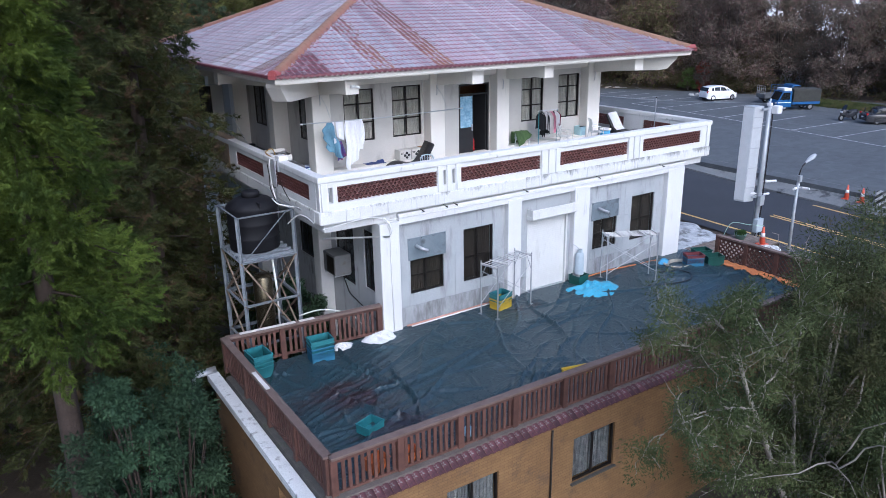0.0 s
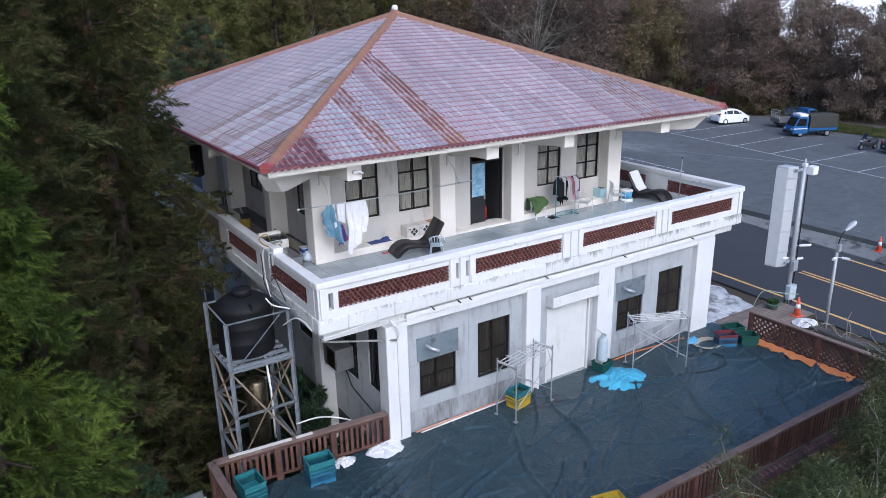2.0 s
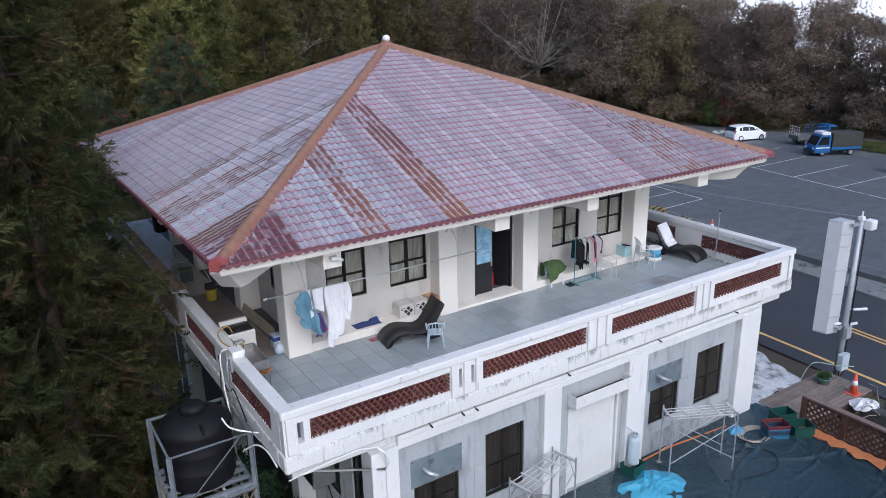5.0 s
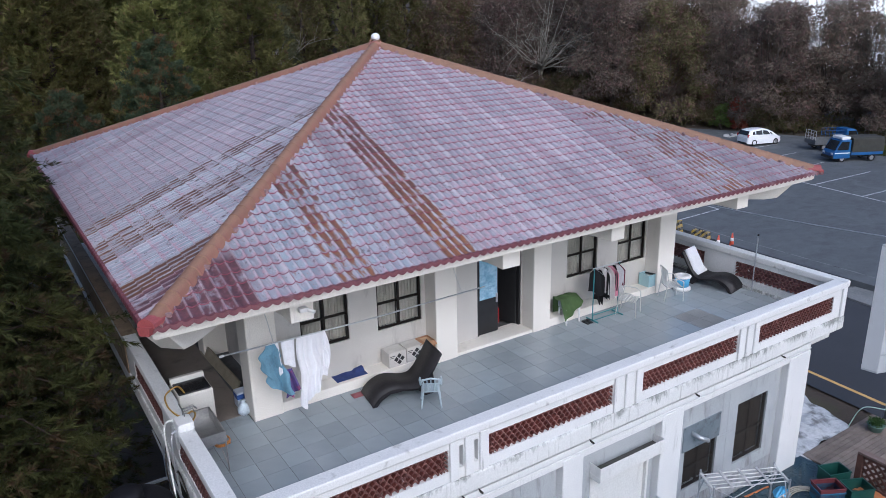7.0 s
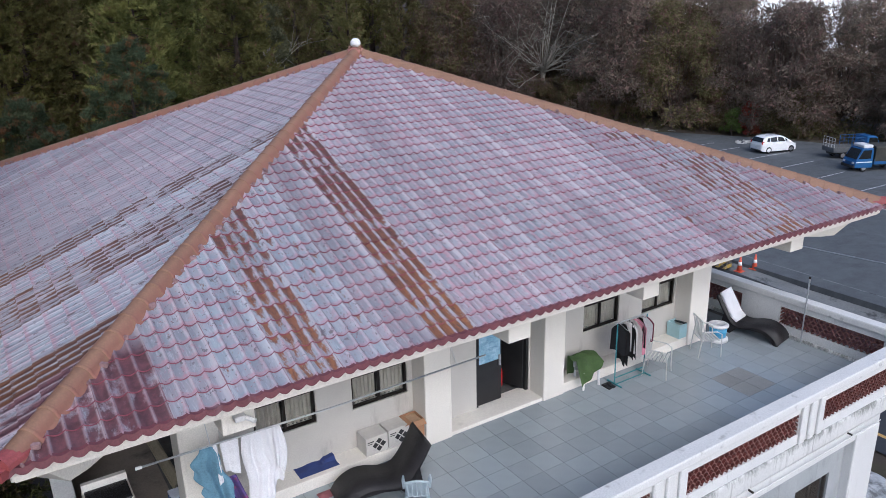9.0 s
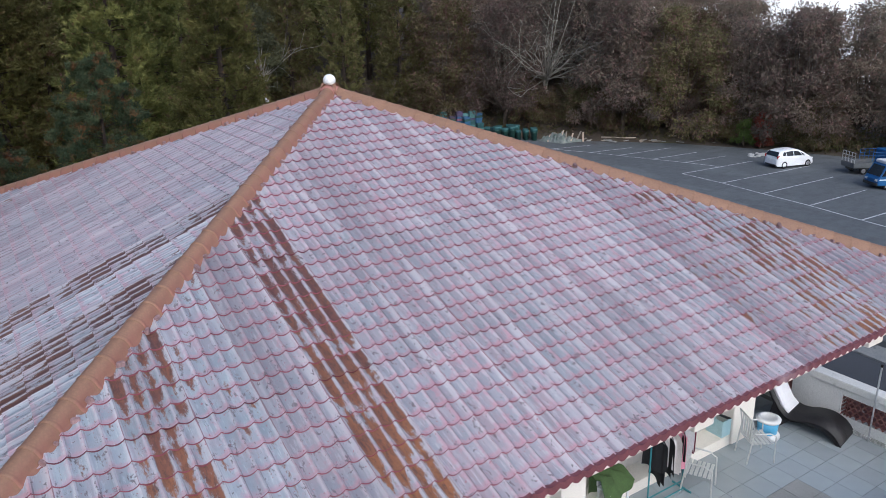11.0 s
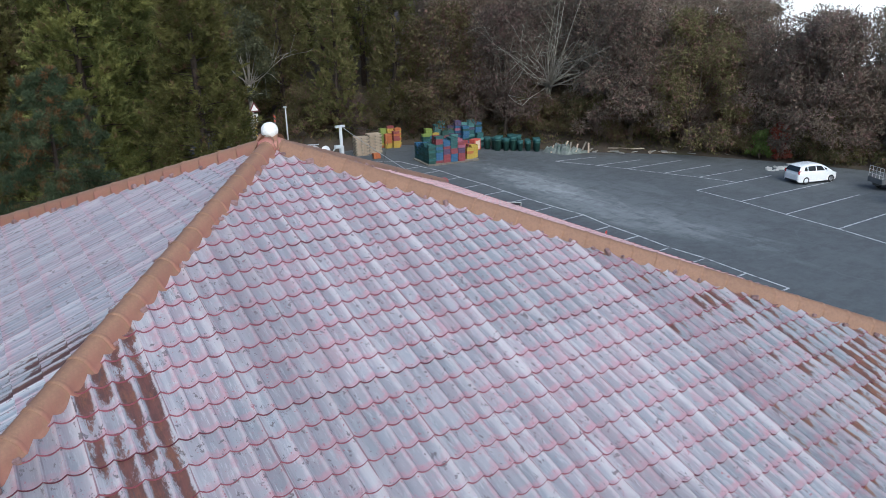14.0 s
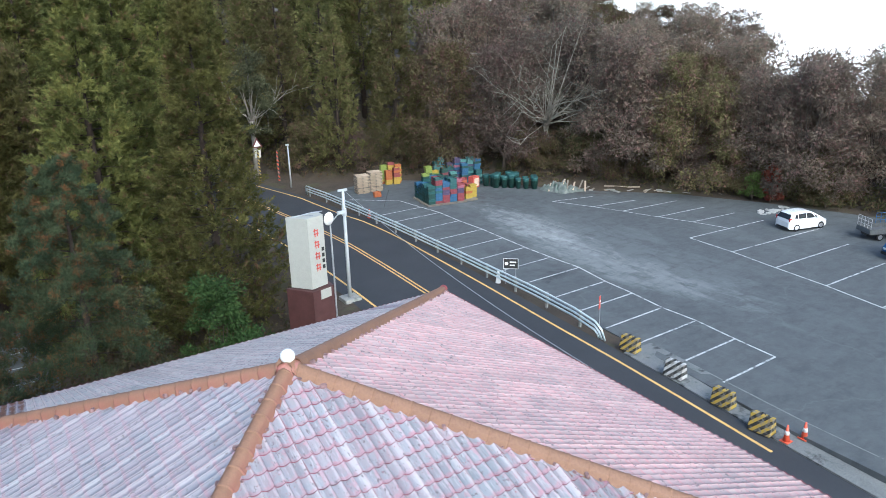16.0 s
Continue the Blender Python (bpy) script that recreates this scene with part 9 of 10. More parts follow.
def car(x, y, rz, paint, label, ln=4.5, tall=1.58, estate=True, belt=0.92):
    e = thing("car", x, y, 0.0, label, "car", rz=rz)
    k = ln / 4.5
    part("body", loft([(-2.25 * k, 0.72, 0.32, 0.80, 0.35), (-2.15 * k, 0.82, 0.22, belt, 0.3), (-1.4 * k, 0.86, 0.2, belt + 0.02, 0.28), (0.2 * k, 0.87, 0.2, belt, 0.28), (1.1 * k, 0.86, 0.2, belt - 0.03, 0.28), (1.75 * k, 0.82, 0.22, belt - 0.2, 0.32), (2.15 * k, 0.72, 0.25, belt - 0.36, 0.35), (2.27 * k, 0.6, 0.32, 0.56, 0.4)], 16), paint, e, "", True)
    back = -2.12 if estate else -1.55
    part("cabin", loft([(back * k, 0.74, belt - 0.1, belt + 0.05, 0.35), ((back + 0.28) * k, 0.72, belt - 0.1, tall - 0.1, 0.35), (-1.0 * k, 0.74, belt - 0.1, tall, 0.35), (0.1 * k, 0.74, belt - 0.1, tall - 0.02, 0.35), (0.55 * k, 0.72, belt - 0.1, tall - 0.12, 0.35), (1.35 * k, 0.7, belt - 0.12, belt - 0.02, 0.4)], 16), CAR_GLASS, e, "dark windows", True)
    part("roof", loft([((back + 0.2) * k, 0.70, tall - 0.24, tall - 0.09, 0.4), (-1.0 * k, 0.745, tall - 0.17, tall + 0.016, 0.36), (0.1 * k, 0.745, tall - 0.18, tall + 0.0, 0.36), (0.55 * k, 0.70, tall - 0.22, tall - 0.1, 0.4)], 14), paint, e, "", True)
    for px in (-1.85, -1.1, -0.25, 0.62):
        for sy in (-1, 1):
            part("pillar", Shape().tube([(px * k, sy * 0.745, belt - 0.03), ((px - (0.0 if px < 0 else 0.18)) * k, sy * 0.69, tall - 0.12)], 0.05, 6), paint, e)
    for px in (-1.35, 1.35):
        for sy in (-1, 1):
            wheel(e, px * k, sy * 0.76)
    for sy in (-1, 1):
        part("headlight", Shape().box(2.0 * k, 2.17 * k, sy * 0.58 - 0.12, sy * 0.58 + 0.12, 0.58, 0.70, 0.03), LAMP_CLEAR, e)
        part("tail_light", Shape().box(-2.24 * k, -2.1 * k, sy * 0.68 - 0.09, sy * 0.68 + 0.09, 0.78, 0.98, 0.02), LAMP_RED, e)
        part("mirror", Shape().box(0.75 * k, 0.9 * k, sy * 0.93 - 0.08, sy * 0.93 + 0.08, 0.9, 1.02, 0.02), paint, e)
    e.matrix_basis = e.matrix_basis @ Matrix.Scale(0.87, 4)
    part("number_plate", Shape().box(-2.275 * k, -2.255 * k, -0.18, 0.18, 0.55, 0.65), REFLECT, e, "blank plate")


def people_carrier(x, y, rz, paint, label):
    """A short high car: rounded lower body, arched cabin with separate windows, lamps, wheels."""
    e = thing("car", x, y, 0.0, label, "car", rz=rz)
    e.matrix_basis = e.matrix_basis @ Matrix.Scale(0.87, 4)
    wid = lambda z: 0.845 - 0.33 * (z - 0.95)
    part("body", loft([(-1.97, 0.66, 0.34, 0.80, 0.4), (-1.92, 0.80, 0.22, 0.98, 0.3), (-1.5, 0.86, 0.2, 1.04, 0.25), (-0.3, 0.87, 0.19, 1.02, 0.25), (0.7, 0.87, 0.2, 1.0, 0.25), (1.25, 0.85, 0.2, 0.97, 0.3), (1.65, 0.80, 0.21, 0.83, 0.34), (1.88, 0.70, 0.24, 0.66, 0.36), (1.96, 0.56, 0.32, 0.55, 0.4)], 18), paint, e, "", True)
    rows = []
    for px, top in ((-1.93, 0.97), (-1.72, 1.36), (-1.55, 1.48), (-1.0, 1.55), (-0.3, 1.575), (0.2, 1.53), (0.55, 1.41), (1.3, 0.98)):
        w = wid(top - 0.06)
        half = [(wid(0.88), 0.88), (w, top - 0.06), (w - 0.07, top - 0.012), (w * 0.5, top + 0.008)]
        rows.append([(px, -a, b) for a, b in half] + [(px, a, b) for a, b in reversed(half)])
    part("cabin", Shape().grid(rows), paint, e, "", True)
    side = (("rear_quarter_window", [(-1.46, 1.10), (-1.14, 1.07), (-1.14, 1.41), (-1.34, 1.38)]), ("side_window", [(-1.06, 1.07), (-0.34, 1.05), (-0.34, 1.45), (-1.06, 1.42)]),
            ("side_window", [(-0.26, 1.05), (0.56, 1.03), (0.24, 1.39), (-0.26, 1.45)]), ("front_quarter_window", [(0.64, 1.03), (0.98, 1.01), (0.42, 1.33)]))
    for name, poly in side:
        for sy in (-1, 1):
            n = len(poly)
            v = [(a, sy * (wid(b) + o), b) for o in (0.012, -0.01) for a, b in poly]
            part(name, Shape().add(v, [tuple(range(n)), tuple(range(2 * n - 1, n - 1, -1))] + [(i, (i + 1) % n, n + (i + 1) % n, n + i) for i in range(n)]), CAR_GLASS, e, "dark glass")
    for name, (xa, za, wa), (xb, zb, wb) in (("rear_window", (-1.92, 1.03, 0.72), (-1.70, 1.40, 0.60)), ("windscreen", (1.20, 1.05, 0.74), (0.62, 1.385, 0.60))):
        o = Vector((zb - za, 0, xa - xb)).normalized() * (0.03 if xa > 0 else -0.03)
        quad = [Vector((xa, -wa, za)), Vector((xa, wa, za)), Vector((xb, wb, zb)), Vector((xb, -wb, zb))]
        part(name, Shape().add([q + o for q in quad] + [q - o * 0.3 for q in quad], [(0, 1, 2, 3), (7, 6, 5, 4), (0, 4, 5, 1), (1, 5, 6, 2), (2, 6, 7, 3), (3, 7, 4, 0)]), CAR_GLASS, e, "dark glass")
    for px in (-1.22, 1.22):
        for sy in (-1, 1):
            wheel(e, px, sy * 0.77)
    for sy in (-1, 1):
        part("headlight", Shape().box(1.66, 1.86, sy * 0.6 - 0.13, sy * 0.6 + 0.13, 0.62, 0.76, 0.03), LAMP_CLEAR, e)
        part("tail_light", Shape().box(-1.95, -1.74, sy * 0.74 - 0.07, sy * 0.74 + 0.07, 0.86, 1.12, 0.02), LAMP_RED, e)
        part("mirror", Shape().box(0.62, 0.76, sy * 0.95 - 0.08, sy * 0.95 + 0.08, 1.0, 1.12, 0.02), paint, e)
    part("bumper", Shape().box(-2.0, -1.9, -0.62, 0.62, 0.26, 0.36, 0.02), plain("black_lower_bumper", (0.02, 0.02, 0.022)), e, "black lower bumper")
    part("number_plate", Shape().box(-1.995, -1.97, -0.18, 0.18, 0.62, 0.72), REFLECT, e, "blank plate")


CAR_WHITE = plain("white_car_paint", (0.72, 0.73, 0.74), 0.25, 0.03)
CAR_DARK = plain("dark_grey_car_paint", (0.03, 0.03, 0.034), 0.25, 0.05)
people_carrier(61.0, 45.2, -16, CAR_WHITE, "white people carrier parked in a bay")
car(58.6, 28.0, -40, CAR_DARK, "dark grey saloon car parked in a bay", 4.6, 1.42, False)
TRUCK_BLUE = plain("deep_blue_truck_paint", (0.014, 0.085, 0.24), 0.35, 0.08)
CANVAS = plain("dark_olive_canvas", (0.035, 0.035, 0.03), 0.9, 0.2)


def truck(x, y, rz, label, canopy):
    e = thing("truck", x, y, 0.0, label, "truck", rz=rz)
    cab = Shape()
    cab.prism([(2.15, 0.3), (2.2, 0.75), (2.05, 0.98), (1.65, 1.75), (1.5, 1.82), (0.75, 1.82), (0.72, 0.3)], "y", -0.78, 0.78)
    soften(part("cab", cab, TRUCK_BLUE, e), 0.06, 3)
    part("windscreen", Shape().add([(2.07, -0.68, 1.0), (2.07, 0.68, 1.0), (1.69, 0.6, 1.72), (1.69, -0.6, 1.72), (2.03, -0.68, 0.98), (2.03, 0.68, 0.98), (1.65, 0.6, 1.7), (1.65, -0.6, 1.7)], [(0, 1, 2, 3), (7, 6, 5, 4), (0, 4, 5, 1), (1, 5, 6, 2), (2, 6, 7, 3), (3, 7, 4, 0)]), CAR_GLASS, e)
    for sy in (-1, 1):
        part("side_window", Shape().prism([(1.95, 1.02), (1.62, 1.68), (0.95, 1.68), (0.95, 1.02)], "y", sy * 0.785 - 0.008, sy * 0.785 + 0.008), CAR_GLASS, e)
        part("headlight", Shape().box(2.12, 2.22, sy * 0.55 - 0.14, sy * 0.55 + 0.14, 0.62, 0.78, 0.02), LAMP_CLEAR, e)
        part("stripe", Shape().box(0.8, 2.1, sy * 0.79 - 0.006, sy * 0.79 + 0.006, 0.72, 0.8), REFLECT, e, "white stripe")
    part("bumper", Shape().box(2.15, 2.28, -0.76, 0.76, 0.3, 0.5, 0.03), plain("black_bumper", (0.02, 0.02, 0.02)), e)
    part("bed", Shape().box(-2.1, 0.65, -0.8, 0.8, 0.55, 0.66).box(-2.1, 0.65, -0.8, -0.76, 0.66, 0.95).box(-2.1, 0.65, 0.76, 0.8, 0.66, 0.95).box(-2.12, -2.08, -0.8, 0.8, 0.66, 0.95), TRUCK_BLUE if canopy else plain("grey_truck_bed", (0.10, 0.105, 0.11), 0.6, 0.2), e)
    part("chassis", Shape().box(-2.0, 2.0, -0.35, 0.35, 0.35, 0.55), plain("black_chassis", (0.02, 0.02, 0.02)), e)
    for px in (-1.2, 1.4):
        for sy in (-1, 1):
            wheel(e, px, sy * 0.68, 0.29, 0.18)
    e.matrix_basis = e.matrix_basis @ Matrix.Scale(0.9, 4)
    if canopy:
        soften(part("canopy", Shape().prism([(-0.82, 0.78), (-0.82, 1.85), (-0.7, 1.98), (0.7, 1.98), (0.82, 1.85), (0.82, 0.78)], "x", -2.13, 0.62), CANVAS, e, "dark olive canvas canopy"), 0.03)
        part("roof_rack", Shape().box(0.75, 1.55, -0.65, 0.65, 1.83, 2.05, 0.05), WHITE_PLASTIC, e, "white wind deflector")
    else:
        for k in range(5):
            part("cage_bar", Shape().tube([(-2.08, -0.78 + 0.39 * k, 0.9), (-2.08, -0.78 + 0.39 * k, 1.75)], 0.02, 5), GALV, e)
        for z in (1.2, 1.48, 1.75):
            part("cage_rail", Shape().tube([(-2.08, -0.78, z), (-2.08, 0.78, z)], 0.02, 5), GALV, e)
        for sy in (-1, 1):
            for k in range(4):
                part("cage_bar", Shape().tube([(-0.6 + 0.4 * k, sy * 0.78, 0.9), (-0.6 + 0.4 * k, sy * 0.78, 1.75)], 0.02, 5), TRUCK_BLUE, e, "blue cage bar")
            for z in (1.2, 1.48, 1.75):
                part("cage_rail", Shape().tube([(-0.6, sy * 0.78, z), (0.62, sy * 0.78, z)], 0.02, 5), TRUCK_BLUE, e, "blue cage rail")
        for z in (1.2, 1.48, 1.75):
            part("cage_rail", Shape().tube([(0.62, -0.78, z), (0.62, 0.78, z)], 0.02, 5), TRUCK_BLUE, e, "blue cage rail")
    return e


truck(60.35, 36.95, 153, "small blue truck with a dark canvas canopy", True)
truck(63.4, 40.3, -27, "small blue truck with an open caged bed", False)
mb = thing("scooter", 57.80, 30.74, 0.0, "black touring scooter parked at the bay edge", "scooter", rz=165)
part("body", loft([(-1.0, 0.08, 0.62, 0.82, 0.5), (-0.75, 0.2, 0.5, 0.92, 0.45), (-0.3, 0.24, 0.34, 0.86, 0.45), (0.05, 0.22, 0.26, 0.66, 0.45), (0.3, 0.22, 0.26, 0.72, 0.45), (0.55, 0.27, 0.34, 1.04, 0.45), (0.78, 0.2, 0.5, 1.02, 0.5), (0.95, 0.06, 0.62, 0.8, 0.5)], 12), CAR_DARK, mb, "", True)
part("seat", loft([(-0.85, 0.12, 0.86, 0.98, 0.5), (-0.4, 0.19, 0.8, 0.95, 0.5), (0.1, 0.14, 0.66, 0.84, 0.5)], 10), plain("black_seat_vinyl", (0.012, 0.012, 0.013), 0.5, 0.2), mb, "black padded seat", True)
part("windscreen", Shape().grid([[(0.66 - 0.22 * v, (0.22 - 0.06 * v) * u, 1.0 + 0.42 * v) for u in (-1, -0.5, 0, 0.5, 1)] for v in (0, 0.5, 1)] + [[(0.65 - 0.22 * v, (0.22 - 0.06 * v) * u, 1.0 + 0.42 * v) for u in (-1, -0.5, 0, 0.5, 1)] for v in (1, 0.5, 0)]), CAR_GLASS, mb, "dark wind screen", True)
part("handlebar", Shape().tube([(0.42, -0.36, 1.08), (0.5, 0, 1.04), (0.42, 0.36, 1.08)], 0.022, 6), DARK_METAL, mb)
part("headlight", Shape().box(0.86, 0.96, -0.12, 0.12, 0.74, 0.86, 0.02), LAMP_CLEAR, mb)
wheel(mb, -0.7, 0, 0.27, 0.14)
wheel(mb, 0.85, 0, 0.27, 0.14)
mb.matrix_basis = mb.matrix_basis @ Matrix.Scale(0.85, 4)

# tall sign at the bend, street lamp, road signs
ts = thing("tower_sign", 25.3, 50.6, -0.5, "tall white sign pillar on a brown base", "sign")
SIGN_WHITE = plain("white_sign_enamel", (0.42, 0.42, 0.385), 0.45, 0.04)
part("pillar", Shape().prism([(-1.05, 0.5), (-0.3, -0.5), (0.72, -0.15), (0.75, 0.45)], "z", 2.6, 6.4), SIGN_WHITE, ts, "white enamelled pillar")
part("base", Shape().prism([(-1.3, 0.6), (-0.4, -0.75), (0.95, -0.35), (0.95, 0.6)], "z", -3.0, 2.55), surf("dark_brown_tile_cladding", (0.06, 0.025, 0.025), (0.1, 0.045, 0.042), 2, 0.5, 0.1, 30), ts, "dark brown base")
RED_LETTER = plain("red_letter_paint", (0.5, 0.08, 0.06), 0.5)
s = Shape()
s.t = pose(-0.3, -0.5, 0, 0, 0, math.degrees(math.atan2(0.35, 1.02)))
for k in range(4):
    z = 5.75 - 0.62 * k
    for (a, b, c, d) in ((0.36, 0.68, 0.3, 0.36), (0.42, 0.47, 0.0, 0.42), (0.36, 0.7, 0.12, 0.18), (0.58, 0.64, 0.0, 0.3)):
        s.box(a, b, -0.02, -0.005, z - 0.4 + c, z - 0.4 + d)
part("red_mark", s, RED_LETTER, ts, "row of red marks")
s = Shape()
s.t = pose(-0.3, -0.5, 0, 0, 0, math.degrees(math.atan2(0.35, 1.02)))
for k in range(4):
    s.box(0.82, 0.98, -0.02, -0.005, 4.5 - 0.32 * k, 4.7 - 0.32 * k)
part("black_mark", s, INK, ts, "row of small black marks")
s = Shape()
s.t = pose(-0.4, -0.75, 0, 0, 0, math.degrees(math.atan2(0.4, 1.35)))
s.box(0.5, 1.2, -0.03, -0.005, 2.0, 2.5)
part("plate", s, SIGN_WHITE, ts, "small white plate")
part("lamp_arm", Shape().tube([(-0.9, 0.1, 6.45), (0.3, 0.2, 6.5), (0.9, 0.3, 6.45)], 0.03, 6).tube([(-0.3, 0.4, 6.4), (0.1, -0.4, 6.5)], 0.02, 6), GALV, ts)
# the white disc is added in place of a lamp
mp = thing("convex_mirror", 26.6, 50.9, -0.2, "white disc standing for a lamp, and a small lamp, on a post", "mirror")
part("post", Shape().tube([(0, 0, 0), (0, 0, 6.0)], 0.05, 8), POLE_GREY, mp)
part("disc", Shape().lathe(0, 0, [(0.34, -0.02), (0.36, 0), (0.3, 0.05), (0.1, 0.08)], 18), WHITE_PLASTIC, mp, "", True, at=pose(-0.1, -0.08, 5.7, 90, 0, 20))
part("lamp_head", Shape().tube([(0, 0, 5.4), (0.5, -0.1, 5.9)], 0.03, 6).box(0.4, 0.8, -0.2, 0.0, 5.85, 6.0, 0.03), SIGN_GREY, mp)
sl = thing("street_pole", 28.2, 52.5, 0.0, "tall white street pole on a concrete foot", "street pole")
part("pole", Shape().lathe(0, 0, [(0.12, 0.1), (0.1, 3.0), (0.08, 6.5)], 12), SIGN_GREY, sl, "", True)
part("foot", Shape().box(-0.5, 0.5, -0.5, 0.5, -0.1, 0.15, 0.03), CONCRETE, sl)
part("cross_arm", Shape().box(-0.3, 0.25, -0.05, 0.05, 6.4, 6.52), SIGN_GREY, sl)
part("collar", Shape().lathe(0, 0, [(0.13, 5.0), (0.13, 5.4)], 12), SIGN_GREY, sl)
wr = thing("overhead_wire", 28.2, 52.5, 6.45, "thin dark wire strung across the road", "wire")
part("wire", Shape().tube([(0, 0, 0), (4.5, 4, -1.2), (8.3, 10, -3.2), (9.2, 12.5, -5.2)], 0.012, 4), DARK_METAL, wr)
for x, y, mat, lab, tri_sign in ((35.0, 86.0, STRIPE_Y, "yellow and black striped post with a warning triangle", True), (36.5, 84.8, STRIPE_R, "red and black striped trunk post", False)):
    e = thing("marker_post", x, y, float(ground_height(x, y)), lab, "road sign", "roadside markers")
    part("post", Shape().lathe(0, 0, [(0.1, 0), (0.1, 3.0)], 10), mat, e)
    if tri_sign:
        part("triangle", Shape().prism([(-0.55, 3.3), (0.55, 3.3), (0, 4.25)], "y", -0.03, 0.0), RED_P, e, "red-edged warning triangle")
        part("triangle_face", Shape().prism([(-0.36, 3.4), (0.36, 3.4), (0, 4.02)], "y", -0.036, -0.03), REFLECT, e)
        part("sub_plate", Shape().box(-0.3, 0.3, -0.03, 0, 2.3, 3.1), SIGN_WHITE, e)
lp2 = thing("street_pole", 36.2, 81.0, 0.0, "slim pale street pole at the bend", "street pole")
part("pole", Shape().lathe(0, 0, [(0.08, 0), (0.06, 4.0)], 10), SIGN_GREY, lp2, "", True)
part("lamp_head", Shape().box(-0.2, 0.1, -0.1, 0.1, 3.98, 4.12, 0.03), SIGN_GREY, lp2)

wire_a, wire_b = Vector((28.2, 52.5, 6.5)), Vector((26.3, 17.08, 5.2))
wire = thing("overhead_cable", 28.2, 52.5, 6.5, "thin grey cable hung between the street poles", "cable")
wpart("strand", Shape().tube([tuple(wire_a.lerp(wire_b, k / 24) - Vector((0, 0, 4.8 * (k / 24) * (1 - k / 24)))) for k in range(25)], 0.014, 5), POLE_GREY, wire)
bo = thing("bollard", 36.62, 49.5, 0.0, "short white tapered bollard beside the guard rail", "bollard")
part("post", Shape().lathe(0, 0, [(0.17, 0), (0.15, 0.08), (0.07, 0.75), (0.03, 0.8)], 14), REFLECT, bo, "", True)
DRY = plain("dry_pale_wood", (0.34, 0.29, 0.23), 0.9, 0.15)
for k, pts in enumerate([[(63.2, 58.6, 0.35), (64.6, 57.0, 0.25), (66.3, 55.3, 0.3), (68.0, 54.2, 0.6)], [(58.6, 62.6, 0.2), (59.8, 61.4, 0.15), (60.6, 60.2, 0.25)], [(67.5, 50.5, 0.3), (68.6, 49.4, 0.7), (69.8, 48.9, 1.3)]]):
    tr = thing("fallen_branch", *pts[0], "pale fallen branch at the foot of the bank", "branch", "fallen branches")
    wpart("limb", Shape().tube(pts, [0.09, 0.075, 0.06, 0.04][:len(pts)], 7), DRY, tr, "", True)
rb = random.Random(21)
for k in range(26):
    s_ = rb.uniform(0, 1)
    x, y = 57.3 + 8.2 * s_ + rb.gauss(0, 0.4), 63.6 - 8.8 * s_ + rb.gauss(0, 0.4)
    w, d = rb.uniform(0.15, 0.6), rb.uniform(0.1, 0.35)
    bd = thing("board", x, y, 0.02, "weathered loose board lying at the car park edge", "board", "loose boards", rz=rb.uniform(0, 180))
    part("plank", Shape().box(-w, w, -d * 0.4, d * 0.4, 0, rb.uniform(0.03, 0.12), 0.01), rb.choice([DRY, DARK_PALLET, CONCRETE]), bd)
WHITE_RUBBLE = surf("broken_white_plaster", (0.36, 0.36, 0.35), (0.52, 0.52, 0.50), 4, 0.9, 0.3, 30)
rub = thing("rubble", 63.3, 48.9, 0.0, "scatter of broken pale plaster behind the parked car", "rubble")
rq = random.Random(33)
for k in range(26):
    sh = Shape()
    sh.t = pose(rq.gauss(0, 0.75), rq.gauss(0, 0.38), 0.0, 0, 0, rq.uniform(0, 180))
    a, b, c = rq.uniform(0.06, 0.26), rq.uniform(0.05, 0.16), rq.uniform(0.03, 0.13)
    sh.box(-a, a, -b, b, 0.0, c, 0.02)
    part("lump", sh, WHITE_RUBBLE, rub)

# ---- trees ----
def sprays(rng, centres, radii, n_each, length, width, droop, out=None, flat=0.6):
    """Small leaf blades round many centres: n_each per centre, as slim triangles that hang by droop (0 to 1)."""
    m = len(centres) * n_each
    c = np.repeat(centres, n_each, axis=0)
    r = np.repeat(radii, n_each)[:, None]
    d = rng.normal(size=(m, 3))
    d /= np.linalg.norm(d, axis=1, keepdims=True)
    pos = c + d * r * rng.uniform(0.35, 1.0, (m, 1)) * np.array([1, 1, flat])
    axis = rng.normal(size=(m, 3)) * 0.5 + d * 0.8
    axis[:, 2] -= droop * 1.6
    axis /= np.linalg.norm(axis, axis=1, keepdims=True)
    face = d + rng.normal(size=(m, 3)) * 0.45 + np.array([0, 0, 0.5])
    side = np.cross(axis, face)
    side /= np.linalg.norm(side, axis=1, keepdims=True) + 1e-9
    ln = length * rng.uniform(0.6, 1.35, (m, 1))
    wd = width * rng.uniform(0.6, 1.3, (m, 1))
    v = np.stack([pos + side * wd, pos - side * wd, pos + axis * ln], 1).reshape(-1, 3)
    f = np.arange(m * 3).reshape(-1, 3)
    return v, f


def shoots(rng, base, out, lengths, n_each, blade, width, spread=0.16):
    """Feathery shoots: n_each needles along each line from base along out, leaning forward round it."""
    m = len(base) * n_each
    b, d, ln = np.repeat(base, n_each, axis=0), np.repeat(out, n_each, axis=0), np.repeat(lengths, n_each)[:, None]
    u = rng.uniform(0, 1, (m, 1)) ** 0.8
    radial = rng.normal(size=(m, 3))
    radial -= d * (radial * d).sum(1, keepdims=True)
    radial /= np.linalg.norm(radial, axis=1, keepdims=True) + 1e-9
    pos = b + d * ln * u + radial * ln * spread * (1.05 - u) * rng.uniform(0, 1, (m, 1))
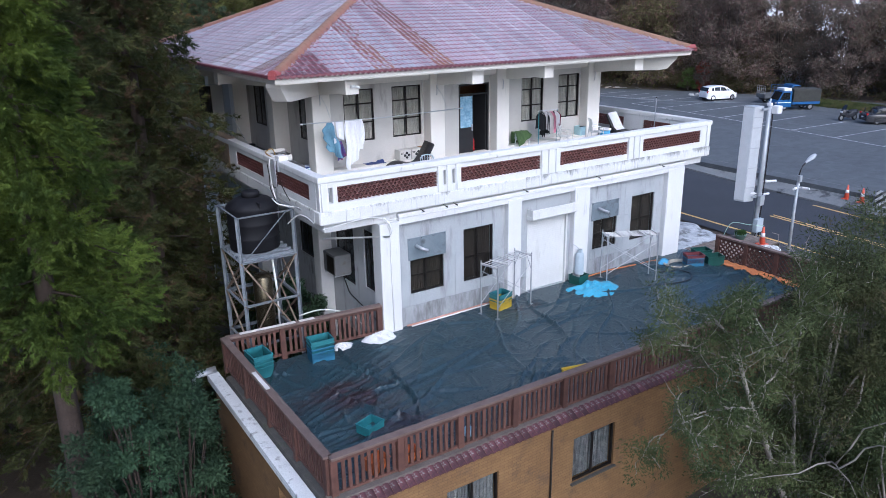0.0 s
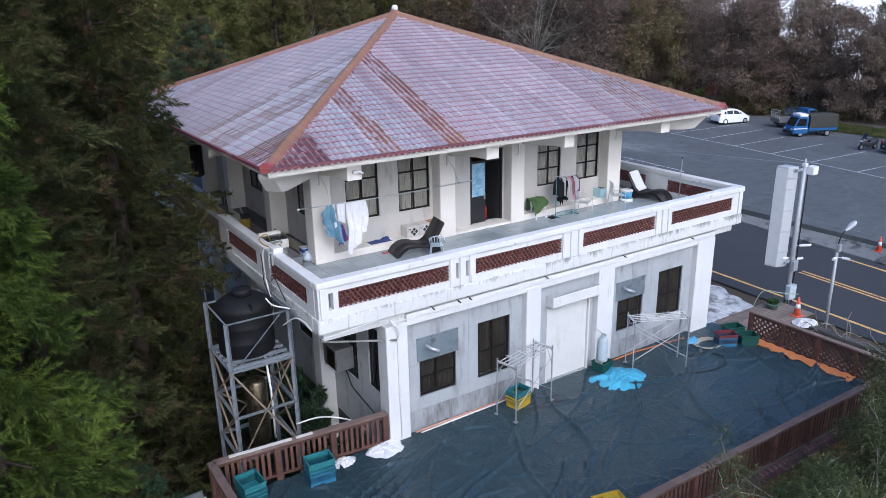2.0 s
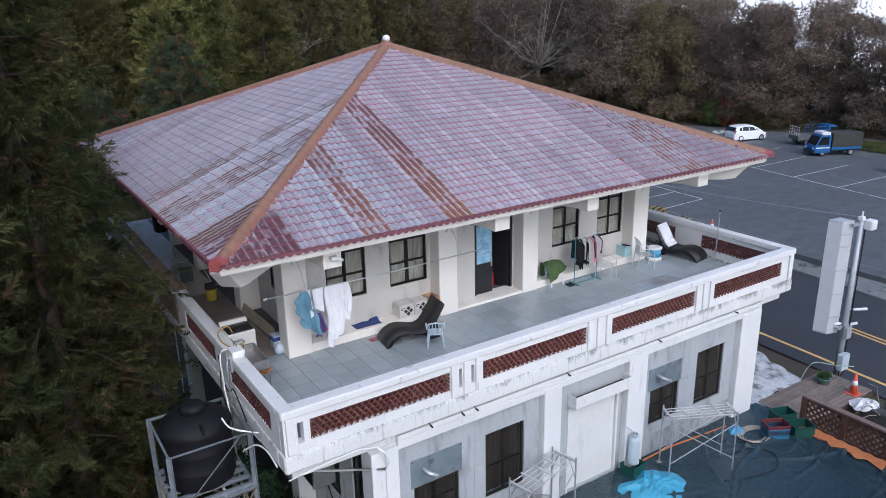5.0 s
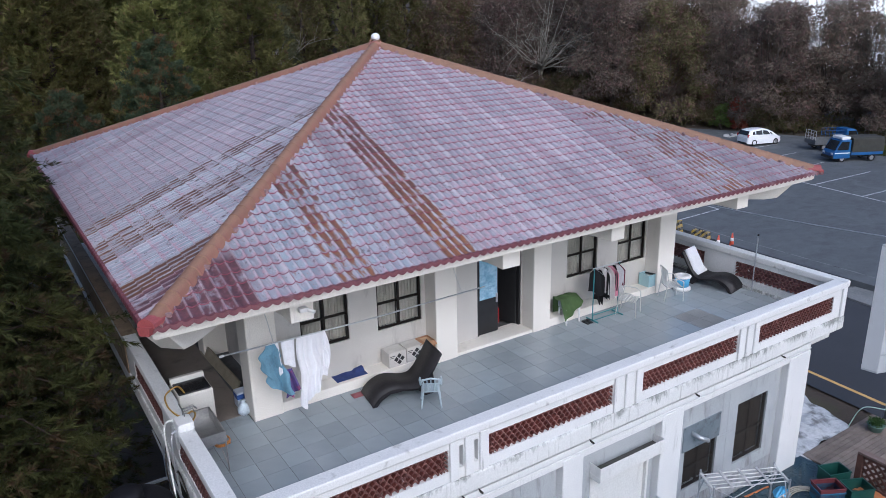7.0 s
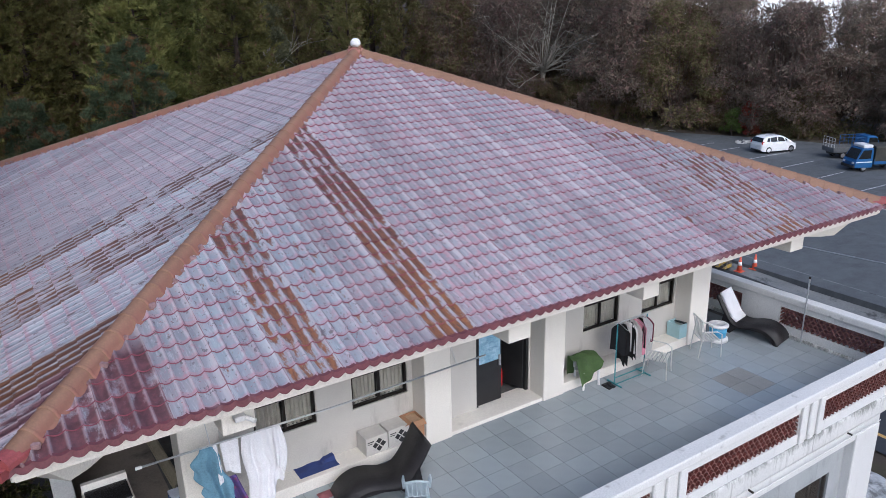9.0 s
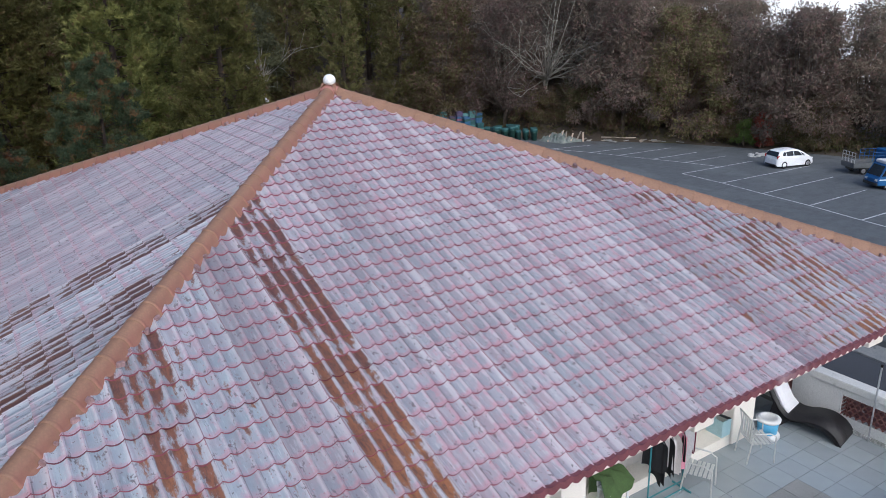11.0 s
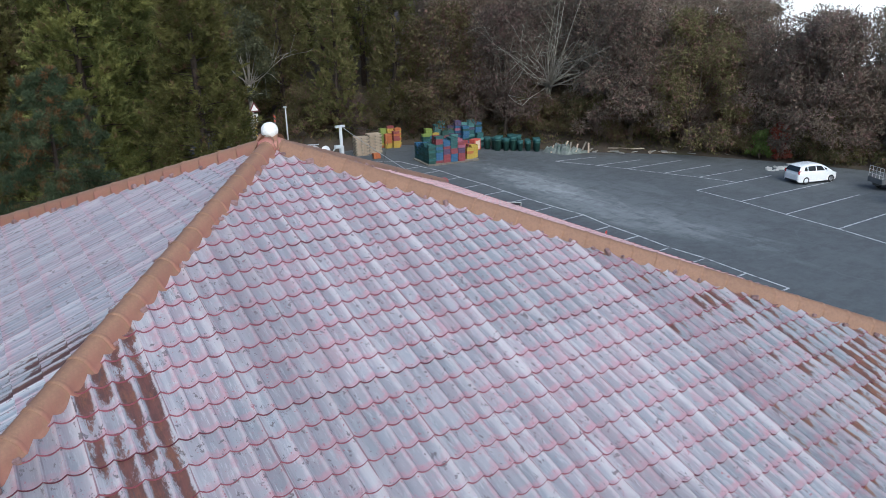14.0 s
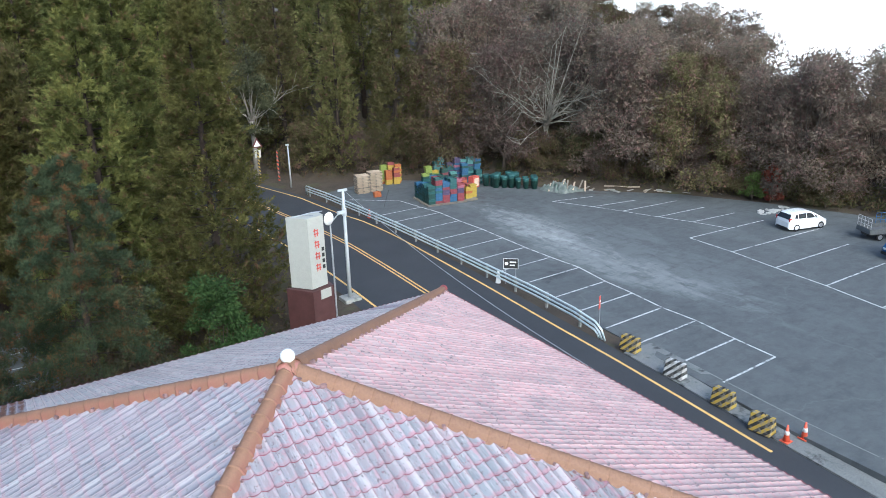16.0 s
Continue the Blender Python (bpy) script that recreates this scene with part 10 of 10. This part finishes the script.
    axis = d * 0.9 + radial * 0.75 + rng.normal(size=(m, 3)) * 0.15
    axis /= np.linalg.norm(axis, axis=1, keepdims=True)
    face = radial + np.array([0, 0, 0.6]) + rng.normal(size=(m, 3)) * 0.35
    side = np.cross(axis, face)
    side /= np.linalg.norm(side, axis=1, keepdims=True) + 1e-9
    bl, wd = blade * rng.uniform(0.6, 1.3, (m, 1)), width * rng.uniform(0.7, 1.3, (m, 1))
    v = np.stack([pos + side * wd, pos - side * wd, pos + axis * bl], 1).reshape(-1, 3)
    return v, np.arange(m * 3).reshape(-1, 3)


def feather_conifer(seed, h, r, n_branch, n_shoot, n_each, shoot, blade, wide, mat, low=0.06, taper=0.85, lift=0.1, inner=0.3, wild=0.5, sag=0.2, bunch=1.0):
    """A conifer whose branches end in bunches of feathery shoots, with dark gaps between the bunches."""
    rng = np.random.default_rng(seed)
    wood = Shape()
    wood.tube([(0, 0, -1.0), (0.05, 0, h * 0.3), (0, 0.06, h * 0.65), (0, 0, h * 0.97)], [h * 0.014 + 0.05, h * 0.011 + 0.03, h * 0.007 + 0.02, 0.015], 8)
    base, out, ln = [], [], []
    for k in range(n_branch):
        s = low + (1 - low) * (k + rng.uniform(0, 1)) / n_branch
        ang = k * 2.4 + rng.uniform(-0.5, 0.5)
        reach = r * (1 - s) ** taper * rng.uniform(0.6, 1.12) + 0.25
        dirn = np.array([math.cos(ang), math.sin(ang), 0.0])
        z0, fall = h * s, reach * (sag + rng.uniform(-0.2, 0.2))
        if k % 2 == 0:
            wood.tube([(0, 0, z0), tuple(dirn * reach * 0.5 + (0, 0, z0 + 0.05 * reach - fall * 0.3)), tuple(dirn * reach * 0.95 + (0, 0, z0 - fall))], [0.035, 0.022, 0.008], 5)
        size = shoot * (0.45 + 0.55 * (1 - s)) * rng.uniform(0.75, 1.3)
        for j in range(n_shoot):
            q = inner + (1 - inner) * ((j + 0.6) / n_shoot) ** (0.5 / bunch)
            if bunch > 1 and j % 5 < 2:
                q = rng.uniform(0.04, 0.6)
            base.append(dirn * reach * q + np.array([0, 0, z0 - fall * q * q + 0.05]) + rng.normal(size=3) * 0.22 * size * bunch)
            d = dirn * 0.8 + rng.normal(size=3) * wild + np.array([0, 0, lift])
            out.append(d / np.linalg.norm(d))
            ln.append(size * rng.uniform(0.7, 1.25))
    v, f = shoots(rng, np.array(base), np.array(out), np.array(ln), n_each, blade, wide)
    return wood.mesh("trunk", CONIFER_BARK, True), numpy_mesh("crown", v, f, [mat])


def limb(rng, start, direction, length, r0, bend=0.15, n=6):
    p, d, pts, rs = Vector(start), Vector(direction).normalized(), [], []
    for k in range(n + 1):
        pts.append(p.copy())
        rs.append(r0 * (1 - 0.85 * k / n) + 0.004)
        d = (d + Vector(rng.normal(size=3)) * bend).normalized()
        p = p + d * (length / n)
    return pts, rs


def conifer(seed, h, r, n_branch, n_each, blade, wide, mat, low=0.06, droop=0.6, taper=0.85, clump=0.55, flat=0.6, rise=0.0, inner=(0.45, 0.72, 1.0)):
    """Meshes of a trunk with limbs and of a crown for a conifer h high and r wide at its foot."""
    rng = np.random.default_rng(seed)
    wood = Shape()
    wood.tube([(0, 0, -1.0), (0.05, 0, h * 0.3), (0, 0.06, h * 0.65), (0, 0, h * 0.97)], [h * 0.014 + 0.05, h * 0.011 + 0.03, h * 0.007 + 0.02, 0.015], 8)
    cs, rs = [], []
    for k in range(n_branch):
        s = low + (1 - low) * (k + rng.uniform(0, 1)) / n_branch
        ang = rng.uniform(0, 6.283)
        reach = r * (1 - s) ** taper * rng.uniform(0.62, 1.1) + 0.25
        z0 = h * s
        tip = Vector((math.cos(ang) * reach, math.sin(ang) * reach, z0 - reach * (rng.uniform(-0.05, 0.3) - rise)))
        if k % 3 == 0:
            wood.tube([(0, 0, z0), (tip.x * 0.55, tip.y * 0.55, z0 + 0.05 * reach), tuple(tip * 0.95 + Vector((0, 0, 0.05 * tip.z)))], [0.035, 0.022, 0.008], 5)
        for q in inner:
            cs.append((tip.x * q + rng.normal() * 0.12, tip.y * q + rng.normal() * 0.12, z0 + (tip.z - z0) * q * q + rng.normal() * 0.12))
            rs.append((0.35 + 0.65 * (1 - s)) * clump * rng.uniform(0.7, 1.25) * (1.1 - 0.35 * q))
    v, f = sprays(rng, np.array(cs), np.array(rs), n_each, blade, wide, droop, flat=flat)
    return wood.mesh("trunk", CONIFER_BARK, True), numpy_mesh("crown", v, f, [mat])


def broadleaf(seed, h, r, n_clump, n_each, blade, wide, mat, bark, trunk=0.35, bare=0, spread=1.0, bare_up=(0.5, 1.6), bare_len=(0.3, 0.55)):
    """Meshes of trunk with limbs and of an uneven crown."""
    rng = np.random.default_rng(seed)
    wood = Shape()
    top = Vector((rng.normal() * 0.3, rng.normal() * 0.3, h * trunk))
    wood.tube([(0, 0, -0.8), (top.x * 0.4, top.y * 0.4, h * trunk * 0.5), tuple(top)], [h * 0.02 + 0.04, h * 0.016 + 0.03, h * 0.012 + 0.03], 8)
    cs, rs = [], []
    for k in range(n_clump):
        ang, s = rng.uniform(0, 6.283), rng.uniform(0, 1)
        rad = r * math.sqrt(rng.uniform(0.05, 1)) * (1 - 0.55 * s * s)
        tip = Vector((math.cos(ang) * rad, math.sin(ang) * rad, h * (trunk * 0.75 + (1 - trunk * 0.75) * s)))
        cs.append(tuple(tip))
        rs.append(r * rng.uniform(0.2, 0.42) * spread)
        if k % 2 == 0:
            foot = Vector((top.x * 0.4, top.y * 0.4, h * trunk * 0.5)).lerp(top, rng.uniform(0.35, 1.0))
            bow = Vector(rng.normal(size=3)) * 0.09 * r + Vector((0, 0, 0.12 * (tip - foot).length))
            thick = 0.006 * h * rng.uniform(0.5, 1.0) + 0.008
            wood.tube([tuple(foot), tuple(foot.lerp(tip, 0.3) + bow * 0.8), tuple(foot.lerp(tip, 0.65) + bow), tuple(tip)], [thick, thick * 0.75, thick * 0.5, 0.006], 5)
    for k in range(bare):
        ang = rng.uniform(0, 6.283)
        pts, rr = limb(rng, top, (math.cos(ang), math.sin(ang), rng.uniform(*bare_up)), h * rng.uniform(*bare_len), 0.035 if h < 9 else 0.05, 0.22)
        wood.tube(pts, rr, 5)
        for p in pts[2:]:
            q, qr = limb(rng, p, Vector(rng.normal(size=3)) + Vector((math.cos(ang), math.sin(ang), 0.6)), h * rng.uniform(0.1, 0.25), 0.02, 0.3, 4)
            wood.tube(q, qr, 4)
    v, f = sprays(rng, np.array(cs), np.array(rs), n_each, blade, wide, 0.1, flat=0.75)
    return wood.mesh("trunk", bark, True), numpy_mesh("crown", v, f, [mat])


def plant(meshes, name, x, y, label, group="", scale=1.0, rz=0.0, z=None, trunk_label="", lean=0.0):
    e = thing(name, x, y, float(ground_height(x, y)) if z is None else z, label, "tree", group)
    e.matrix_basis = pose(x, y, float(ground_height(x, y)) if z is None else z, lean, 0, rz) @ Matrix.Scale(scale, 4)
    for nm, me in zip(("trunk", "crown"), meshes):
        ob = new(nm, me)
        ob.parent = e
    return e


rnd = random.Random(5)
# cedars close beside the house; the last five are added to block sky light
near_kinds = [feather_conifer(11, 18.0, 2.85, 92, 66, 62, 0.48, 0.095, 0.0115, CEDAR, low=0.43, taper=0.72, lift=-0.3, inner=0.08, wild=0.45, sag=0.36, bunch=1.5),
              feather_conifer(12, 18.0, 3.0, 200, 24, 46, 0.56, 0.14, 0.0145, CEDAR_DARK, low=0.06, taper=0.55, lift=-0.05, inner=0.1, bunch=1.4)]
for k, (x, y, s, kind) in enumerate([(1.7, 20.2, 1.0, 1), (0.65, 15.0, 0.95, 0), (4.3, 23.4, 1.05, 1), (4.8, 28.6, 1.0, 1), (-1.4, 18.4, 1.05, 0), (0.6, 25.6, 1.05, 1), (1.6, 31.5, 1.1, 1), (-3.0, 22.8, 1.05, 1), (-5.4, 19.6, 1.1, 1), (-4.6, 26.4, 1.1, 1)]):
    plant(near_kinds[kind], "cedar_tree", x, y, "tall dark cedar shading the side of the house" if kind else "tall bright green cedar with drooping sprays", "cedars beside the house", s, rnd.uniform(0, 360))
# broadleaved tree with pale bare limbs, and its neighbours, in front of the annex
for k, (x, y, h, r, bare, n) in enumerate([(14.6, 7.3, 7.9, 1.7, 1, 46), (16.4, 7.6, 8.2, 2.5, 1, 84), (18.8, 8.3, 7.9, 2.6, 1, 80), (14.4, 5.2, 5.6, 2.4, 0, 60), (17.2, 5.6, 7.0, 2.6, 1, 70)]):
    plant(broadleaf(71 + k, h, r, n, 620, 0.082, 0.0155, SHRUB, PALE_BARK, 0.42, bare, 0.9), "olive_tree" if bare else "shrub", x, y, "feathery olive-green tree with slender pale limbs" if bare else "dense dark shrub below the trees",
          "trees in front of the annex", 1.0, 40.0 * k, z=-4.1)
# slender forked tree, nearly leafless below, leaning over the annex
rng = np.random.default_rng(77)
wood, tips = Shape(), []
low, fork, top = (12.45, 7.3, 0.53), (11.76, 7.3, 1.67), (10.32, 7.35, 3.8)
stems = [([(14.6, 7.0, -4.4), (13.7, 7.2, -1.8), (13.1, 7.3, -0.64), low, fork, (11.31, 7.3, 2.5), (10.9, 7.3, 3.2), top], 0.085), ([(14.6, 7.1, -4.0), (14.2, 7.3, -1.6), (13.8, 7.35, -0.6), (13.63, 7.4, 0.7), (13.36, 7.4, 1.6), (12.8, 7.5, 2.25), (12.2, 7.5, 2.95), (11.8, 7.6, 3.5)], 0.055),
         ([(11.56, 7.3, 2.04), (11.12, 7.25, 2.94), (10.84, 7.2, 3.9)], 0.03), ([low, (11.7, 7.2, 1.1), (11.02, 7.1, 1.5), (10.15, 7.1, 1.95), (9.5, 7.1, 2.0)], 0.035), ([(11.9, 7.3, 1.4), (11.0, 7.4, 1.65), (10.0, 7.5, 1.75), (9.4, 7.5, 1.5)], 0.03),
         ([(11.3, 7.3, 2.55), (10.45, 7.4, 3.0), (9.6, 7.4, 3.4)], 0.022), ([fork, (12.75, 7.45, 1.75), (13.5, 7.6, 2.2), (13.9, 7.7, 3.0)], 0.03), ([(13.36, 7.4, 1.6), (13.6, 7.5, 2.5), (13.3, 7.5, 3.5)], 0.028), ([(13.1, 7.3, -0.64), (12.2, 7.1, -0.1), (11.4, 7.0, 0.2), (10.4, 7.0, 0.75)], 0.03)]
for line, r0 in stems:
    wood.tube(line, [r0 * (1 - 0.82 * i / (len(line) - 1)) for i in range(len(line))], 7)
    for p, q in zip(line, line[1:]):
        if p[2] < -1.0:
            continue
        for k in range(3):
            start = Vector(p).lerp(Vector(q), rng.uniform(0.1, 1))
            high = start.z > 2.6
            pts, rr = limb(rng, start, (Vector(q) - Vector(p)).normalized() + Vector(rng.normal(size=3)) * (0.5 if high else 0.65), rng.uniform(0.7, 1.5) if high else rng.uniform(0.4, 1.1), 0.0105, 0.22, 5)
            wood.tube(pts, rr, 4)
            for e in pts[2:]:
                tw, tr = limb(rng, e, Vector(rng.normal(size=3)) * 0.7 + Vector((-0.2, 0, 0.35)), rng.uniform(0.2, 0.45), 0.004, 0.25, 4)
                wood.tube(tw, tr, 3)
                if high or rng.uniform() < 0.75:
                    tips += [tuple(tw[-1]), tuple(e)]
v, f = sprays(rng, np.array(tips), np.full(len(tips), 0.27), 80, 0.07, 0.012, 0.2)
ft = thing("forked_tree", 14.6, 7.0, -4.1, "slender pale forked tree with few leaves beside the annex", "tree", "trees in front of the annex")
for nm, me in (("trunk", wood.mesh("trunk", PALE_BARK, True)), ("crown", numpy_mesh("crown", v, f, [SHRUB]))):
    ob = new(nm, me)
    ob.parent = ft
    ob.matrix_basis = pose(-14.6, -7.0, 4.1)
# low plant in the roadside pot
rng = np.random.default_rng(61)
v, f = sprays(rng, np.array([(0.11 * math.cos(a), 0.11 * math.sin(a), 0.27) for a in range(7)]), np.full(7, 0.13), 60, 0.1, 0.016, -0.3)
ob = new("plant", numpy_mesh("plant", v, f, [BUSH]))
ob.parent = planter
# saplings under the cedars
for k, (x, y, h, r, n) in enumerate([(1.6, 18.2, 4.3, 0.9, 30), (3.3, 18.5, 4.7, 0.9, 34), (3.1, 16.6, 3.2, 1.1, 34), (1.45, 14.3, 6.2, 0.85, 44), (2.75, 15.2, 5.8, 1.0, 46), (0.3, 13.3, 3.7, 1.0, 34), (2.0, 13.2, 3.2, 1.0, 30), (-0.9, 14.6, 3.4, 1.1, 34), (0.7, 13.9, 5.2, 0.9, 40)]):
    plant(broadleaf(81 + k, h, r, n, 330, 0.085, 0.026, SAPLING, CONIFER_BARK, 0.14), "sapling", x, y, "young broadleaved sapling under the cedars", "saplings", 1.0, 70.0 * k, z=-4.1)
# creepers and shrubs at the foot of the side wall
for k, (x, y, h, r) in enumerate([(8.3, 20.6, 4.2, 0.75), (8.1, 22.3, 4.4, 0.9), (7.9, 24.2, 4.1, 1.0), (8.3, 18.9, 3.4, 0.7)]):
    plant(broadleaf(141 + k, h, r, 34, 300, 0.1, 0.032, SAPLING, BARK, 0.3), "shrub", x, y, "dark green shrub crowding the foot of the house wall", "shrubs beside the house", 1.0, 60.0 * k, z=-4.1)
# big conifers and a pine below the bend
mid_con = [feather_conifer(91 + k, 20.0, 4.5, 330, 9, 34, 0.95, 0.24, 0.034, CEDAR_MID, low=0.03, taper=0.9, lift=0.75, inner=0.25, sag=-0.05) for k in range(2)]
for k, (x, y, s_) in enumerate([(22.6, 58.6, 1.0), (17.6, 63.5, 1.12), (20.6, 68.5, 1.15), (11.5, 71.0, 1.15)]):
    plant(mid_con[k % 2], "conifer", x, y, "tall dense conifer below the road bend", "conifers below the bend", s_, 67.0 * k)
pine = conifer(97, 14.4, 4.0, 150, 220, 0.15, 0.019, PINE, droop=-0.4, taper=0.45, clump=0.75, low=0.36, flat=0.8)
plant(pine, "pine_tree", 14.4, 50.4, "pine with rust-brown tips and bare lower branches", "pines", 1.0, 20)
plant(pine, "pine_tree", 9.4, 48.0, "pine with rust-brown tips and bare lower branches", "pines", 0.85, 140)
for k, (x, y, h, r) in enumerate([(19.6, 49.5, 8.2, 2.0), (21.0, 48.2, 6.0, 1.5), (18.6, 47.5, 3.4, 1.5)]):
    plant(broadleaf(101 + k, h, r, 46, 200, 0.18, 0.05, BUSH, BARK, 0.25), "bush", x, y, "bright green bush beside the sign pillar", "bushes", 1.0, 50.0 * k)
# pale tree at the bend, leafless tree at the wood's edge
plant(broadleaf(111, 11.0, 2.2, 34, 200, 0.26, 0.05, leaf_mat("pale_olive_foliage", (0.09, 0.10, 0.055), (0.15, 0.16, 0.085)), PALE_BARK, 0.45, 4), "pale_tree", 35.4, 88.0, "pale grey-green tree with bare limbs at the bend", "", 1.15, 0)
plant(broadleaf(112, 13.0, 7.0, 44, 130, 0.28, 0.04, leaf_mat("pale_grey_dry_foliage", (0.16, 0.15, 0.115), (0.24, 0.225, 0.175)), surf("grey_brown_bark", (0.20, 0.185, 0.16), (0.32, 0.30, 0.26), 4, 0.9, 0.4, 25), 0.25, 26, 1.0, (-0.02, 0.75), (0.5, 0.85)), "bare_tree", 58.0, 69.4, "nearly leafless pale grey tree at the edge of the wood", "", 1.0, 0)
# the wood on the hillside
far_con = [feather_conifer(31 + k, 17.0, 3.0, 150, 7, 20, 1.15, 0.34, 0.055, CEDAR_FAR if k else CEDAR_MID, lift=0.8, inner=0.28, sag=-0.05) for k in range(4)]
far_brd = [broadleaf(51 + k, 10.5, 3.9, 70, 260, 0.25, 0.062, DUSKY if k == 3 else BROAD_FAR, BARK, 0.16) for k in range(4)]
spots = []
for i in range(6000):
    x, y = rnd.uniform(-45, 125), rnd.uniform(0, 140)
    d = float(outside(np.array([x]), np.array([y]))[0])
    if d < 0.8 or d > (46 if 0.8 < x / max(y, 1) < 1.25 else 32):
        continue
    if min([(x - a) ** 2 + (y - b) ** 2 for a, b in spots] or [99]) < (3.2 + (0.24 if x < 0.67 * y else 0.14) * d) ** 2 or (x - 56.5) ** 2 + (y - 67.5) ** 2 < 20:
        continue
    bearing = math.degrees(math.atan2(x - 11.5, y - 16.7))
    if bearing < -12 or bearing > 88 or (bearing > 56 and d > 16):
        continue
    spots.append((x, y))
    con = bearing < 34 + rnd.uniform(-2, 2)
    kind = rnd.choice(far_con if con else far_brd)
    low_side = min(1.0, max(0.0, (bearing - 44) / 16))
    size = rnd.uniform(0.85, 1.2) * (1 - 0.05 * low_side)
    # top limit by bearing, fitted to the skyline in the camera's view
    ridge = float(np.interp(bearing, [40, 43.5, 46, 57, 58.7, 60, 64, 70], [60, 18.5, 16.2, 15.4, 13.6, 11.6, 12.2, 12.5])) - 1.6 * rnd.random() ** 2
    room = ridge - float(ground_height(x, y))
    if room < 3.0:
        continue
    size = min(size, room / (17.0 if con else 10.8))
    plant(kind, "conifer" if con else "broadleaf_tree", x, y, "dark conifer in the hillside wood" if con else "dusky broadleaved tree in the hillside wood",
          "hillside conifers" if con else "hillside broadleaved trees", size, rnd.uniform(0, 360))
for k, (x, y) in enumerate([(6.0, 77.0), (0.0, 74.0), (9.0, 84.0), (-7.0, 70.0), (3.5, 50.5), (-3.0, 60.0), (14.5, 78.0)]):
    plant(far_con[k % 4], "conifer", x, y, "tall dense conifer below the road bend", "conifers below the bend", 1.3, 71.0 * k)
# overhanging bushes along the edge of the wood
edge_kinds = [broadleaf(131 + k, 3.6, 2.2, 34, 280, 0.155, 0.036, mat, BARK, 0.1) for k, mat in enumerate((BROAD_FAR, BANK, DUSKY, DUSKY))]
edge = [(67.5, 46.0), (65.5, 51.5), (62.5, 57.5), (56.5, 64.5), (52.0, 73.0), (43.0, 80.0), (37.5, 85.0)]
for (ax, ay), (bx, by) in zip(edge, edge[1:]):
    ln = math.hypot(bx - ax, by - ay)
    for k in range(int(ln / 1.7)):
        q = (k + rnd.uniform(0.2, 0.8)) / int(ln / 1.7)
        off = rnd.uniform(1.6, 3.2)
        x, y = ax + (bx - ax) * q + (ay - by) / ln * -off, ay + (by - ay) * q + (bx - ax) / ln * -off
        plant(rnd.choice(edge_kinds), "bush", x, y, "dusky bush overhanging the edge of the car park", "bushes at the wood edge", rnd.uniform(0.75, 1.25), rnd.uniform(0, 360))
# undergrowth on the bank behind the car park and down the slope by the bend
rng = np.random.default_rng(8)
px, py = rng.uniform(20, 90, 26000), rng.uniform(0, 105, 26000)
dd = outside(px, py)
keep = (dd > 0.4) & (dd < 7) & (rng.uniform(size=26000) < 1.1 - dd / 8)
px, py, dd = px[keep], py[keep], dd[keep]
cz = ground_height(px, py) + rng.uniform(0.05, 1.0, len(px)) * np.clip(dd / 2, 0.25, 1.5)
v, f = sprays(rng, np.stack([px, py, cz], 1), np.full(len(px), 0.5), 16, 0.3, 0.06, -0.1)
tagged(new("undergrowth", numpy_mesh("undergrowth", v, f, [BANK])), "tangled undergrowth and dry grass on the bank", "undergrowth", kind="stuff")
u_, w_ = rng.uniform(0, 1, 1500), rng.uniform(0, 1, 1500)
gx, gy = 63.5 - 0.4 * u_ + 4.0 * w_, 37.6 - 7.6 * u_ + 1.6 * w_
v, f = sprays(rng, np.stack([gx, gy, np.maximum(ground_height(gx, gy), 0.0) + 0.04], 1), np.full(1500, 0.22), 14, 0.2, 0.02, -0.5)
tagged(new("grass_verge", numpy_mesh("grass_verge", v, f, [leaf_mat("rough_verge_grass", (0.06, 0.085, 0.025), (0.13, 0.15, 0.05), (0.16, 0.12, 0.06), 0.06)])), "rough green grass along the edge of the car park", "grass", kind="stuff")
px, py = rng.uniform(-12, 25, 5000), rng.uniform(37, 66, 5000)
keep = px < road_west(py) - 2.4
px, py = px[keep], py[keep]
v, f = sprays(rng, np.stack([px, py, ground_height(px, py) + rng.uniform(0.1, 0.7, len(px))], 1), np.full(len(px), 0.55), 14, 0.3, 0.06, -0.1)
tagged(new("slope_undergrowth", numpy_mesh("slope_undergrowth", v, f, [BANK])), "dark scrub covering the slope below the road", "undergrowth", kind="stuff")

for k, (x, y, h, r, mat, name, label) in enumerate([(65.75, 50.9, 3.0, 0.9, leaf_mat("red_autumn_leaves", (0.16, 0.03, 0.03), (0.26, 0.07, 0.05)), "red_shrub", "small shrub with dark red leaves on the bank"),
                                                    (65.3, 52.1, 2.4, 1.1, leaf_mat("yellow_green_leaves", (0.075, 0.10, 0.025), (0.14, 0.17, 0.05)), "shrub", "yellow-green shrub at the car park edge"), (67.6, 47.2, 2.4, 1.6, BANK, "shrub", "low olive shrub at the car park edge")]):
    plant(broadleaf(121 + k, h, r, 30, 150, 0.12, 0.03, mat, BARK, 0.2), name, x, y, label, "bank shrubs", 1.0, 0)
